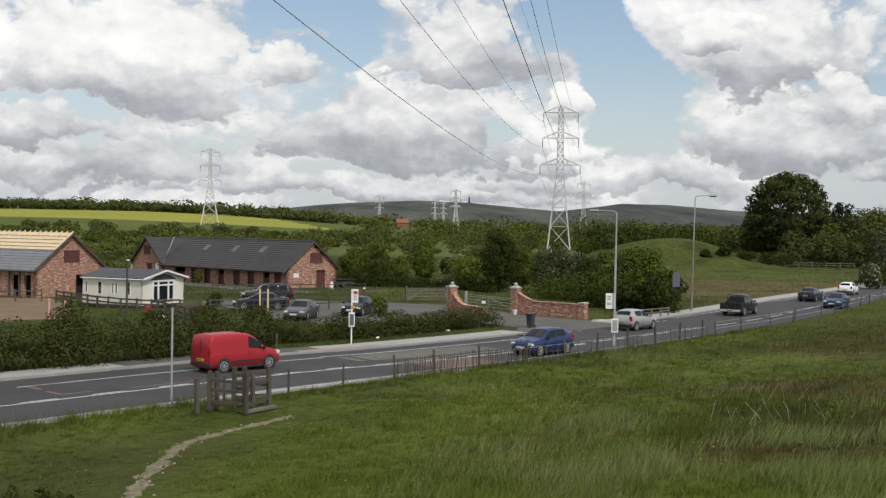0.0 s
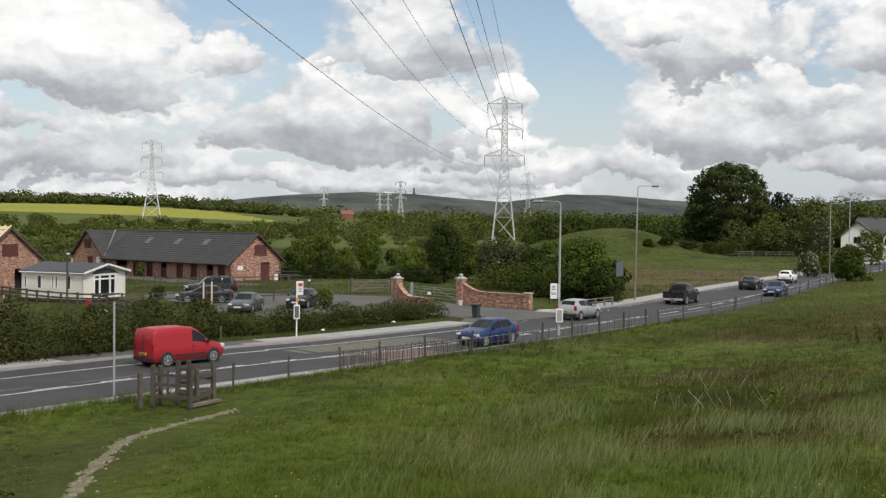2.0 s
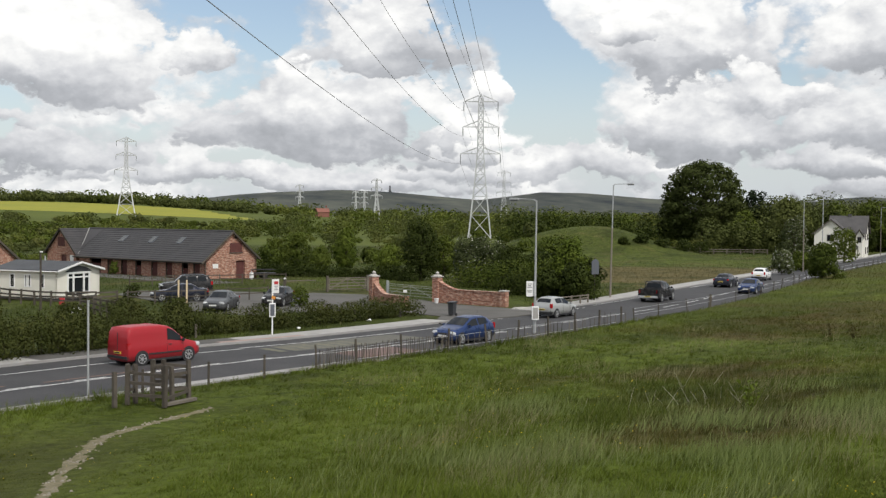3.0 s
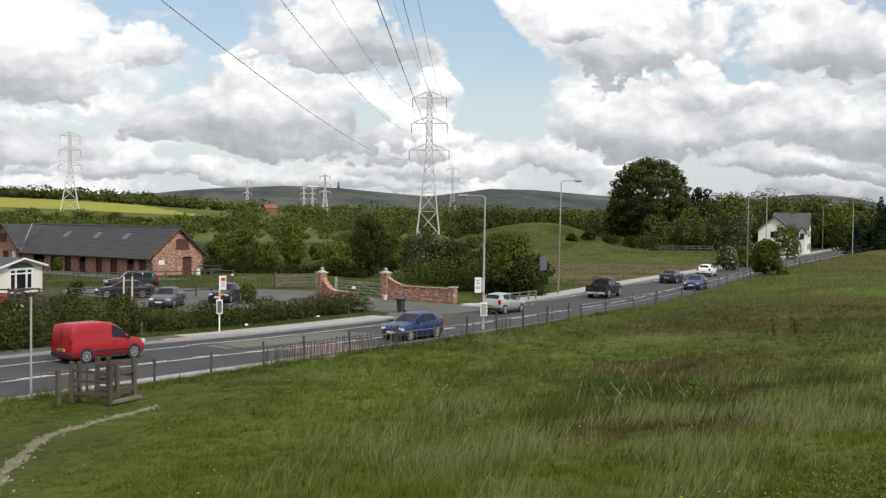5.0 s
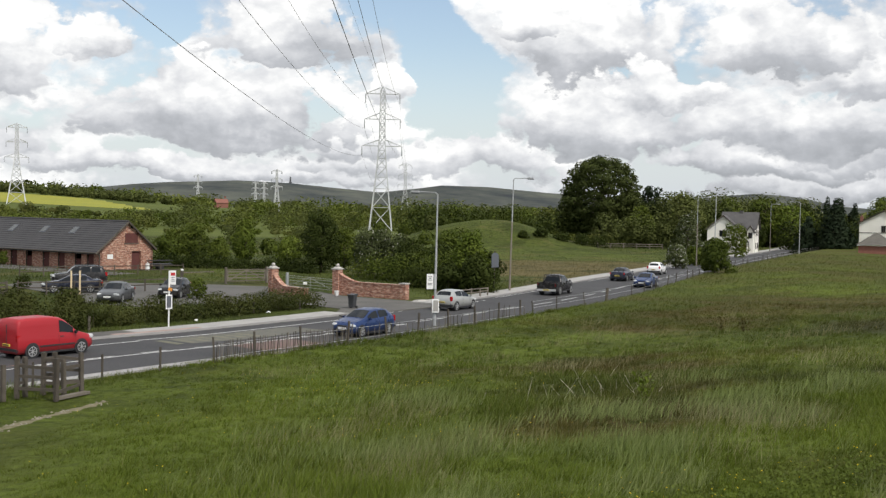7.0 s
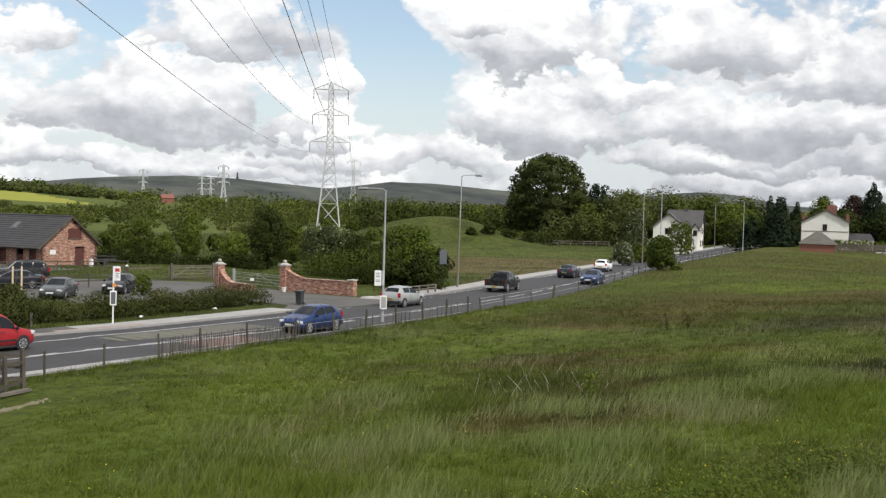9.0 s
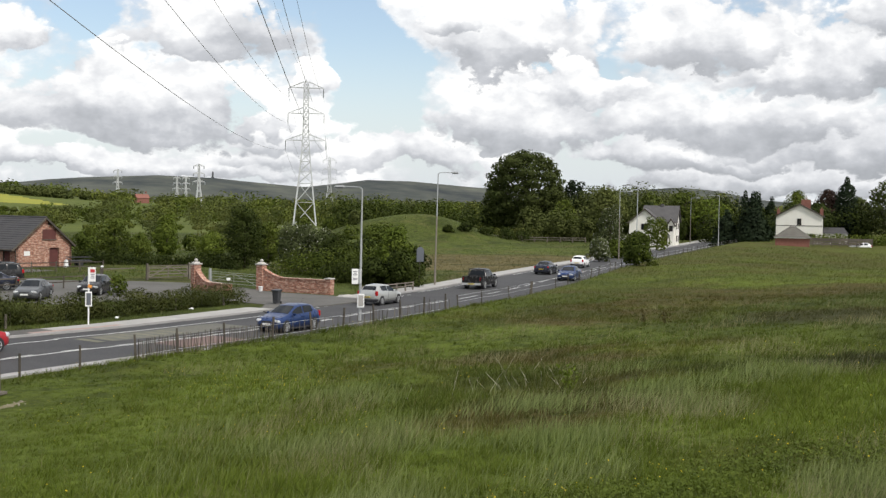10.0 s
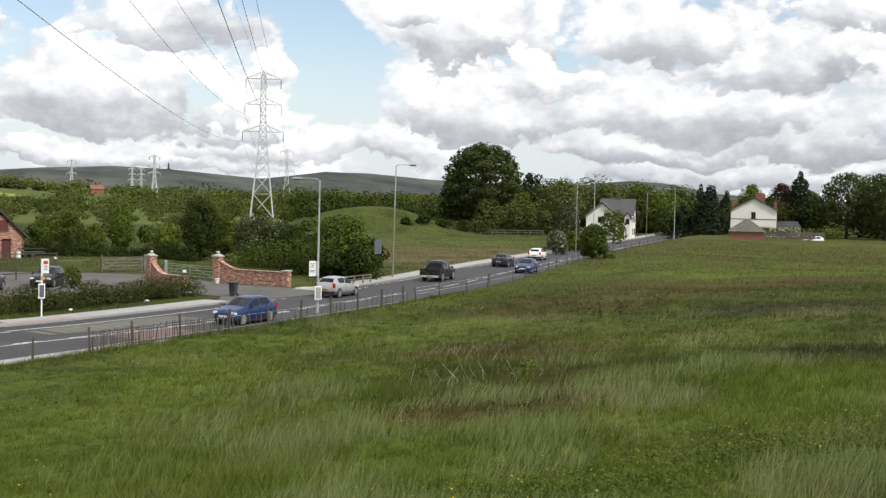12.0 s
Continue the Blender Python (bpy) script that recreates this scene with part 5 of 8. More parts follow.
    part("flue", Mesh().tube((3.4, -W / 2, R), (3.4, -W / 2, R + 0.45), 0.06), M_STEEL, ob)


def house_window(ob, x, y, z, w, h, axis="x"):
    """A framed window standing proud of a wall whose face lies across axis."""
    s = (w, 0.04, h) if axis == "x" else (0.04, w, h)
    win = part("window", Mesh().box((x, y, z), s), M_GLASS, ob)
    f = Mesh()
    for k in (-1, 0, 1):
        f.box((x + (k * w / 2 if axis == "x" else 0), y + (k * w / 2 if axis == "y" else 0), z), (0.09, 0.1, h + 0.09) if axis == "x" else (0.1, 0.09, h + 0.09))
    for k in (-1, 1):
        f.box((x, y, z + k * h / 2), (w + 0.09, 0.1, 0.09) if axis == "x" else (0.1, w + 0.09, 0.09))
    part("window_frame", f, M_OLDWOOD, win)
    return win


def gabled(ob, x0, x1, y0, y1, eave, ridge, along_x, wall, roof, over=0.35, boards=None):
    """A gabled box with thick roof slabs; along_x: the ridge runs along x."""
    m = Mesh().box(((x0 + x1) / 2, (y0 + y1) / 2, eave / 2), (x1 - x0, y1 - y0, eave))
    if along_x:
        ym = (y0 + y1) / 2
        m.prism([(x0, y0, eave), (x0, y1, eave), (x0, ym, ridge)], (x1 - x0, 0, 0))
    else:
        xm = (x0 + x1) / 2
        m.prism([(x0, y0, eave), (x1, y0, eave), (xm, y0, ridge)], (0, y1 - y0, 0))
    part("wall", m, wall, ob)
    half = (y1 - y0) / 2 if along_x else (x1 - x0) / 2
    drop = (ridge - eave) / half * over
    for s in (-1, 1):
        if along_x:
            ym = (y0 + y1) / 2
            e = ym + s * (half + over)
            ring = [(x0 - over, ym, ridge + 0.02), (x0 - over, e, eave - drop + 0.02), (x0 - over, e, eave - drop + 0.17), (x0 - over, ym, ridge + 0.19)]
            part("roof_slope", Mesh().prism(ring, (x1 - x0 + 2 * over, 0, 0)), roof, ob)
            ends = (x0 - over, x1 + over)
            if boards:
                for xx in ends:
                    part("bargeboard", Mesh().bar((xx, ym, ridge + 0.02), (xx, e, eave - drop + 0.04), 0.06, 0.22), boards, ob)
        else:
            xm = (x0 + x1) / 2
            e = xm + s * (half + over)
            ring = [(xm, y0 - over, ridge + 0.02), (e, y0 - over, eave - drop + 0.02), (e, y0 - over, eave - drop + 0.17), (xm, y0 - over, ridge + 0.19)]
            part("roof_slope", Mesh().prism(ring, (0, y1 - y0 + 2 * over, 0)), roof, ob)
            if boards:
                for yy in (y0 - over, y1 + over):
                    part("bargeboard", Mesh().bar((xm, yy, ridge + 0.02), (e, yy, eave - drop + 0.04), 0.06, 0.22), boards, ob)


def white_house():
    ob = thing("white_house", (97.0, 224.6, 0.0), -31, "white rendered house with grey slate roof and dark bargeboards", "house")
    gabled(ob, -2.4, 4.5, 1.5, 8.0, 5.3, 8.4, True, M_RENDER, M_HOUSEROOF, 0.4, M_OLDWOOD)
    gabled(ob, -4.9, 1.6, -1.5, 3.0, 5.0, 7.7, False, M_RENDER, M_HOUSEROOF, 0.4, M_OLDWOOD)
    gabled(ob, 3.0, 4.3, 0.2, 2.5, 4.6, 5.7, False, M_RENDER, M_HOUSEROOF, 0.25, M_OLDWOOD)
    part("chimney", Mesh().box((1.2, 4.7, 8.45), (0.7, 0.6, 0.9)), M_HOUSEROOF, ob)
    part("porch", Mesh().prism([(2.0, -0.9, 2.2), (3.6, -0.9, 2.2), (2.8, -0.9, 3.0)], (0, 1.1, 0)).box((2.1, -0.8, 1.1), (0.14, 0.14, 2.2)).box((3.5, -0.8, 1.1), (0.14, 0.14, 2.2)), M_HOUSEROOF, ob)
    part("door", Mesh().box((2.45, 1.46, 1.05), (0.85, 0.06, 2.1)), M_DOOR, ob)
    for x, y, z, w, h in ((-1.7, -1.52, 4.0, 1.3, 1.2), (-1.7, -1.52, 1.5, 1.8, 1.3), (3.65, 0.18, 3.7, 0.7, 1.1), (2.45, 1.47, 4.0, 0.6, 1.0)):
        house_window(ob, x, y, z, w, h)
    for y, z in ((3.2, 4.2), (6.2, 4.2), (3.2, 1.5), (6.2, 1.5)):
        house_window(ob, 4.52, y, z, 1.0, 1.2, "y")
    part("drainpipe", Mesh().tube((2.8, 1.42, 0), (2.8, 1.42, 5.1), 0.06), M_OLDWOOD, ob)


def gable_house():
    ob = thing("gable_house", (126.2, 216.0, 0.2), -32, "white rendered gable house with red brick chimneys", "house")
    gabled(ob, -4.7, 4.7, 0, 10, 6.6, 9.1, False, M_RENDER, M_TILE, 0.35, M_OLDWOOD)
    part("band_course", Mesh().box((0, -0.03, 4.6), (9.4, 0.06, 0.12)), M_OLDWOOD, ob)
    house_window(ob, 0.0, -0.02, 5.4, 0.8, 1.3)
    house_window(ob, 2.6, -0.02, 2.2, 1.2, 1.2)
    for x, y, z, w in ((1.2, 3.0, 9.2, 1.9), (4.4, 4.0, 7.2, 0.7), (-4.4, 3.0, 7.0, 0.6)):
        ch = part("chimney", Mesh().box((x, y, z), (w, 0.7, 1.9)), M_CHIMNEY, ob)
        part("chimney_pot", Mesh().tube((x, y, z + 0.95), (x, y, z + 1.3), 0.14, 0.11), M_CHIMNEY, ch)
    part("side_wing", Mesh().box((7.2, 4.0, 1.5), (5.0, 4.0, 3.0)), M_RENDER, ob, "low flat roofed white side wing")
    part("wing_roof", Mesh().prism([(4.7, 1.8, 3.0), (9.9, 1.8, 3.0), (9.0, 4.0, 4.3), (4.7, 4.0, 4.3)], (0, 2.4, 0)), M_TILE, ob)
    g = thing("brick_garage", (108.2, 187.4, 0.2), -30, "red brick garage with grey hipped roof", "garage")
    part("wall", Mesh().box((0, 2.6, 1.35), (6.0, 5.2, 2.7)), M_CHIMNEY, g)
    part("roof", Mesh().add([(-3.4, -0.4, 2.7), (3.4, -0.4, 2.7), (3.4, 5.6, 2.7), (-3.4, 5.6, 2.7), (-0.5, 2.4, 4.75), (0.5, 2.8, 4.75)], [(0, 1, 5, 4), (1, 2, 5), (2, 3, 4, 5), (3, 0, 4), (3, 2, 1, 0)]), M_GARAGEROOF, g)
    part("fascia", Mesh().box((0, 2.6, 2.62), (6.5, 5.7, 0.14)), M_UPVC, g)


def far_house(x, y, turn, z):
    ob = thing("farmhouse", (x, y, z), turn, "distant red brick farmhouse among trees", "house")
    gabled(ob, -4.2, 4.2, 0, 6, 3.6, 6.0, True, M_CHIMNEY, M_CHIMNEY, 0.4)
    part("chimney", Mesh().box((3, 3.5, 7.5), (0.9, 0.8, 1.4)), M_CHIMNEY, ob)


stable_block()
barn()
mobile_home()
white_house()
gable_house()
far_house(-28.6, 800, 20, float(ground_z(-28.6, 800)[0]) + 3.0)
# the monument on the moor
mon = thing("monument_tower", (94.0, 4195.0, float(ground_z(94, 4195)[0]) - 2), 0, "small stone tower on the moor skyline", "tower")
part("shaft", Mesh().box((0, 0, 13), (6.5, 6.5, 26), 0, None, 0.8), M_FELT, mon)
part("base", Mesh().box((0, 0, 4), (10, 10, 7)), M_FELT, mon)


# ---- power line ----
def pylon(x, y, z, h, turn, scale, label, fat=1.0, simple=False):
    """A lattice tower with six arms. scale: how far its legs are spread."""
    ob = thing("pylon", (x, y, z), turn, label, "pylon", "pylons on the power line")
    H = h

    def half(f):
        """Half width of the tower at a fraction of its height."""
        return np.interp(f, [0, 0.42, 0.62, 0.97], [0.078 * scale, 0.034 * (1 + scale) / 2, 0.020, 0.016]) * H

    levels = [0, 0.16, 0.29, 0.37, 0.44, 0.50, 0.555, 0.605, 0.65, 0.695, 0.74, 0.785, 0.83, 0.875, 0.92, 0.965]
    if simple:
        levels = levels[::2] + [0.965]
    r = 0.0035 * H * fat
    for sx in (-1, 1):
        for sy in (-1, 1):
            rings = []
            for a in levels:
                q = r * (0.75 - 0.3 * a)
                rings.append([(sx * half(a) + dx * q, sy * half(a) + dy * q, a * H) for dx, dy in ((-1, -1), (1, -1), (1, 1), (-1, 1))])
            part("leg", Mesh().loft(rings), M_PYLON, ob)
    brace = Mesh()
    for a, b in zip(levels, levels[1:]):
        wa, wb = half(a), half(b)
        for s in (-1, 1):
            for p, q in (((-wa, s * wa), (wb, s * wb)), ((wa, s * wa), (-wb, s * wb)), ((s * wa, -wa), (s * wb, wb)), ((s * wa, wa), (s * wb, -wb))):
                brace.bar((*p, a * H), (*q, b * H), r * 0.55, r * 0.55)
            brace.bar((-wb, s * wb, b * H), (wb, s * wb, b * H), r * 0.5, r * 0.5)
            brace.bar((s * wb, -wb, b * H), (s * wb, wb, b * H), r * 0.5, r * 0.5)
    part("bracing", brace, M_PYLON, ob)
    peak = Mesh()
    w = half(0.965)
    for sx in (-1, 1):
        for sy in (-1, 1):
            peak.bar((sx * w, sy * w, 0.965 * H), (0, 0, H), r * 0.8, r * 0.8)
    part("peak", peak, M_PYLON, ob)
    tips = []
    for f, reach in ((0.585, 0.138), (0.77, 0.123), (0.945, 0.118)):
        for s in (-1, 1):
            arm = Mesh()
            w, tip = half(f), Vector((s * reach * H, 0, f * H))
            for sy in (-1, 1):
                arm.bar((s * w, sy * w, f * H), tip, r * 0.75, r * 0.75)
                arm.bar((s * w, sy * w, (f + 0.042) * H), tip, r * 0.7, r * 0.7)
                for k in (0.33, 0.66):
                    lo = Vector((s * w, sy * w, f * H)).lerp(tip, k)
                    hi = Vector((s * w, sy * w, (f + 0.042) * H)).lerp(tip, k)
                    arm.bar(lo, hi, r * 0.4, r * 0.4)
            arm_ob = part("cross_arm", arm, M_PYLON, ob)
            ins = Mesh()
            for k in range(1 if simple else 9):
                a = tip - Vector((0, 0, 0.004 * H + k * 0.0068 * H))
                if simple:
                    ins.tube(a, a - Vector((0, 0, 0.06 * H)), r * 0.8, r * 0.8, 5)
                else:
                    ins.tube(a, a - Vector((0, 0, 0.0062 * H)), 0.0036 * H, 0.0022 * H, 8)
            part("insulator", ins, M_INSUL, arm_ob)
            tips.append(tip - Vector((0, 0, 0.066 * H)))
    return ob, tips + [Vector((0, 0, H))]


def power_line():
    p1, tips = pylon(39.8, 389.0, 0.6, 49.8, -7, 1.0, "tall grey lattice pylon carrying six cables", 1.55)
    m = pose(39.8, 389.0, 0.6, 0, 0, -7)
    to_near, to_far = Vector((-54.06, -401, -3.5)), Vector((88.5, 648, 4))
    names = ["power_cable"] * 6 + ["earth_wire"]
    for k, tip in enumerate(tips):
        a = m @ tip
        for vec, sag in ((to_near, (4.8, 5.6, 6.4, 5.4)[k // 2]), (to_far, 16)):
            pts = []
            for i in range(81):
                u = i / 80
                pts.append(a + vec * u - Vector((0, 0, 4 * sag * u * (1 - u))))
            across = vec.cross(Vector((0, 0, 1))).normalized()
            rise = across.cross(vec).normalized()
            thick = 0.032 if k < 6 else 0.02
            c = Mesh().loft([[p + (across * math.cos(t) + rise * math.sin(t)) * thick for t in np.arange(0, 6.2, math.pi / 3)] for p in pts])
            tagged(part(names[k], c, M_CABLE, smooth=True), "dark overhead cable sagging between lattice pylons", "cable", "overhead cables")
    for x, y, h, turn, lab in ((128.3, 1037, 50, -7, "grey lattice pylon further along the power line"), (-145.5, 704.0, 49, 12, "grey lattice pylon on the hillside"),
                               (-96.3, 1697, 0, 10, "far lattice pylon below the moor"), (18.1, 1700, 0, 10, "far lattice pylon below the moor"), (-13.0, 1700, 0, 10, "far lattice pylon below the moor"), (-0.3, 1760, 0, 10, "far lattice pylon below the moor")):
        base = float(ground_z(x, y)[0]) - 1
        h = h or {-96.3: 57.3, 18.1: 67.7, -13.0: 48.5}.get(x, 50.0) - base   # tops at known heights
        pylon(x, y, base, h, turn, 1.45 if x < -140 else 1.0, lab, 2.6 if y < 1000 else 1.9 if y < 1500 else 4.0, y > 1500)


power_line()

# ---- vehicles ----
def paint(name, c, rough=0.28, metal=0.0):
    m, g = clear(name)
    co = g.add("TexCoord").outputs["Object"]
    n = g.noise(co, 3.0, 4.0)
    dust = g.rng(g.add("SeparateXYZ", co).outputs[2], 0.15, 0.6, 0.28, 0.04)
    col = g.mix(g.math("MULTIPLY", dust, g.rng(n, 0.3, 0.7, 0.4, 1.2)), c, (0.14, 0.125, 0.105))
    finish(g, col, g.rng(n, 0.3, 0.7, rough, rough + 0.1), metal=metal, spec=0.28, Coat_Weight=0.2, Coat_Roughness=0.05)
    return m


P_RED, P_WHITE, P_SILVER = paint("red vehicle paint", (0.33, 0.012, 0.02), 0.38), paint("white vehicle paint", (0.78, 0.78, 0.78)), paint("silver metallic paint", (0.40, 0.41, 0.40), 0.3, 0.4)
P_BLACK, P_NAVY, P_BLUE = paint("black vehicle paint", (0.012, 0.012, 0.013), 0.22), paint("dark navy paint", (0.016, 0.02, 0.036), 0.22, 0.2), paint("mid blue metallic paint", (0.014, 0.038, 0.125), 0.25, 0.3)
P_GREY = paint("grey metallic paint", (0.085, 0.09, 0.095), 0.3, 0.3)
M_TYRE = plain("tyre rubber", (0.014, 0.014, 0.015), (0.03, 0.03, 0.03), 3.0, 0.85, 0.2)
M_TRIM = plain("black plastic trim", (0.016, 0.016, 0.018), (0.03, 0.03, 0.033), 3.0, 0.6, 0.2)
M_ALLOY = plain("silver alloy", (0.50, 0.51, 0.52), (0.62, 0.63, 0.63), 3.0, 0.35, 0.05, 0.6)
M_LAMP = glassy("clear headlamp", (0.42, 0.43, 0.44), 0.1)
M_TAIL = glassy("red tail lamp", (0.28, 0.012, 0.014), 0.15)
M_PLATEW = plain("pale number plate", (0.66, 0.66, 0.64), (0.72, 0.72, 0.70), 5.0, 0.5, 0.0)
M_PLATEY = plain("yellow number plate", (0.62, 0.48, 0.06), (0.66, 0.52, 0.08), 5.0, 0.5, 0.0)

# stations from nose to tail: x, underside, half width, waist height, top height, half width of the top
KINDS = {
    "hatch": dict(body=[(1.99, 0.40, 0.50, 0.52, 0.56, 0.44), (1.93, 0.26, 0.68, 0.60, 0.68, 0.58), (1.70, 0.20, 0.80, 0.70, 0.81, 0.70), (1.20, 0.19, 0.85, 0.83, 0.93, 0.74), (0.92, 0.19, 0.86, 0.88, 0.99, 0.73), (0.10, 0.19, 0.86, 0.92, 1.42, 0.60),
                        (-0.50, 0.19, 0.86, 0.95, 1.48, 0.60), (-1.20, 0.19, 0.86, 0.99, 1.44, 0.57), (-1.45, 0.20, 0.85, 1.00, 1.37, 0.56), (-1.78, 0.23, 0.83, 1.00, 1.08, 0.66), (-1.92, 0.30, 0.78, 0.88, 0.96, 0.66), (-1.98, 0.40, 0.68, 0.66, 0.74, 0.58)],
                  screens=[("windscreen", 0.86, 0.16), ("rear_window", -1.47, -1.76)], glass=[(0.62, -0.30), (-0.40, -1.22)], axles=(1.24, -1.27), r=0.31, lamp_z=0.66, tail_z=0.88),
    "saloon": dict(body=[(2.34, 0.40, 0.52, 0.52, 0.56, 0.46), (2.27, 0.26, 0.72, 0.60, 0.66, 0.62), (2.00, 0.20, 0.84, 0.70, 0.79, 0.74), (1.30, 0.18, 0.88, 0.82, 0.91, 0.76), (1.02, 0.18, 0.89, 0.86, 0.95, 0.75), (0.20, 0.18, 0.89, 0.90, 1.38, 0.59),
                         (-0.35, 0.18, 0.89, 0.92, 1.43, 0.59), (-0.95, 0.18, 0.89, 0.95, 1.39, 0.57), (-1.62, 0.19, 0.88, 0.97, 1.05, 0.70), (-2.05, 0.22, 0.86, 0.96, 1.02, 0.74), (-2.24, 0.28, 0.80, 0.88, 0.96, 0.70), (-2.33, 0.40, 0.68, 0.64, 0.72, 0.58)],
                   screens=[("windscreen", 0.96, 0.26), ("rear_window", -1.02, -1.58)], glass=[(0.72, -0.14), (-0.24, -1.08)], axles=(1.40, -1.36), r=0.32, lamp_z=0.66, tail_z=0.84),
    "suv": dict(body=[(2.30, 0.46, 0.60, 0.68, 0.74, 0.54), (2.22, 0.32, 0.78, 0.78, 0.88, 0.70), (1.95, 0.28, 0.90, 0.92, 1.02, 0.80), (1.25, 0.27, 0.93, 1.00, 1.08, 0.80), (1.02, 0.27, 0.93, 1.04, 1.12, 0.80), (0.40, 0.27, 0.93, 1.06, 1.68, 0.68),
                      (-0.40, 0.27, 0.93, 1.08, 1.74, 0.69), (-1.50, 0.27, 0.93, 1.10, 1.72, 0.68), (-1.95, 0.28, 0.92, 1.10, 1.60, 0.68), (-2.16, 0.32, 0.88, 1.06, 1.16, 0.74), (-2.26, 0.40, 0.82, 0.86, 0.94, 0.72), (-2.30, 0.48, 0.74, 0.68, 0.76, 0.64)],
                screens=[("windscreen", 0.98, 0.46), ("rear_window", -1.97, -2.13)], glass=[(0.74, 0.02), (-0.08, -0.86), (-0.96, -1.72)], axles=(1.40, -1.38), r=0.37, lamp_z=0.84, tail_z=1.0),
    "van": dict(body=[(2.14, 0.40, 0.54, 0.56, 0.60, 0.48), (2.08, 0.26, 0.70, 0.66, 0.74, 0.62), (1.85, 0.20, 0.80, 0.80, 0.90, 0.70), (1.40, 0.19, 0.84, 0.92, 1.02, 0.74), (1.18, 0.19, 0.85, 0.96, 1.08, 0.74), (0.52, 0.19, 0.85, 1.00, 1.64, 0.66),
                      (0.30, 0.19, 0.85, 1.02, 1.74, 0.70), (-0.20, 0.19, 0.85, 1.04, 1.82, 0.73), (-1.50, 0.19, 0.85, 1.05, 1.82, 0.73), (-1.98, 0.20, 0.85, 1.05, 1.78, 0.73), (-2.08, 0.24, 0.84, 1.04, 1.60, 0.74), (-2.12, 0.32, 0.80, 0.90, 1.10, 0.74)],
                screens=[("windscreen", 1.12, 0.58)], glass=[(0.92, 0.12)], axles=(1.34, -1.36), r=0.32, lamp_z=0.76, tail_z=0.95),
    "pickup": dict(body=[(2.58, 0.50, 0.62, 0.72, 0.80, 0.56), (2.50, 0.38, 0.80, 0.86, 0.96, 0.72), (2.20, 0.34, 0.90, 0.98, 1.07, 0.80), (1.50, 0.33, 0.92, 1.04, 1.12, 0.80), (1.25, 0.33, 0.92, 1.07, 1.16, 0.80), (0.58, 0.33, 0.92, 1.08, 1.68, 0.66),
                         (0.00, 0.33, 0.92, 1.10, 1.76, 0.67), (-0.62, 0.33, 0.92, 1.10, 1.74, 0.66), (-0.92, 0.33, 0.92, 1.10, 1.58, 0.67), (-1.04, 0.34, 0.92, 1.10, 1.16, 0.78), (-1.06, 0.36, 0.90, 1.06, 1.12, 0.78)],
                   screens=[("windscreen", 1.20, 0.64), ("rear_window", -0.93, -1.03)], glass=[(0.98, 0.26), (0.16, -0.56)], axles=(1.66, -1.55), r=0.40, lamp_z=0.88, tail_z=0.92),
}


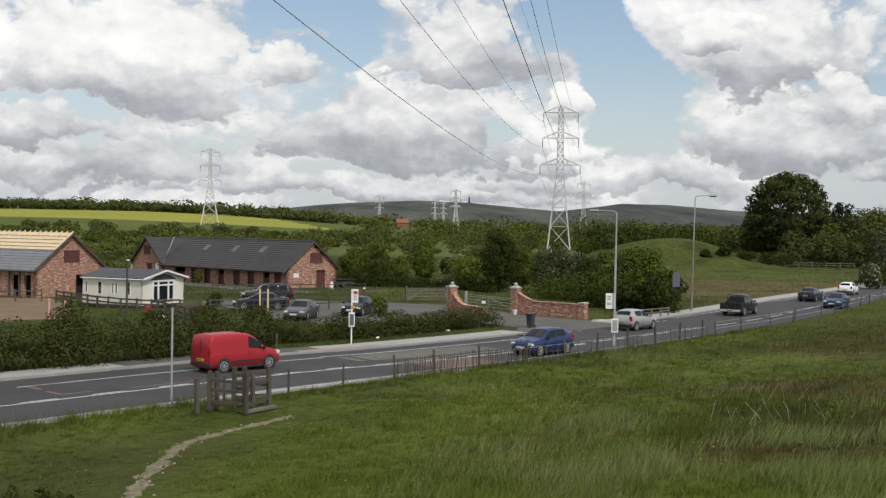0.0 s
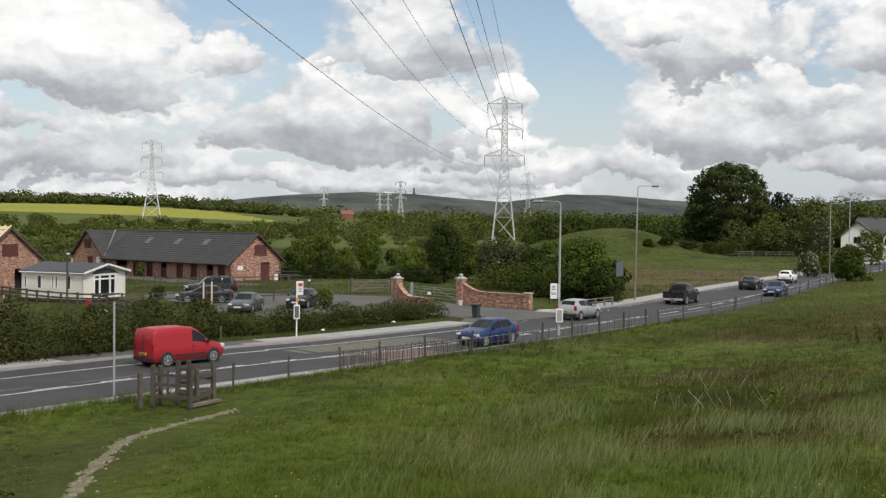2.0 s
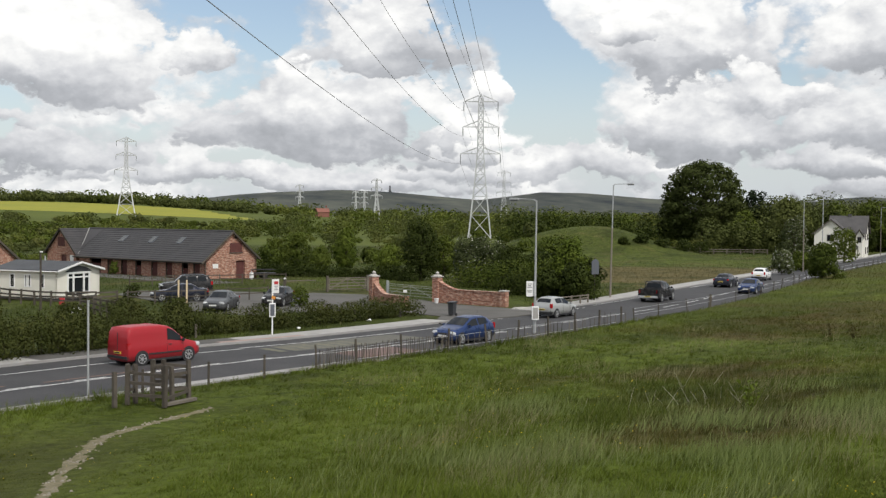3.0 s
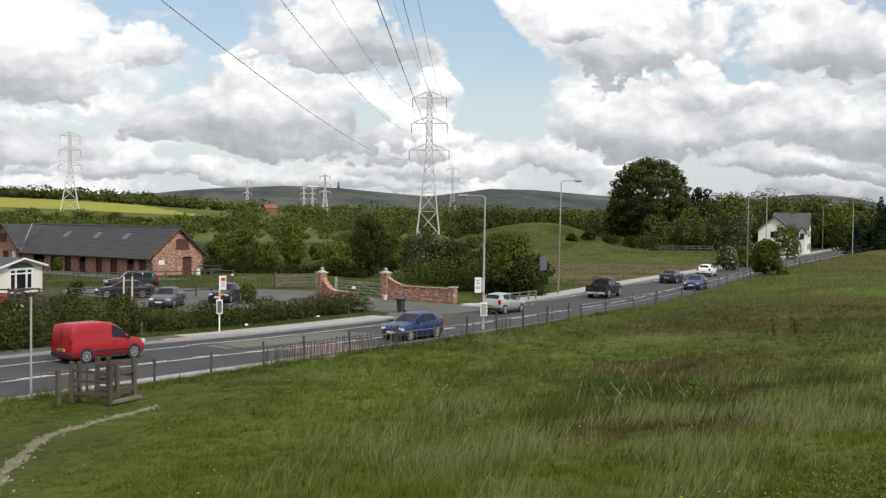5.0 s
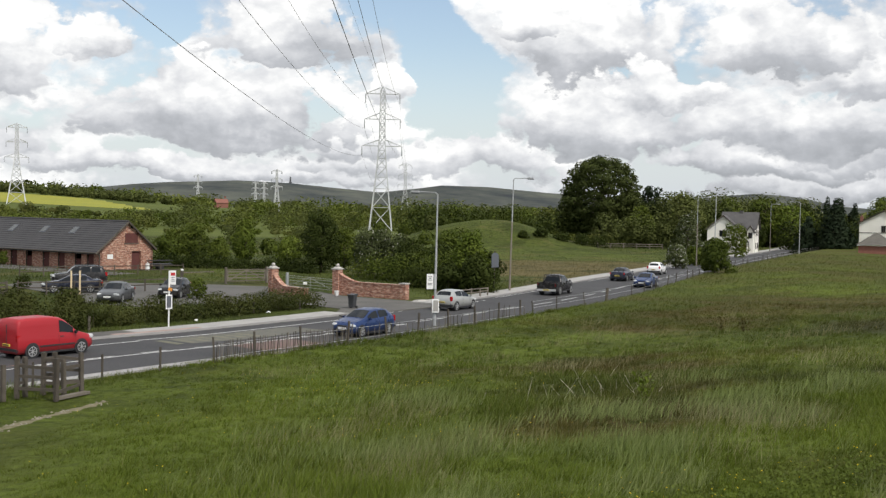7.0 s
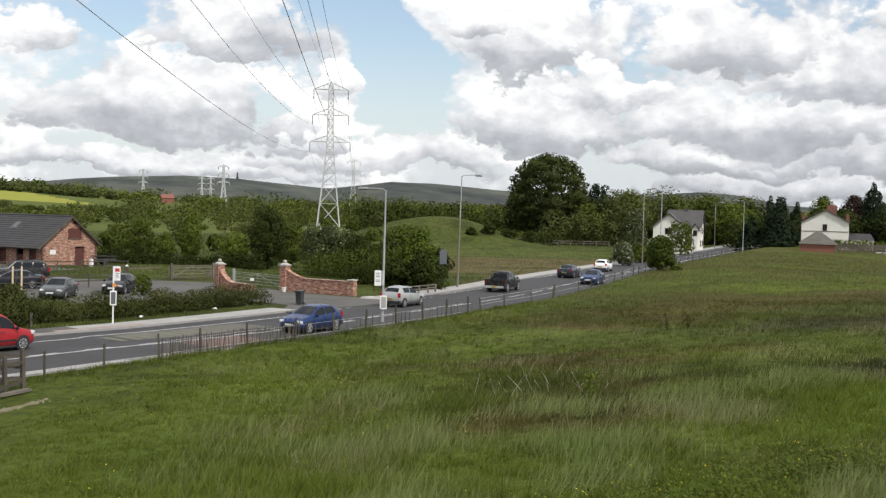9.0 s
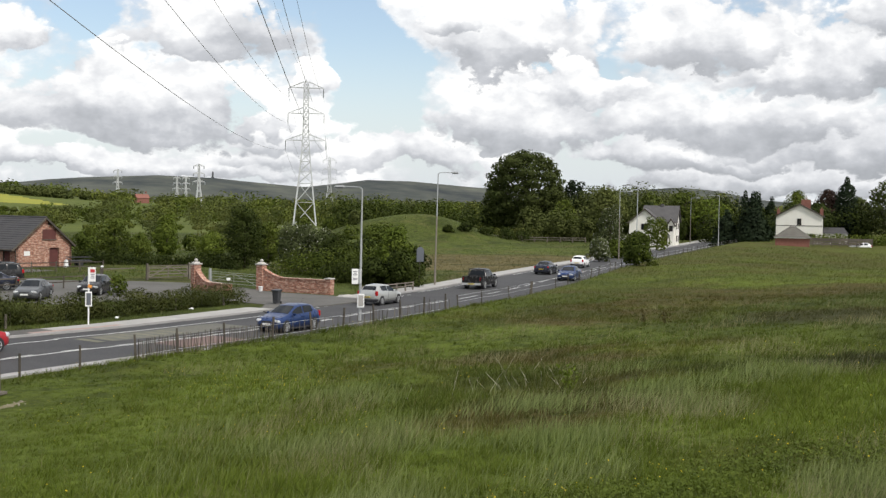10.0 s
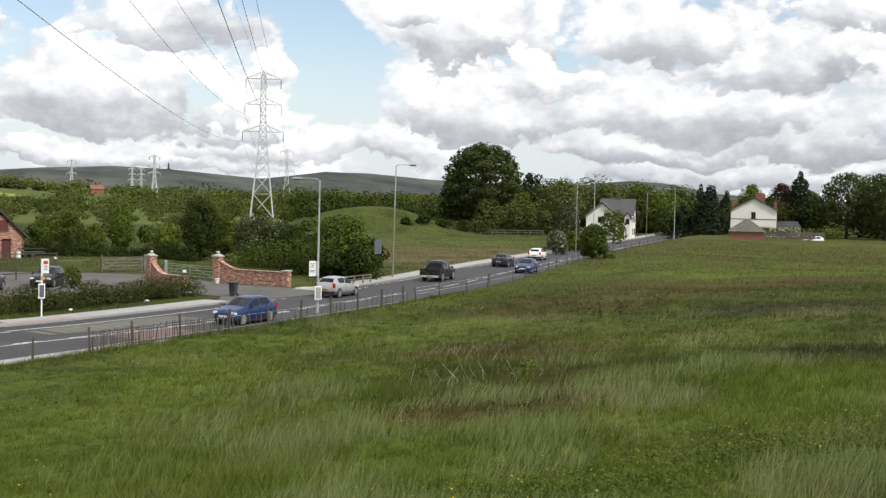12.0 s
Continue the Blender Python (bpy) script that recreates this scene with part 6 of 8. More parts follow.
def vehicle(name, kind, at, heading, body_paint, label, category, group):
    k = KINDS[kind]
    ob = thing(name, (at[0], at[1], at[2]), heading, label, category, group)
    st = np.array(k["body"])[::-1]
    halfw = float(st[:, 2].max())

    def shape(x):
        return [float(np.interp(x, st[:, 0], st[:, j])) for j in range(1, 6)]

    def profile(x):
        """Half the outline at x, from the underside to the middle of the top."""
        lo, w, waist, top, wt = shape(x)
        up = max(top - waist, 0.02)
        return [(0.0, lo), (w * 0.78, lo), (w * 0.95, lo + 0.07), (w, lo + (waist - lo) * 0.45), (w * 0.985, lo + (waist - lo) * 0.8), (w * 0.945, waist), (w * 0.925 + (wt - w * 0.925) * 0.5, waist + up * 0.5),
                (wt + (w * 0.925 - wt) * 0.10, waist + up * 0.86), (wt * 0.93, waist + up * 0.96), (wt * 0.62, top + 0.012), (0.0, top + 0.022)]

    xs = sorted({round(float(x), 3) for a, b in zip(st[:-1, 0], st[1:, 0]) for x in np.linspace(a, b, 4 if b - a > 0.3 else 2)}, reverse=True)
    rings = []
    for x in xs:
        p = profile(x)
        rings.append([(x, y, z) for y, z in p] + [(x, -y, z) for y, z in p[-2:0:-1]])
    part("body", Mesh().loft(rings), body_paint, ob, smooth=True)
    if kind == "pickup":
        bed = Mesh().box((-1.85, 0, 0.60), (1.56, 1.66, 0.46))
        for s in (-1, 1):
            bed.box((-1.85, s * 0.865, 0.75), (1.56, 0.11, 0.76))
        bed.box((-2.60, 0, 0.78), (0.08, 1.72, 0.70))
        part("load_bed", bed, body_paint, ob, bevel=0.03)
        part("rear_bumper", Mesh().box((-2.70, 0, 0.48), (0.16, 1.70, 0.18)), M_ALLOY, ob, "bright steel rear bumper", bevel=0.02)
        part("roll_bar", Mesh().line([(-1.20, -0.78, 1.12), (-1.24, -0.66, 1.74), (-1.24, 0.66, 1.74), (-1.20, 0.78, 1.12)], 0.04), M_TRIM, ob)

    def side(x, f, s):
        """A place on the flank between waist and roof, a little proud."""
        lo, w, waist, top, wt = shape(x)
        return (x, s * (w * 0.925 + (wt - w * 0.925) * f + 0.014), waist + max(top - waist, 0.02) * f)

    for s in (-1, 1):
        for a, b in k["glass"]:
            cols = np.linspace(a, b, 6)
            rows = [[side(x, f, s) for x in cols] for f in (0.10, 0.48, 0.84)]
            part("side_window", Mesh().add(sum(rows, []), [(r * 6 + i, r * 6 + i + 1, r * 6 + 7 + i, r * 6 + 6 + i) for r in range(2) for i in range(5)]), M_GLASS, ob, smooth=True)
        for x in {k["glass"][0][0] + 0.10, k["glass"][0][1] - 0.04, k["glass"][-1][1] + 0.12} if kind in ("saloon", "suv", "pickup") else {k["glass"][0][0] + 0.10, k["glass"][0][1] - 0.04}:
            lo, w, waist, top, wt = shape(x)
            part("door_seam", Mesh().line([(x, s * (w * 0.955 + 0.004), waist - 0.02), (x, s * (w * 0.985 + 0.004), lo + (waist - lo) * 0.8), (x, s * (w + 0.004), lo + (waist - lo) * 0.45), (x, s * (w * 0.96 + 0.004), lo + 0.09)], 0.006, 4), M_TRIM, ob)
        hx = k["glass"][0][1] + 0.12
        lo, w, waist, top, wt = shape(hx)
        part("door_handle", Mesh().box((hx, s * (w + 0.006), waist - 0.12), (0.18, 0.03, 0.035)), M_TRIM if kind in ("van", "suv") else body_paint, ob)
        mx = k["glass"][0][0] + 0.04
        lo, w, waist, top, wt = shape(mx)
        part("wing_mirror", Mesh().box((mx, s * (w * 0.95 + 0.11), waist + 0.09), (0.12, 0.22, 0.15)), M_TRIM if kind == "van" else body_paint, ob, bevel=0.04)
        lo, w, waist, top, wt = shape(0.0)
        part("sill", Mesh().box((0, s * (w * 0.96), lo + 0.03), (abs(k["axles"][0] - k["axles"][1]) - 0.75, 0.05, 0.10)), M_TRIM, ob, bevel=0.015)
        if kind == "van":
            part("rubbing_strip", Mesh().box((0.0, s * (halfw + 0.004), 0.52), (1.9, 0.02, 0.07)), M_TRIM, ob)
    for title, a, b in k["screens"]:
        cols = np.linspace(a, b, 6)
        rows = []
        for x in cols:
            lo, w, waist, top, wt = shape(x)
            rows.append([(x + (0.012 if a > 0 else -0.012), wt * f, top + 0.026 - 0.03 * f * f) for f in (-0.86, -0.45, 0, 0.45, 0.86)])
        part(title, Mesh().add(sum(rows, []), [(r * 5 + i, r * 5 + i + 1, r * 5 + 6 + i, r * 5 + 5 + i) for r in range(5) for i in range(4)]), M_GLASS, ob, smooth=True)
    if kind == "van":
        part("rear_door_seam", Mesh().box((-2.125, 0, 0.95), (0.03, 0.015, 1.2)), M_TRIM, ob)
    fx, bx = st[-1, 0], st[0, 0]
    tail_x = -2.64 if kind == "pickup" else bx
    for s in (-1, 1):
        part("headlamp", Mesh().box((fx - 0.17, s * halfw * 0.70, k["lamp_z"]), (0.34, 0.30, 0.15), s * -24, (0, -14, 0)), M_LAMP, ob, bevel=0.04)
        part("tail_lamp", Mesh().box((tail_x + 0.10, s * halfw * 0.84, k["tail_z"]), (0.20, 0.18, 0.34 if kind != "saloon" else 0.18)), M_TAIL, ob, bevel=0.03)
    part("grille", Mesh().box((fx - 0.05, 0, k["lamp_z"] - 0.05), (0.12, 0.66, 0.10)).box((fx - 0.05, 0, k["lamp_z"] - 0.26), (0.14, 1.0, 0.13)), M_TRIM, ob, bevel=0.015)
    part("front_plate", Mesh().box((fx + 0.02, 0, k["lamp_z"] - 0.16), (0.03, 0.52, 0.11)), M_PLATEW, ob)
    px, pz = (-2.79, 0.5) if kind == "pickup" else (bx - 0.015, 0.62)
    plate = part("rear_plate", Mesh().box((px, 0, pz), (0.04, 0.52, 0.11)), M_PLATEY, ob)
    part("plate_bar", Mesh().box((px - 0.022, 0, pz), (0.008, 0.42, 0.05)), M_TRIM, plate)
    if kind != "pickup":
        part("rear_bumper", Mesh().box((bx + 0.10, 0, 0.41), (0.30, halfw * 1.9, 0.24)), M_TRIM if kind in ("van", "hatch") else body_paint, ob, bevel=0.06)
    for x in k["axles"]:
        for s in (-1, 1):
            w = shape(x)[1]
            y, r = s * (w - 0.11), k["r"]
            part("wheel_arch", Mesh().tube((x, y - s * 0.14, r + 0.02), (x, s * (w + 0.006), r + 0.02), r + 0.055, r + 0.055, 28), M_TRIM, ob)
            spin = np.linspace(0, 2 * math.pi, 28, endpoint=False)
            tyre = Mesh().loft([[(x + math.cos(a) * q, y + s * o, r + math.sin(a) * q) for a in spin] for o, q in ((-0.08, r * 0.94), (-0.06, r), (0.10, r), (0.125, r * 0.93), (0.128, r * 0.70))])
            wheel = part("wheel", tyre, M_TYRE, ob)
            rim = Mesh().tube((x, y + s * 0.07, r), (x, y + s * 0.118, r), r * 0.2, r * 0.17, 10)
            for j in range(7):
                a = j * 2 * math.pi / 7
                rim.bar((x, y + s * 0.115, r), (x + math.cos(a) * r * 0.66, y + s * 0.118, r + math.sin(a) * r * 0.66), r * 0.17, 0.03)
            rim.loft([[(x + math.cos(a) * q, y + s * o, r + math.sin(a) * q) for a in spin] for o, q in ((0.130, r * 0.72), (0.130, r * 0.62), (0.09, r * 0.62))], False)
            part("rim", rim, M_ALLOY, wheel)
    if kind == "suv":
        for s in (-1, 1):
            part("roof_rail", Mesh().tube((0.3, s * 0.60, 1.77), (-1.6, s * 0.60, 1.79), 0.025, n=6), M_TRIM, ob)
    ax = -0.2 if kind == "van" else k["glass"][-1][1] + 0.1
    top = shape(ax)[3]
    part("aerial", Mesh().tube((ax, 0, top), (ax - 0.25, 0, top + 0.32), 0.008, n=4), M_TRIM, ob)
    return ob


def on_road(name, kind, x, y, s, away, body_paint, label, category="car"):
    r = near(x, y)[0]
    k = int(np.argmin(np.abs(RUN - r)))
    a = math.degrees(math.atan2(WAY[k, 1], WAY[k, 0]))
    return vehicle(name, kind, road_point(r, s, 0.005), a if away else a + 180, body_paint, label, category, "vehicles on the road")


on_road("panel_van", "van", -8.1, 53.4, 2.6, True, P_RED, "bright red small panel van driving on the road", "van")
on_road("hatchback", "hatch", 12.9, 82.5, 2.9, True, P_SILVER, "silver hatchback driving past the brick gateway")
on_road("pickup_truck", "pickup", 25.6, 98.4, 2.9, True, P_BLACK, "black double cab pickup truck on the road", "truck")
on_road("saloon_car", "saloon", 39.4, 120.2, 2.9, True, P_NAVY, "dark navy saloon car on the road")
on_road("hatchback", "hatch", 49.9, 133.6, 2.9, True, P_WHITE, "clean white hatchback on the road")
on_road("hatchback", "hatch", 5.4, 64.6, -1.9, False, P_BLUE, "mid blue hatchback coming along the near lane")
on_road("saloon_car", "saloon", 37.5, 110.0, -1.9, False, P_BLUE, "blue saloon car coming along the near lane")
on_road("hatchback", "hatch", 127.0, 261.0, 2.9, True, P_SILVER, "silver hatchback far along the road")
on_road("saloon_car", "suv", 176.0, 346.0, 2.9, True, P_BLACK, "dark car far along the road")
PARKED = "cars in the car park"
vehicle("saloon_car", "saloon", (-10.6, 85.2, 0.08), -98, P_GREY, "grey metallic saloon parked on the tarmac", "car", PARKED)
vehicle("hatchback", "hatch", (-6.75, 90.0, 0.08), -103, P_BLACK, "black car parked beside a bush", "car", PARKED)
vehicle("estate_car", "saloon", (-15.1, 94.2, 0.08), 189, P_NAVY, "dark grey car parked behind a timber fence", "car", PARKED)
vehicle("off_roader", "suv", (-15.9, 102.5, 0.08), 195, P_BLACK, "black off roader parked on the tarmac", "car", PARKED)
vehicle("hatchback", "hatch", (128.5, 197.0, 0.35), 160, P_WHITE, "white car parked behind a garden fence", "car", PARKED)

# ---- road markings, line by line ----
def rr(x, y):
    return near(x, y)[0]


ra, rb = rr(-22, 36), rr(8.8, 70.6)
# double centre line on the bend, one side broken; then single dashes
marking(ra, rb, -0.38, 0.11)
for r in np.arange(ra, rb, 3.2):
    marking(r, r + 1.6, -0.14, 0.11)
for r in np.arange(rb + 1.5, R_END - 12, 6.0):
    marking(r, r + 4.0, 0.0, 0.13)
marking(rr(-18.2, 48.0), rr(-10.4, 57.5), 3.8, 0.11)
marking(rr(-10.4, 57.5), rr(-7.0, 61.5), 3.95, 0.11)
marking(rr(-7.0, 61.5), rr(7, 75.0), 4.3, 0.11)
for r in np.arange(rr(8.5, 77), rr(18, 90), 1.2):
    marking(r, r + 0.6, 4.9, 0.11)
for r in np.arange(rr(20, 92), R_END - 20, 30.0):
    marking(r, r + 20.0, 5.55, 0.09)
strip("road_patch", rr(-5.5, 62.0), rr(1.5, 68.5), 1.2, 3.9, 0.006, M_PATCH, label="worn sandy resurfaced patch of the road", category="road patch", wobble=0.5)
strip("road_patch", rr(-1.5, 58.6), rr(1.4, 61.8), -3.2, -0.6, 0.006, M_REDPATCH, label="faded red surfacing patch on the road", category="road patch", wobble=0.5)
# worn orange corner of the bus bay, and what is left of its painted letters
for r0, r1, c, w in ((96.9, 98.3, 3.75, 0.10), (96.7, 96.85, 3.1, 1.1), (96.55, 96.7, 1.35, 1.1), (96.6, 98.0, 0.72, 0.10), (99.6, 104.0, 0.45, 0.09)):
    marking(r0, r1, c, w, M_ORANGELINE, "bus bay markings", "worn orange painted corner of a bus bay")
for k in range(7):
    marking(113.6 + k * 0.95, 114.1 + k * 0.95, 2.5, 2.0 - 0.25 * (k % 3), M_YELLOWLINE, "bus bay markings", "worn yellow bars of road lettering", 0.009)
strip("tactile_paving", rr(-7.4, 62.0), rr(-3.4, 66.4), FAR_KERB + 0.2, FAR_KERB + 0.75, 0.128, M_PINKPAVE, label="pinkish tactile paving at the bus stop", category="paving")


# ---- fences, gates and walls ----
def fence(name, pts, h, rails, gap, label, mat=None, post=0.11, rail=0.09, wire=False):
    mat = mat or M_OLDWOOD
    ob = thing(name, (*pts[0], 0.0), 0, label, "fence")
    at, xy, _, _ = curve_through(pts, gap)
    z = ground_z(xy[:, 0], xy[:, 1])
    xy = xy - np.array(pts[0])
    for (x, y), g in zip(xy, z):
        part("post", Mesh().box((x, y, g + h * 0.5), (post, post, h + random.uniform(-0.08, 0.1)), random.uniform(0, 30), (random.uniform(-3, 3), random.uniform(-3, 3), 0)), mat, ob)
    for f in rails:
        for (a, b, p, q) in zip(xy, xy[1:], z, z[1:]):
            if wire:
                part("wire", Mesh().tube((*a, p + h * f), (*b, q + h * f), 0.006, n=4), M_STEEL, ob)
            else:
                part("rail", Mesh().bar((*a, p + h * f + random.uniform(-0.03, 0.03)), (*b, q + h * f + random.uniform(-0.03, 0.03)), 0.045, rail), mat, ob)
    return ob


fence("caravan_fence", [(-33.5, 98.0), (-28.4, 92.0), (-24.2, 88.6), (-20.6, 88.6), (-18.2, 90.2)], 1.15, (0.35, 0.62, 0.92), 1.7, "dark timber post and rail fence round the caravan", None, 0.15, 0.13)
fence("pen_fence", [(-22.0, 85.5), (-19.6, 81.8), (-17.2, 77.6), (-15.4, 74.6)], 1.3, (0.35, 0.62, 0.92), 1.5, "dark broken timber rails behind the hedge", None, 0.15, 0.12)
fence("yard_fence", [(-18.6, 90.8), (-14.0, 92.6), (-9.6, 96.0), (-7.0, 99.0)], 1.1, (0.5, 0.88), 2.1, "dark timber post and rail fence beside the car park")
fence("yard_fence", [(-23.0, 113.0), (-18.0, 116.5), (-12.5, 119.0), (-8.0, 121.0)], 1.1, (0.5, 0.88), 2.4, "weathered timber fence in front of the stables")
fence("barn_fence", [(-44.0, 98.0), (-38.5, 99.0), (-34.0, 101.0)], 1.1, (0.45, 0.85), 2.2, "dark timber fence in front of the barn")
fence("verge_fence", [(13.6, 88.2), (17.0, 91.6), (19.6, 95.2)], 0.8, (0.6, 0.92), 1.6, "low weathered timber fence beside the footway", M_WOOD)
fence("pasture_fence", [(60.0, 236.0), (75.0, 238.0), (88.0, 238.5)], 1.2, (0.5, 0.9), 3.0, "old timber fence across the pasture", M_WOOD, 0.16, 0.12)
for px in (-14.75, -14.1):
    ob = thing("timber_post", (px, 91.4, 0.05), 8, "tall bare pale timber post by the car park", "post", "timber posts")
    part("shaft", Mesh().box((0, 0, 0.95), (0.13, 0.10, 1.9)), M_BATTEN, ob, bevel=0.01)
ob = thing("rail_frame", (-6.6, 95.2, 0.05), 0, "grey timber frame with a white cap by the car park", "post")
part("post", Mesh().box((0, 0, 0.9), (0.22, 0.22, 1.8)), M_OLDWOOD, ob)
part("cap", Mesh().box((0.02, 0, 1.85), (0.22, 0.22, 0.18)), M_WHITE, ob, bevel=0.05)
part("rail", Mesh().bar((0, 0, 1.65), (2.6, 0.3, 1.72), 0.06, 0.08), M_WOOD, ob)


def paling():
    """Chestnut paling between the road and the meadow, dense at first and broken further on."""
    ob = thing("paling_fence", (0, 0, 0), 0, "old chestnut paling fence between road and meadow", "fence")
    r0, s = rr(-2.2, 51.0), NEAR_EDGE - 1.55
    r1, r2 = r0 + 9.0, r0 + 27.0
    r = r0
    n = 0
    while r < r2 and n < 290:
        x, y, _ = road_point(r, s + random.uniform(-0.04, 0.04))
        g = float(ground_z(x, y)[0])
        h = random.uniform(0.82, 1.0) * (1.0 if r < r1 else random.uniform(0.75, 1.05))
        part("pale", Mesh().box((x, y, g + h / 2), (0.045, 0.028, h), random.uniform(0, 180), (random.uniform(-5, 5), random.uniform(-5, 5), 0), 0.7), M_OLDWOOD if random.random() < 0.6 else M_WOOD, ob)
        n += 1
        r += random.uniform(0.10, 0.17) if r < r1 else random.uniform(0.18, 0.75)
    for f in (0.25, 0.8):
        pts = [road_point(q, s) for q in np.arange(r0, r2, 1.5)]
        zs = ground_z([p[0] for p in pts], [p[1] for p in pts])
        part("wire", Mesh().line([(p[0], p[1], float(g) + f) for p, g in zip(pts, zs)], 0.008, 4), M_STEEL, ob)
    for q in np.arange(r0, r2, 2.9):
        x, y, _ = road_point(q, s - 0.05)
        g = float(ground_z(x, y)[0])
        part("post", Mesh().box((x, y, g + 0.62), (0.085, 0.085, 1.15), random.uniform(0, 60), (random.uniform(-4, 4), random.uniform(-4, 4), 0)), M_OLDWOOD, ob)
    far = thing("wire_fence", (0, 0, 0), 0, "leaning timber posts with wire along the meadow", "fence")
    pts = []
    for i, q in enumerate(np.cumsum([r2 + 1] + [3.6, 5.2, 4.4, 6.1, 3.9] * 8)):
        x, y, _ = road_point(q, s + random.uniform(-0.1, 0.1))
        g = float(ground_z(x, y)[0])
        w = 0.17 if i == 3 else 0.06
        part("post", Mesh().box((x, y, g + 0.55), (w, w, random.uniform(0.85, 1.1)), random.uniform(0, 60), (random.uniform(-6, 6), random.uniform(-6, 6), 0)), M_OLDWOOD, far)
        pts.append((x, y, g + 0.95))
    for dz in (0.0, -0.4):
        part("wire", Mesh().line([(x, y, z + dz) for x, y, z in pts], 0.008, 4), M_STEEL, far)
    near_ = thing("wire_fence", (0, 0, 0), 0, "short weathered stakes along the meadow edge", "fence")
    for q in (r0 - 3.2, r0 - 6.4, r0 - 9.8, r0 - 20.5, r0 - 25):
        x, y, _ = road_point(q, s)
        g = float(ground_z(x, y)[0])
        part("post", Mesh().box((x, y, g + 0.5), (0.08, 0.08, 1.1), 20), M_OLDWOOD, near_)


paling()


def stile():
    """The timber kissing gate where the path meets the road."""
    ob = thing("kissing_gate", (-7.6, 41.2, 0.15), 38, "weathered timber kissing gate at the end of the path", "gate")
    tall = 1.12
    posts = [(-1.15, 0.55, 1.15), (-0.55, 0.75, 1.35), (-0.15, 0.95, 1.3), (0.25, -0.55, 1.35), (0.55, 0.95, 1.4), (1.1, 1.15, 1.35), (1.75, 0.45, 1.35), (0.95, 0.25, 1.2)]
    for x, y, h in posts:
        part("post", Mesh().box((x, y, h * tall / 2), (0.15, 0.15, h * tall), random.uniform(0, 40), (random.uniform(-2, 2), random.uniform(-2, 2), 0)), M_OLDWOOD, ob, bevel=0.015)
    for a, b, zs in ((1, 3, (0.4, 0.8, 1.2)), (3, 6, (0.35,)), (4, 5, (0.7, 1.3)), (5, 6, (0.45, 0.9, 1.3)), (1, 2, (0.6, 1.2)), (4, 7, (0.5, 0.95, 1.3)), (7, 6, (0.5, 1.0))):
        for z in zs:
            p, q = posts[a], posts[b]
            part("rail", Mesh().bar((p[0], p[1], z + random.uniform(-0.05, 0.05)), (q[0], q[1], z + random.uniform(-0.05, 0.05)), 0.05, 0.11), M_OLDWOOD, ob)
    part("step", Mesh().box((1.1, -0.1, 0.08), (1.6, 0.25, 0.1), 20), M_WOOD, ob)


stile()


def field_gate(name, a, b, h, mat, label, thick=0.07):
    """A five barred gate between two posts."""
    a, b = Vector((*a, 0)), Vector((*b, 0))
    ob = thing(name, (a.x, a.y, 0.05), math.degrees(math.atan2(b.y - a.y, b.x - a.x)), label, "gate")
    w = (b - a).length
    for x in (-0.12, w + 0.12):
        part("post", Mesh().box((x, 0, (h + 0.25) / 2), (0.2, 0.2, h + 0.25)), mat, ob, bevel=0.02)
    for z in (0.2, 0.42, 0.64, 0.86, 1.0):
        part("bar", Mesh().box((w / 2, 0, h * z), (w, thick * 0.7, thick)), mat, ob)
    for x in (0.08, w - 0.08, w / 2):
        part("upright", Mesh().box((x, 0.03, h * 0.6), (thick, thick * 0.6, h * 0.86)), mat, ob)
    part("brace", Mesh().bar((0.1, -0.04, h * 0.22), (w / 2, -0.04, h * 0.98), thick * 0.6, thick), mat, ob)
    part("brace", Mesh().bar((w - 0.1, -0.04, h * 0.22), (w / 2, -0.04, h * 0.98), thick * 0.6, thick), mat, ob)
    return ob


field_gate("timber_gate", (-3.3, 106.5), (0.25, 108.6), 1.3, M_WOOD, "weathered timber five barred field gate", 0.1)
field_gate("steel_gate", (2.2, 101.5), (5.9, 96.0), 1.15, M_POLE, "thin galvanised steel gate standing open", 0.035)


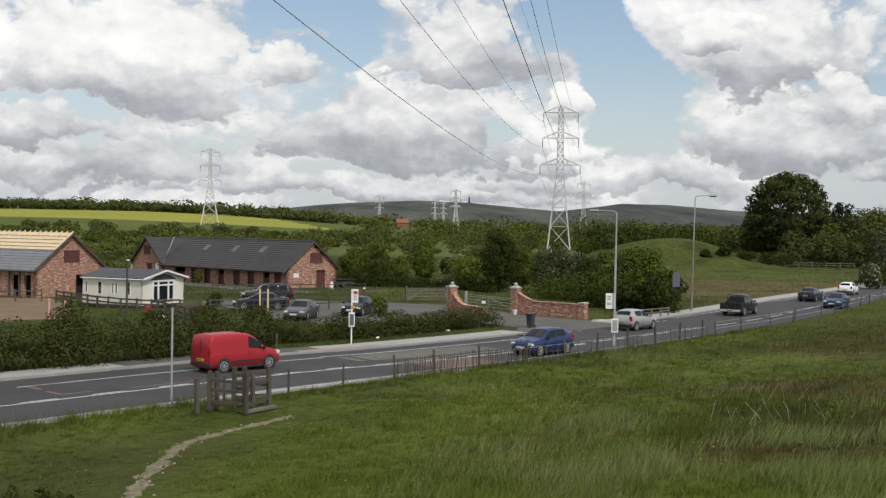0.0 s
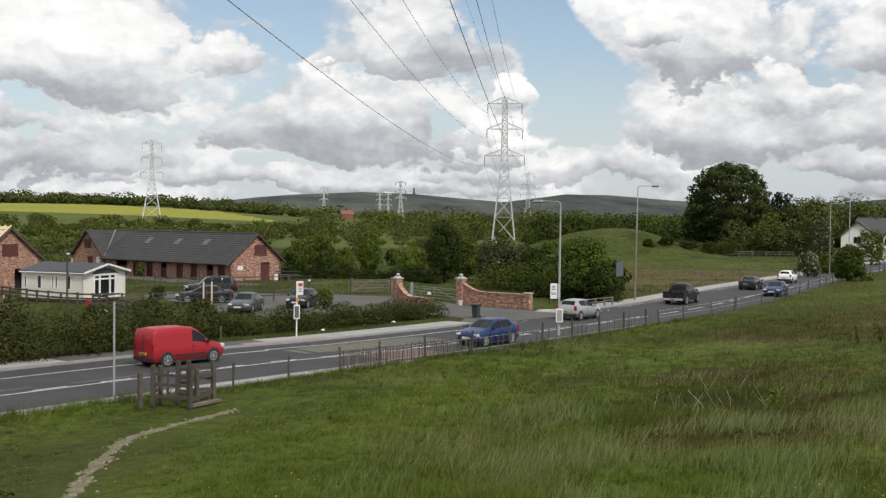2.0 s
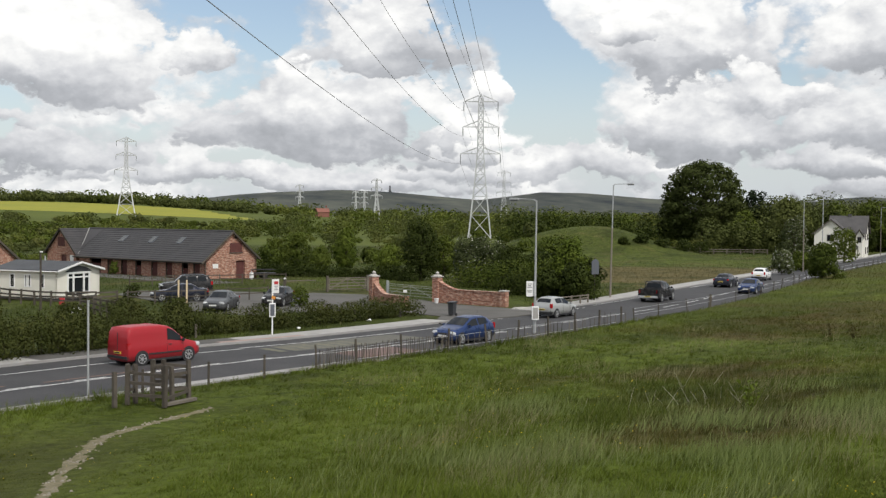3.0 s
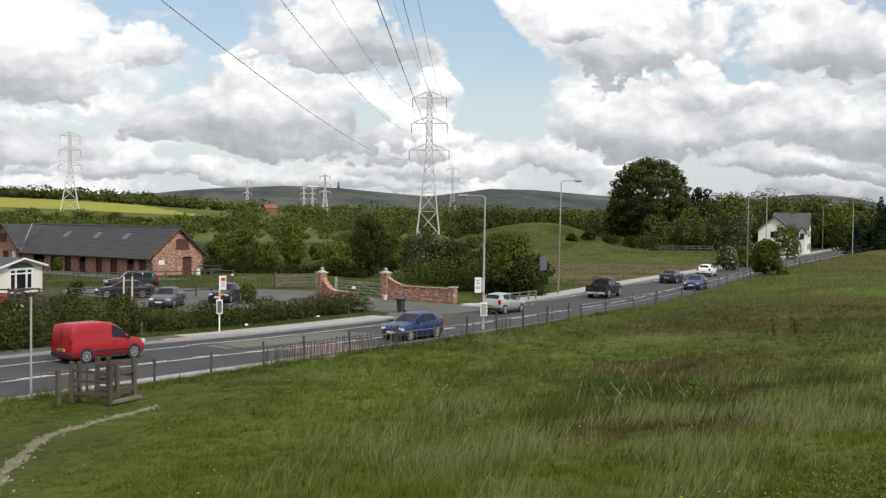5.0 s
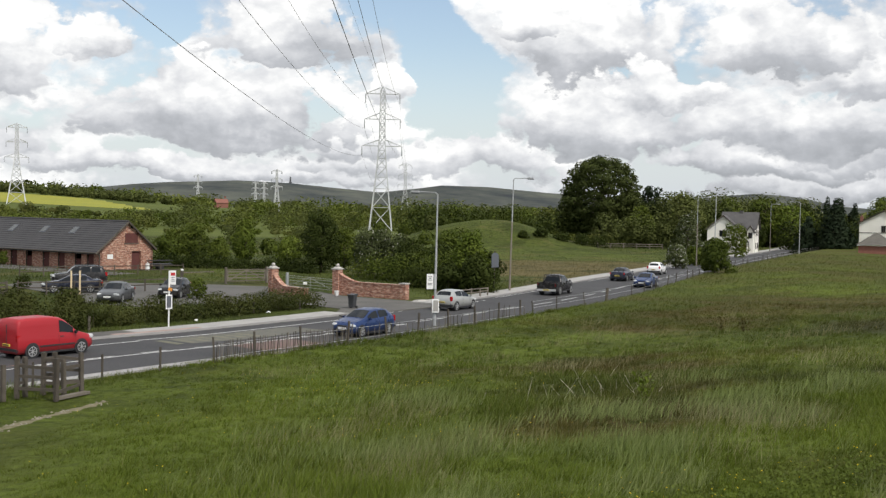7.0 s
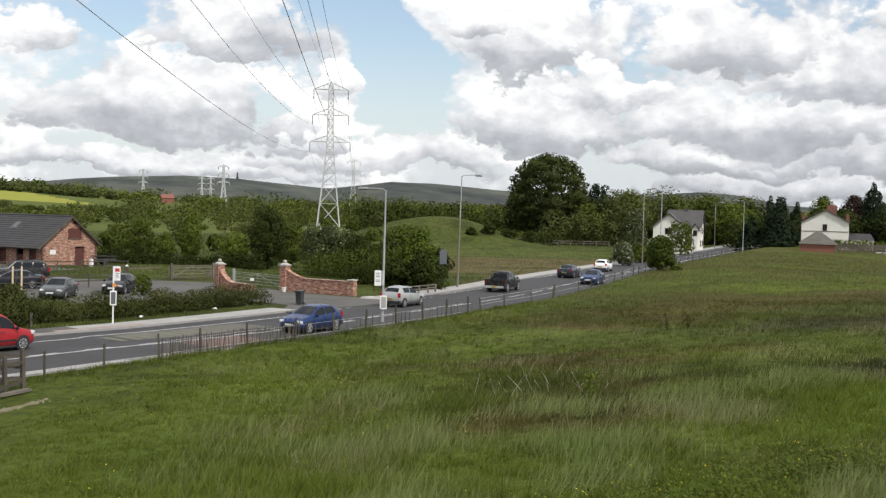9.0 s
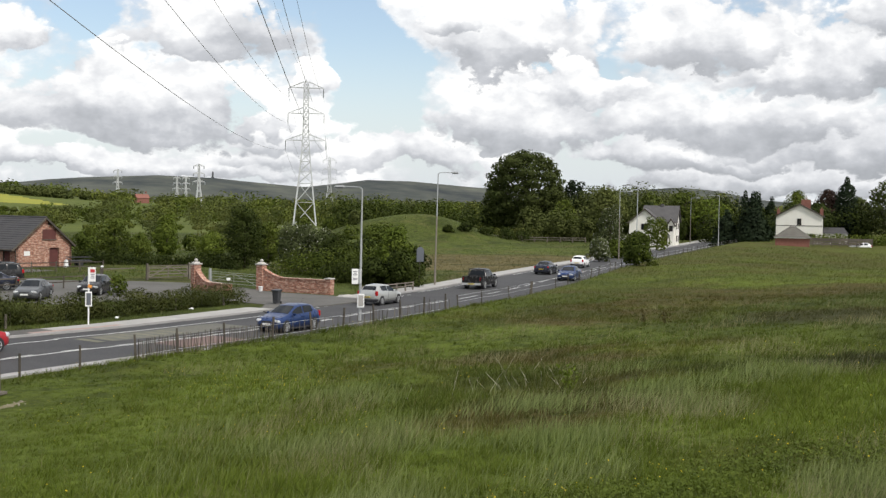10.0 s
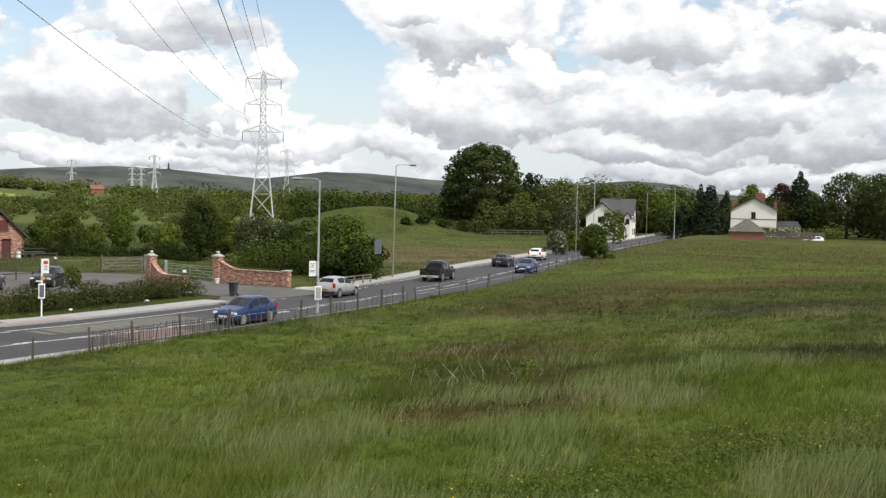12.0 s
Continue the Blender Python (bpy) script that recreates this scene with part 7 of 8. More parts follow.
def gate_wall(name, a, b, h0, h1, end_pier, label):
    """A brick pier with a swept wall that runs down from it."""
    a, b = Vector((*a, 0)), Vector((*b, 0))
    ob = thing(name, (a.x, a.y, 0.03), math.degrees(math.atan2(b.y - a.y, b.x - a.x)), label, "wall")
    w = (b - a).length
    part("pier", Mesh().box((0, 0, 1.06), (0.62, 0.62, 2.12)), M_BRICK, ob)
    part("pier_cap", Mesh().box((0, 0, 2.17), (0.78, 0.78, 0.1)).box((0, 0, 2.28), (0.62, 0.62, 0.14), 0, None, 0.55), M_STONE, ob, bevel=0.015)
    part("ball_finial", Mesh().loft([[(math.cos(t) * q, math.sin(t) * q, z) for t in np.linspace(0, 2 * math.pi, 12, endpoint=False)] for z, q in ((2.33, 0.06), (2.38, 0.12), (2.46, 0.16), (2.54, 0.13), (2.60, 0.05))]), M_STONE, ob, smooth=True)
    xs = np.linspace(0.30, w - (0.28 if end_pier else 0), 15)
    f = np.clip((xs - 0.3) / min(2.0, w), 0, 1)
    top = h1 + (h0 - h1) * (1 - f) ** 1.7
    n = len(xs)
    ring = [(x, 0, -0.1) for x in xs] + [(x, 0, z) for x, z in zip(xs[::-1], top[::-1])]
    part("wall_panel", Mesh().prism([(x, -0.17, z) for x, _, z in ring], (0, 0.34, 0)), M_BRICK, ob)
    cop = Mesh()
    for x0, x1, z0, z1 in zip(xs, xs[1:], top, top[1:]):
        cop.prism([(x0, -0.22, z0), (x1, -0.22, z1), (x1, -0.22, z1 + 0.08), (x0, -0.22, z0 + 0.08)], (0, 0.44, 0))
    part("coping", cop, M_BRICK, ob, "brick on edge coping")
    if end_pier:
        part("pier", Mesh().box((w, 0, h1 / 2 + 0.06), (0.52, 0.52, h1 + 0.12)), M_BRICK, ob)
        part("pier_cap", Mesh().box((w, 0, h1 + 0.17), (0.64, 0.64, 0.1)), M_STONE, ob, bevel=0.015)


gate_wall("gateway_wall", (6.15, 94.4), (11.2, 89.6), 1.75, 1.12, True, "swept red brick gateway wall with capped piers")
gate_wall("gateway_wall", (0.85, 94.6), (3.4, 89.6), 1.65, 0.75, False, "red brick gate pier with swept wing wall")
fence("garden_fence", [(112.2, 190.2), (122.0, 193.8), (134.3, 198.9)], 1.5, (0.3, 0.55, 0.8, 0.97), 2.6, "grey boarded garden fence behind the meadow", M_OLDWOOD, 0.12, 0.3)


# ---- street furniture ----
def lamp_column(x, y, h, arm_to, label, mats=(None, None), arm=1.3, lean=0.0):
    """A street lamp: tapered column, bracket and lantern. arm_to: the side towards which the bracket reaches, in metres along x and y."""
    ob = thing("street_lamp", (x, y, max(0.0, float(ground_z(x, y)[0]))), 0, label, "street lamp", "street lamps")
    ob.matrix_basis = ob.matrix_basis @ pose(0, 0, 0, 0, lean, 0)
    low, high = mats
    d = Vector((*arm_to, 0)).normalized()
    part("base", Mesh().tube((0, 0, -0.3), (0, 0, 1.4), 0.10, 0.095, 12), low or M_POLE, ob)
    part("column", Mesh().tube((0, 0, 1.4), (0, 0, h * 0.62), 0.075, 0.065, 10), low or M_POLE, ob)
    part("column", Mesh().tube((0, 0, h * 0.62), (0, 0, h), 0.06, 0.045, 10), high or M_POLE, ob)
    part("bracket", Mesh().line([(0, 0, h - 0.05), tuple(d * 0.15 + Vector((0, 0, h + 0.08))), tuple(d * arm + Vector((0, 0, h + 0.12)))], 0.032, 8), M_POLE, ob)
    p = d * (arm + 0.3) + Vector((0, 0, h + 0.12))
    lan = part("lantern", Mesh().box(p, (0.75, 0.24, 0.14), math.degrees(math.atan2(d.y, d.x)), None, 0.7), M_POLE, ob, bevel=0.03)
    part("bowl", Mesh().box(p - Vector((0, 0, 0.09)), (0.5, 0.18, 0.07), math.degrees(math.atan2(d.y, d.x))), M_SKYLIGHT, lan)
    return ob


lamp_column(10.6, 69.5, 8.2, (-0.8, 0.6), "grey street lamp at the meadow with bus stop signs", lean=0.3)
lamp_column(22.2, 100.6, 10.2, (0.85, -0.5), "tall street lamp with brown column by the footway", (M_RUSTPOLE, M_POLE), lean=0.9)
lamp_column(54.2, 130.6, 10.2, (-0.85, 0.5), "tall grey street lamp beside the meadow fence", lean=0.3)
lamp_column(62.9, 158.2, 10.0, (0.85, -0.5), "tall street lamp with brown column by the footway", (M_RUSTPOLE, M_POLE))
lamp_column(101.8, 204.0, 10.5, (-0.85, 0.5), "tall grey street lamp beside the meadow fence")
lamp_column(112.5, 239.5, 10.4, (0.85, -0.5), "tall street lamp further along the road", (M_RUSTPOLE, M_POLE))
lamp_column(150.0, 280.0, 10.4, (-0.85, 0.5), "tall grey street lamp far along the road")


def bars(ob, x, y, z, w, rows, mat, turn=0):
    m = Mesh()
    for k, (dz, f) in enumerate(rows):
        m.box((x, y, z + dz), (w * f, 0.008, 0.045))
    return part("print_bars", m, mat, ob)


def bus_stop():
    ob = thing("bus_stop", (-5.35, 66.9, 0.12), 8, "white bus stop pole with flag and timetable case", "bus stop")
    part("pole", Mesh().tube((0, 0, -0.2), (0, 0, 3.25), 0.045, n=10), M_UPVC, ob)
    flag = part("flag", Mesh().box((0.21, -0.02, 2.85), (0.34, 0.04, 0.82)), M_WHITE, ob, bevel=0.01)
    part("flag_emblem", Mesh().box((0.21, -0.05, 3.05), (0.24, 0.012, 0.18)), M_RED, flag)
    bars(flag, 0.21, -0.05, 2.85, 0.26, [(0.0, 0.8), (-0.10, 0.6), (-0.2, 0.8)], M_GREYPRINT)
    case = part("timetable_case", Mesh().box((0.0, -0.07, 1.45), (0.36, 0.07, 0.84)), M_UPVC, ob, bevel=0.01)
    part("timetable", Mesh().box((0.0, -0.11, 1.45), (0.25, 0.012, 0.68)), M_SIGNBACK, case)
    part("marker", Mesh().box((0.06, -0.06, 2.18), (0.22, 0.05, 0.17), 0, (0, 20, 0)), M_ORANGE, ob, "orange plastic tag")


bus_stop()
ob = thing("bus_flag", (10.57, 69.46, 0.3), 8, "white bus stop flag and case fixed to a lamp column", "bus stop")
flag = part("flag", Mesh().box((-0.33, -0.03, 2.45), (0.42, 0.04, 0.95)), M_WHITE, ob, bevel=0.01)
bars(flag, -0.33, -0.06, 2.45, 0.34, [(0.3, 0.8), (0.2, 0.5), (0.1, 0.8), (-0.12, 0.9), (-0.2, 0.8)], M_GREYPRINT)
part("clamp", Mesh().tube((0, 0, 2.0), (0, 0, 2.9), 0.115, n=10), M_STEEL, ob)
case = part("timetable_case", Mesh().box((0.02, -0.16, 0.95), (0.44, 0.08, 0.85)), M_UPVC, ob, bevel=0.01)
part("timetable", Mesh().box((0.02, -0.21, 0.95), (0.32, 0.012, 0.68)), M_PAVE, case)

ob = thing("sign_post", (-10.6, 44.4, 0.0), 0, "bare pale grey metal post beside the road", "post")
part("post", Mesh().tube((0, 0, -0.2), (0, 0, 3.7), 0.042, n=10), M_POLE, ob)
part("cap", Mesh().tube((0, 0, 3.7), (0, 0, 3.74), 0.048, n=10), M_POLE, ob)
ob = thing("road_sign", (20.3, 98.4, 0.05), 40, "back of a grey metal road sign on a post", "sign")
part("post", Mesh().tube((0, 0, -0.2), (0, 0, 3.7), 0.06, n=10), M_OLDWOOD, ob)
part("panel", Mesh().prism([(-0.5, -0.08, 2.25), (0.5, -0.08, 2.25), (0.5, -0.08, 3.35), (0.2, -0.08, 3.55), (-0.2, -0.08, 3.55), (-0.5, -0.08, 3.35)], (0, 0.04, 0)), M_SIGNBACK, ob)
part("bracket", Mesh().box((0, -0.03, 2.6), (0.9, 0.03, 0.06)).box((0, -0.03, 3.2), (0.9, 0.03, 0.06)), M_SIGNBACK, ob)
ob = thing("warning_sign", (170.5, 332.0, 0.1), -30, "white round road sign far along the road", "sign")
part("post", Mesh().tube((0, 0, 0), (0, 0, 2.6), 0.06), M_POLE, ob)
part("panel", Mesh().tube((0, -0.06, 3.0), (0, -0.02, 3.0), 0.7, 0.7, 14), M_STONE, ob)


def wheelie_bin():
    ob = thing("wheelie_bin", (6.35, 80.8, 0.07), -35, "dark wheelie bin standing on the kerb", "bin")
    part("body", Mesh().box((0, 0, 0.52), (0.48, 0.52, 0.88), 0, (180, 0, 0), 0.8), M_BIN, ob, bevel=0.02)
    part("lid", Mesh().box((0, -0.02, 0.99), (0.58, 0.66, 0.07), 0, (4, 0, 0)), M_BIN, ob, bevel=0.02)
    part("handle", Mesh().tube((-0.24, 0.36, 0.95), (0.24, 0.36, 0.95), 0.02, n=6), M_BIN, ob)
    for s in (-1, 1):
        part("wheel", Mesh().tube((s * 0.2, 0.2, 0.1), (s * 0.26, 0.2, 0.1), 0.1, n=12), M_TYRE, ob)


wheelie_bin()
ob = thing("plant_pot", (6.0, 92.9, 0.06), 0, "small white plant pot at the gate pier", "plant pot")
part("pot", Mesh().tube((0, 0, 0), (0, 0, 0.38), 0.13, 0.19, 12), M_WHITE, ob)
part("rim", Mesh().tube((0, 0, 0.36), (0, 0, 0.41), 0.21, 0.21, 12), M_WHITE, ob)
ob = thing("gate_light", (3.3, 90.0, 0.78), 0, "small white lantern on the wing wall", "lamp")
part("stem", Mesh().tube((0, 0, 0), (0, 0, 0.35), 0.05), M_OLDWOOD, ob)
part("lantern", Mesh().box((0, 0, 0.45), (0.3, 0.3, 0.2)), M_WHITE, ob, bevel=0.03)
ob = thing("water_tub", (-19.6, 79.0, 0.05), 30, "white plastic tub behind the hedge", "tub")
part("tub", Mesh().box((0, 0, 0.4), (0.8, 0.5, 0.45), 0, None, 0.8), M_WHITE, ob, bevel=0.05)
part("stand", Mesh().box((0, 0, 0.1), (0.6, 0.4, 0.2)), M_OLDWOOD, ob)
ob = thing("red_drum", (-23.6, 90.4, 0.05), 0, "faded red drum beside the caravan fence", "drum")
part("drum", Mesh().tube((0, 0, 0), (0, 0, 0.5), 0.24, 0.21, 14), M_RED, ob)
part("lid", Mesh().tube((0, 0, 0.5), (0, 0, 0.54), 0.2, 0.18, 14), M_PINK, ob)
for x, y, mat in ((-26.2, 78.5, M_PINK), (-28.0, 80.5, M_PINK)):
    ob = thing("marker_post", (x, y, 0.05), 0, "faded red marker post in the paddock", "post", "marker posts")
    part("shaft", Mesh().box((0, 0, 0.85), (0.11, 0.11, 1.5), 0, None, 0.9), mat, ob)
    part("foot", Mesh().box((0, 0, 0.05), (0.4, 0.4, 0.1)), M_TRIM, ob)
ob = thing("telegraph_pole", (-23.6, 84.5, 0.0), 0, "slim dark wooden pole beside the caravan", "pole")
part("shaft", Mesh().tube((0, 0, 0), (0, 0, 4.3), 0.09, 0.07, 8), M_OLDWOOD, ob)
part("lamp", Mesh().box((0.06, 0, 4.33), (0.2, 0.12, 0.1)), M_WHITE, ob)
ob = thing("garden_trailer", (-11.5, 130.5, 0.05), 20, "dark metal trailer beside the stable gable", "trailer")
part("deck", Mesh().box((0, 0, 0.6), (2.6, 1.3, 0.12)), M_TRIM, ob)
for s in (-1, 1):
    part("side_rail", Mesh().box((0, s * 0.62, 1.0), (2.6, 0.05, 0.08)), M_TRIM, ob)
    part("wheel", Mesh().tube((0, s * 0.66, 0.3), (0, s * 0.8, 0.3), 0.3, n=14), M_TYRE, ob)
ob = thing("gas_bottle", (-12.6, 128.2, 0.05), 0, "white gas bottle at the stable gable", "gas bottle")
part("bottle", Mesh().tube((0, 0, 0), (0, 0, 0.75), 0.25, 0.22, 12), M_WHITE, ob)
part("valve", Mesh().tube((0, 0, 0.75), (0, 0, 0.9), 0.08, 0.06, 8), M_STEEL, ob)


for x, y in ((-9.6, 65.6), (-0.6, 76.6), (2.6, 80.0)):
    ob = thing("verge_post", (x, y, 0.03), 20, "short weathered timber post in front of the hedge", "post", "verge posts")
    part("shaft", Mesh().box((0, 0, 0.4), (0.13, 0.13, 0.8)), M_WOOD, ob, bevel=0.015)
for k, (x, y, tl) in enumerate(((-41.6, 103.2, 20), (-41.0, 103.4, 28))):
    ob = thing("pallet", (x, y, 0.07), 60, "grey timber pallet leaning at the barn", "pallet", "pallets")
    for i in range(5):
        part("slat", Mesh().box((i * 0.24 - 0.48, 0.02 * i, 0.55), (0.14, 0.03, 1.1), 0, (tl, 0, 0)), M_WOOD, ob)
    part("bearer", Mesh().box((0, 0.1, 0.3), (1.1, 0.08, 0.09)), M_WOOD, ob)


for x, y, turn in ((-4.0, 70.6, 15), (0.4, 76.4, 60)):
    ob = tagged(part("litter", Mesh().add([(x + math.cos(turn + a) * q, y + math.sin(turn + a) * q, 0.08 + z) for a, q, z in ((0, 0.20, 0.02), (1.2, 0.14, 0.10), (2.4, 0.19, 0.03), (3.5, 0.13, 0.12), (4.8, 0.18, 0.02))] + [(x, y, 0.24), (x + 0.03, y, 0.06)],
                [(i, (i + 1) % 5, 5) for i in range(5)] + [((i + 1) % 5, i, 6) for i in range(5)]), M_WHITE), "crumpled white litter below the hedge", "litter", "litter")
ob = thing("stone_slab", (12.2, 87.4, 0.05), 40, "pale stone slab lying at the end of the wall", "slab")
part("slab", Mesh().box((0, 0, 0.08), (1.3, 0.6, 0.14), 0, None, 0.9), M_STONE, ob, bevel=0.03)


# ---- the path, dead stalks and weeds in the meadow ----
def worn_path():
    at, xy, way, side = curve_through(PATH, 0.22)
    rng = np.random.default_rng(12)
    m = Mesh()
    rows = []
    for k, (p, n) in enumerate(zip(xy, side)):
        w = 0.05 + 0.15 * abs(math.sin(k * 0.21)) + rng.uniform(0, 0.15)
        o = rng.uniform(-0.08, 0.08)
        q = [p + n * (o + w * f) for f in (-1, -0.5, 0, 0.5, 1)]
        z = ground_z([v[0] for v in q], [v[1] for v in q])
        rows.append([(v[0], v[1], float(g) + (0.012 if 0 < i < 4 else -0.004)) for i, (v, g) in enumerate(zip(q, z))])
    for a, b in zip(rows, rows[1:]):
        m.add(a + b, [(i, i + 1, 6 + i, 5 + i) for i in range(4)])
    tagged(part("footpath", m, M_DIRT, smooth=True), "narrow trodden stony earth path through grass", "path", kind="structure")
    st = Mesh()
    for _ in range(240):
        k = rng.integers(0, len(xy))
        k = min(len(xy) - 1, int(k + 3 * math.sin(k * 0.9)) if k > 3 else k)
        p = xy[k] + side[k] * rng.normal(0, 0.2)
        s = rng.uniform(0.02, 0.07)
        z = float(ground_z(*p)[0])
        st.box((p[0], p[1], z + 0.015), (s * 1.3, s, s * 0.7), rng.uniform(0, 180), (rng.uniform(-20, 20), rng.uniform(-20, 20), 0), 0.6)
    tagged(part("path_stones", st, M_STONES), "loose pale stones strewn along the path", "stones", kind="stuff")


M_STONES = plain("pale path stones", (0.15, 0.135, 0.10), (0.32, 0.29, 0.235), 2.0, 0.95, 0.3)
worn_path()


def stalks(x, y, n, seed):
    rng = np.random.default_rng(seed)
    ob = thing("dead_hogweed", (x, y, float(ground_z(x, y)[0])), 0, "bleached dead hogweed stalks leaning in the grass", "plant", "dead stalks")
    for _ in range(n):
        a, l = rng.uniform(0, 6.28), rng.uniform(0.5, 1.05)
        b = Vector((rng.normal(0, 0.7), rng.normal(0, 0.5), -0.05))
        t = b + Vector((math.cos(a) * l * 0.6, math.sin(a) * l * 0.4, l * rng.uniform(0.5, 1.0)))
        part("stalk", Mesh().tube(b, t, 0.006, 0.0025, 5), M_DRYSTALK, ob)


for k, (x, y, n) in enumerate(((7.9, 32.0, 4), (9.1, 33.0, 4), (10.1, 32.8, 5), (10.9, 31.4, 4), (10.2, 36.0, 3))):
    stalks(x, y, n, k)


L_DOCK = leaf("seeding dock", (0.055, 0.048, 0.018), (0.115, 0.100, 0.036), (0.12, 0.105, 0.04), 1.5)


def weed(x, y, h, r, n, leaves, label, seed):
    rng = np.random.default_rng(seed)
    ob = thing("tall_weed", (x, y, float(ground_z(x, y)[0])), 0, label, "plant")
    m = Mesh()
    for _ in range(5):
        part("stem", Mesh().tube((0, 0, 0), (rng.normal(0, r * 0.5), rng.normal(0, r * 0.5), h * rng.uniform(0.7, 1)), 0.012, 0.005, 5), leaves, ob)
    c = np.stack([rng.normal(0, r * 0.5, n), rng.normal(0, r * 0.5, n), rng.uniform(0.15, 1.0, n) * h], 1)
    part("leaves", sheet("leaves", *cards(c, rng.normal(size=(n, 3)) + [0, 0, 0.8], 0.13, rng), leaves), None, ob)


weed(10.3, 29.4, 0.95, 0.28, 70, L_BRIGHT, "tall pale green weed standing in the grass", 3)
for x, y, h, r, seed in ((-7.9, 23.6, 0.55, 0.3, 5), (-9.1, 23.8, 0.6, 0.34, 6), (22.9, 54.0, 0.9, 0.3, 7), (23.7, 53.2, 0.7, 0.25, 8), (-8.6, 24.6, 0.45, 0.3, 9)):
    weed(x, y, h * 0.85, r, 70, L_DOCK if x > 0 else L_HEDGE, "dark brown seeding dock standing in the grass" if x > 0 else "dark green tuft of weeds beside the path", seed)
flat("track", [(9.6, 14.6), (13.0, 15.9), (17.5, 17.0), (24.0, 18.0), (24.0, 15.8), (17.0, 14.8), (12.0, 13.4)], float(ground_z(13.0, 15.8)[0]) + 0.05, M_DIRT, "pale stony track at the meadow corner", "track")

# ---- trees and hedges ----
far_woods()
copse(20, (36.0, 262.0), (70.0, 292.0), 22, 8.0, 11.5, L_DARK, "tall dark green trees behind the grassy mound", 420, 0.55, 81)
copse(14, (30.0, 285.0), (66.0, 310.0), 26, 9.0, 12.5, L_MID, "tall mid green trees behind the grassy mound", 420, 0.6, 82)
copse(16, (8.0, 165.0), (34.0, 205.0), 20, 3.0, 5.2, L_MID, "green trees between pylon and pasture", 420, 0.4, 83)
copse(12, (4.0, 180.0), (30.0, 225.0), 24, 3.4, 5.8, L_WOOD, "dark green trees below the pylon", 420, 0.42, 84)
copse(26, (134.0, 226.0), (172.0, 212.0), 16, 6.5, 10.5, L_DARK, "dark green trees crowding behind the gardens", 420, 0.5, 85)
copse(20, (104.0, 258.0), (160.0, 300.0), 10, 5.0, 9.0, L_DARK, "dark green trees lining the far road", 420, 0.5, 86)
copse(16, (122.0, 240.0), (166.0, 268.0), 20, 7.0, 11.0, L_DARK, "dark green trees behind the gable house", 420, 0.55, 87)
copse(34, (92.0, 268.0), (160.0, 312.0), 14, 12.0, 17.0, L_WOOD, "tall green trees behind the white house and road", 1000, 0.6, 89)
copse(14, (74.0, 246.0), (108.0, 262.0), 12, 6.0, 10.0, L_WOOD, "green trees behind the white house", 420, 0.5, 88)
# x, y, height, radius of the trees round the car park
YARD = {
    "mid": (L_MID, "round", [(-8.4, 141.8, 4.9, 2.5), (-5.3, 139.9, 3.6, 1.8), (9.5, 134.7, 5.2, 2.3), (-11.5, 146.0, 4.2, 2.2)]),
    "bright": (L_BRIGHT, "round", [(-2.3, 142.0, 6.0, 1.9), (3.0, 140.0, 3.7, 2.3), (19.1, 104.3, 5.5, 2.1)]),
    "dark": (L_DARK, "round", [(6.4, 127.8, 7.0, 2.9), (15.0, 115.0, 4.3, 2.5), (18.8, 118.5, 3.8, 2.5), (18.6, 98.6, 3.3, 1.9), (16.4, 99.8, 2.7, 1.6), (21.8, 109.5, 3.4, 1.8)]),
    "grey": (L_GREY, "wide", [(11.4, 121.4, 5.3, 2.6), (14.0, 122.5, 4.9, 2.3)]),
}
TREE_LABEL = {"mid": "leafy green broadleaf tree by the car park", "bright": "fresh green young broadleaf tree", "dark": "dense dark green tree beside the drive", "grey": "grey green hawthorn with some white blossom"}
for kind, (leaves, shape, rows) in YARD.items():
    for x, y, h, r in rows:
        tree("broadleaf_tree", x, y, h, r, leaves, shape, 0.03 if kind in ("dark", "grey") else 0.06, int(1300 + 210 * r * h), 0.26, TREE_LABEL[kind], blossom=260 if kind == "grey" else 0)
# the great tree beyond the pasture and its neighbours
tree("sycamore", 83.5, 273.0, 22.6, 10.0, L_SYC, "dome", 0.04, 21000, 0.62, "huge dense dark green sycamore at the pasture edge")
tree("sycamore", 76.5, 276.0, 13.0, 4.6, L_SYC, "dome", 0.02, 3600, 0.75, "smaller dark tree crowding a huge sycamore")
tree("sycamore", 92.0, 276.0, 13.5, 4.8, L_SYC, "dome", 0.02, 3600, 0.75, "smaller dark tree crowding a huge sycamore")
tree("pine_tree", 96.3, 273.5, 15.2, 3.4, L_CONIFER, "wide", 0.3, 1500, 0.7, "dark ragged pine tree behind the house", "tree")
tree("willow", 94.6, 246.0, 13.0, 5.0, L_WILLOW, "round", 0.1, 3200, 0.6, "yellow green willow beside the white house")
tree("willow", 86.5, 252.0, 10.0, 3.8, L_MID, "round", 0.1, 2200, 0.6, "mid green tree beside the white house")
for x, y, h, r, leaves, lab in ((81.5, 209.5, 8.2, 3.3, L_GREY, "grey green tree beside the road"), (86.0, 197.6, 6.5, 3.1, L_MID, "green tree in front of the white house"),
                                (56.6, 149.7, 3.6, 1.9, L_GREY, "hawthorn bush in white blossom at the kerb"), (69.5, 172.2, 3.6, 2.2, L_GREY, "hawthorn bush in white blossom at the kerb"),
                                (63.5, 160.5, 3.0, 1.7, L_MID, "green bush beside the footway")):
    tree("roadside_tree", x, y, h, r, leaves, "bush", 0.06, int(1100 + 60 * r * h), 0.36, lab, blossom=330 if leaves is L_GREY else 0)
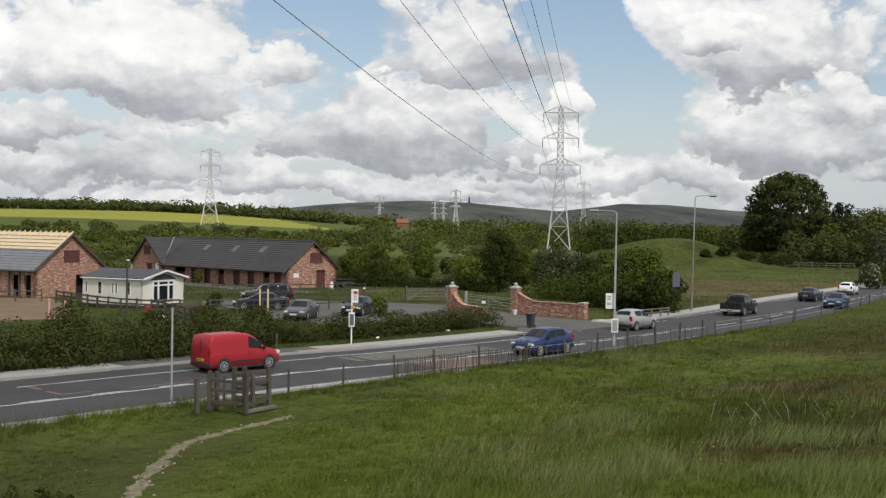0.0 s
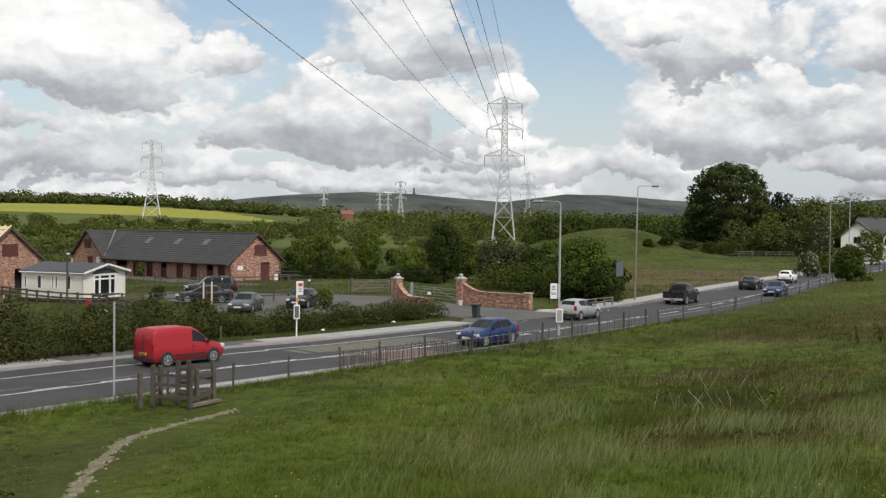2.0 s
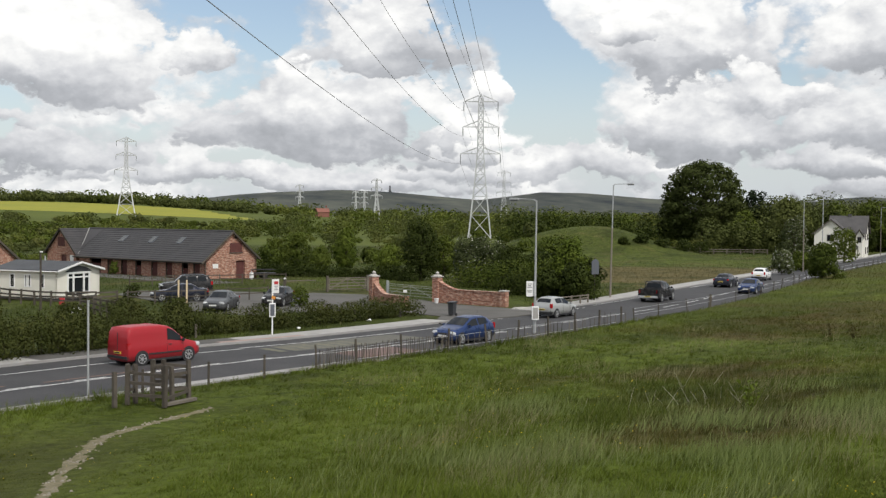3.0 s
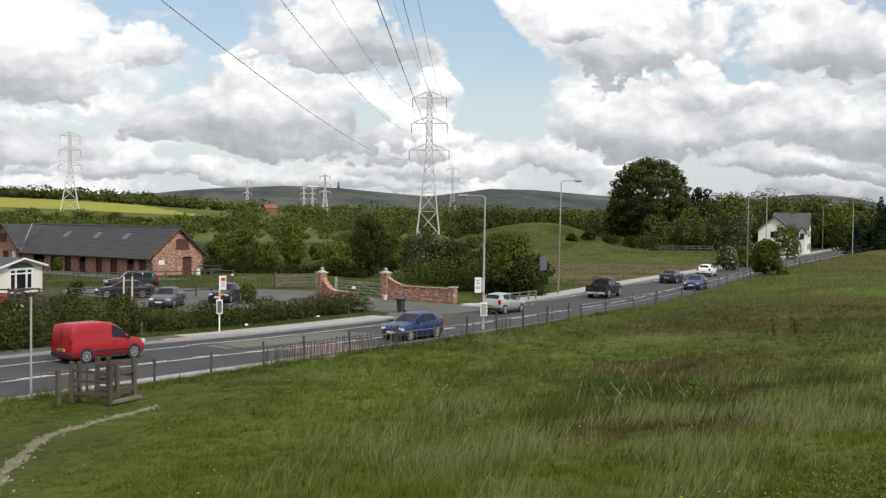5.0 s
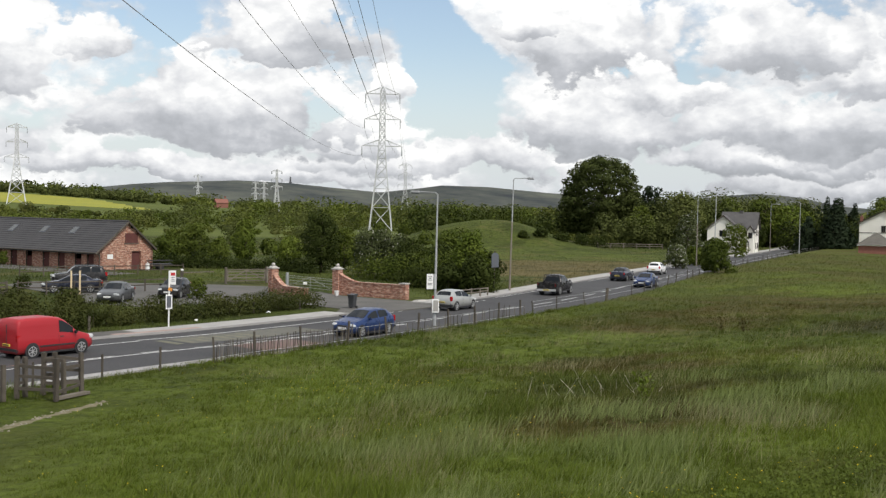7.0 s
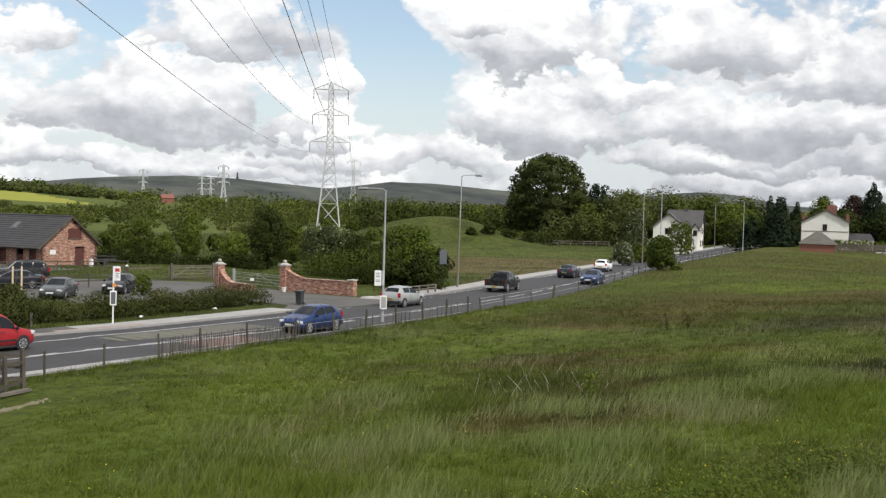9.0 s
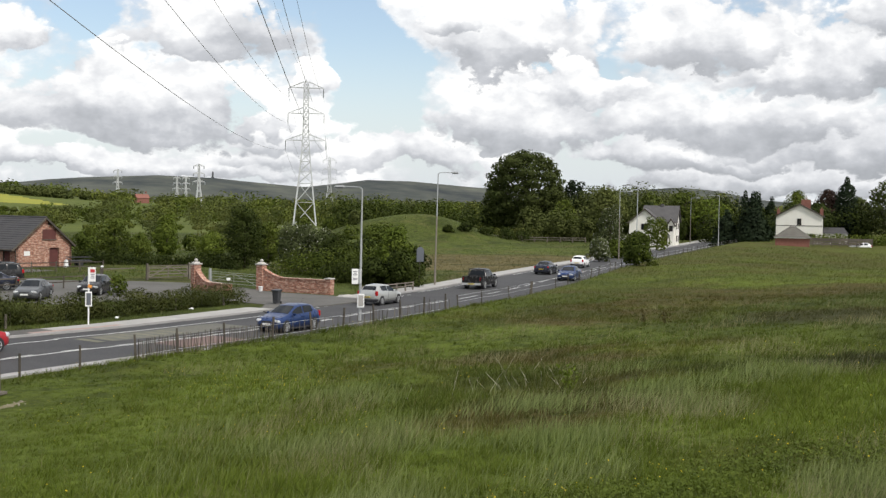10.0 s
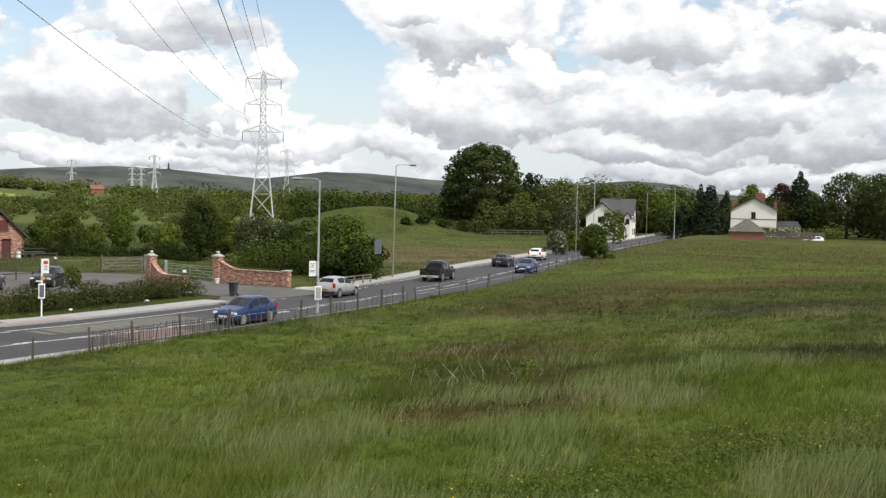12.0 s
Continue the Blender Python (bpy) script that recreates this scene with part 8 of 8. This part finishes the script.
tree("roadside_bush", 46.4, 111.6, 3.7, 1.9, L_MID, "bush", 0.0, 4200, 0.26, "single leafy green bush on the meadow edge", "bush")
for x, y, h, r, leaves in ((126.7, 271.9, 13.0, 6.0, L_MID), (131.1, 268.3, 11.2, 6.4, L_BRIGHT), (118.5, 276.3, 12.5, 4.8, L_MID), (143.6, 286.0, 11.6, 4.8, L_DARK), (111.5, 262.0, 9.6, 3.6, L_DARK), (137.0, 262.0, 7.5, 3.8, L_MID), (104.0, 268.0, 11.0, 4.2, L_MID)):
    tree("roadside_tree", x, y, h, r, leaves, "dome", 0.03, 3000, 0.65, "tall green broadleaf tree along the road")
for x, y, h, r in ((153.6, 292.1, 13.4, 3.8), (151.9, 281.6, 12.8, 3.7), (150.2, 271.2, 10.6, 3.6), (117.5, 219.9, 10.4, 4.3), (156.2, 302.0, 11.8, 2.6), (148.0, 276.0, 12.0, 2.8), (121.5, 226.0, 8.6, 3.8), (113.5, 224.0, 8.0, 3.4)):
    tree("conifer", x, y, h, r, L_CONIFER, "cone", 0.03, 2400, 0.6, "dark green conifer at the end of the road")
tree("cypress", 140.4, 221.2, 14.7, 2.4, L_CONIFER, "column", 0.02, 5200, 0.5, "tall dark column shaped cypress tree")
for x, y, h, r, leaves in ((146.5, 212.4, 14.6, 6.2, L_SYC), (150.3, 204.7, 13.4, 5.6, L_SYC), (146.5, 226.0, 10.6, 3.9, L_SYC), (157.3, 255.5, 12.9, 4.8, L_COPPER), (165.8, 285.3, 13.3, 4.6, L_MID), (145.8, 241.1, 9.1, 3.3, L_DARK), (157.0, 198.0, 13.6, 5.6, L_SYC), (161.0, 222.0, 15.0, 6.5, L_SYC), (163.0, 206.0, 14.0, 5.0, L_MID)):
    tree("garden_tree", x, y, h, r, leaves, "dome", 0.02, 5200, 0.55, "dark copper red tree behind houses" if leaves is L_COPPER else "large dark green garden tree behind houses")
hedge("hedge", [(-27.5, 43.5), (-20.6, 52.4), (-16.9, 56.2), (-13.4, 60.4)], 2.0, 2.3, "dense dark green roadside hawthorn hedge", L_HEDGE, 1500, 0.13, 3)
hedge("hedge", [(-13.0, 61.0), (-11.4, 64.0), (-10.0, 66.2)], 1.9, 2.1, "tall straggling dark green roadside hedge", L_HEDGE, 1500, 0.13, 4, 0.35)
hedge("hedge", [(-9.6, 67.2), (-8.0, 69.0), (-5.4, 71.6), (-2.2, 75.2), (1.0, 79.0), (3.5, 82.0)], 1.3, 1.7, "low dark green hedge in front of the car park", L_HEDGE, 1100, 0.12, 5, 0.3)
hedge("garden_hedge", [(120.5, 203.0), (132.0, 205.5), (142.0, 207.5)], 2.2, 1.4, "clipped green garden hedge behind a fence", L_MID, 120, 0.4, 6, 0.1)
hedge("shrubbery", [(12.8, 105.0), (15.0, 103.8), (17.0, 101.6), (18.8, 99.4), (20.0, 97.6)], 1.9, 2.3, "dense dark shrubbery between wall and footway", L_DARK, 700, 0.2, 11, 0.45)
hedge("shrubbery", [(-13.0, 137.0), (-6.0, 134.5), (0.0, 134.0), (6.0, 124.5)], 1.3, 1.8, "low dark undergrowth below the trees", L_DARK, 380, 0.22, 12, 0.5)
hedge("shrubbery", [(10.0, 117.5), (15.0, 112.0), (20.0, 108.0)], 2.4, 3.2, "dense mid green shrubbery below the trees", L_MID, 520, 0.22, 13, 0.5)
for x, y, h, r in ((-18.8, 56.8, 3.0, 1.6), (-23.0, 51.5, 2.6, 1.6), (-10.9, 67.4, 2.3, 1.2), (-13.6, 65.6, 2.4, 1.3), (-15.4, 61.0, 2.5, 1.4)):
    tree("hedge_bush", x, y, h, r, L_HEDGE, "bush", 0.02, 2600, 0.15, "overgrown dark green bush in the roadside hedge", "bush")
for x, y, h, r in ((53.0, 213.0, 1.9, 1.8), (57.5, 214.5, 1.6, 2.0), (62.0, 216.0, 2.2, 2.2), (49.0, 211.0, 1.3, 1.3), (67.0, 222.0, 2.4, 2.4)):
    tree("gorse_bush", x, y, h, r, L_DARK, "bush", 0.0, 900, 0.32, "dark scrubby bush on the grassy mound", "bush")
tree("parking_bush", -4.9, 88.4, 1.7, 0.8, L_MID, "bush", 0.05, 900, 0.16, "small straggling green bush beside a parked car", "bush")
tree("yard_bush", -19.6, 97.5, 1.2, 0.8, L_DARK, "bush", 0.05, 600, 0.16, "small dark green bush beside the caravan", "bush")
tree("yard_bush", -29.5, 136.0, 1.7, 0.7, L_MID, "bush", 0.05, 500, 0.2, "young green shrub in front of the stables", "bush")
meadow()
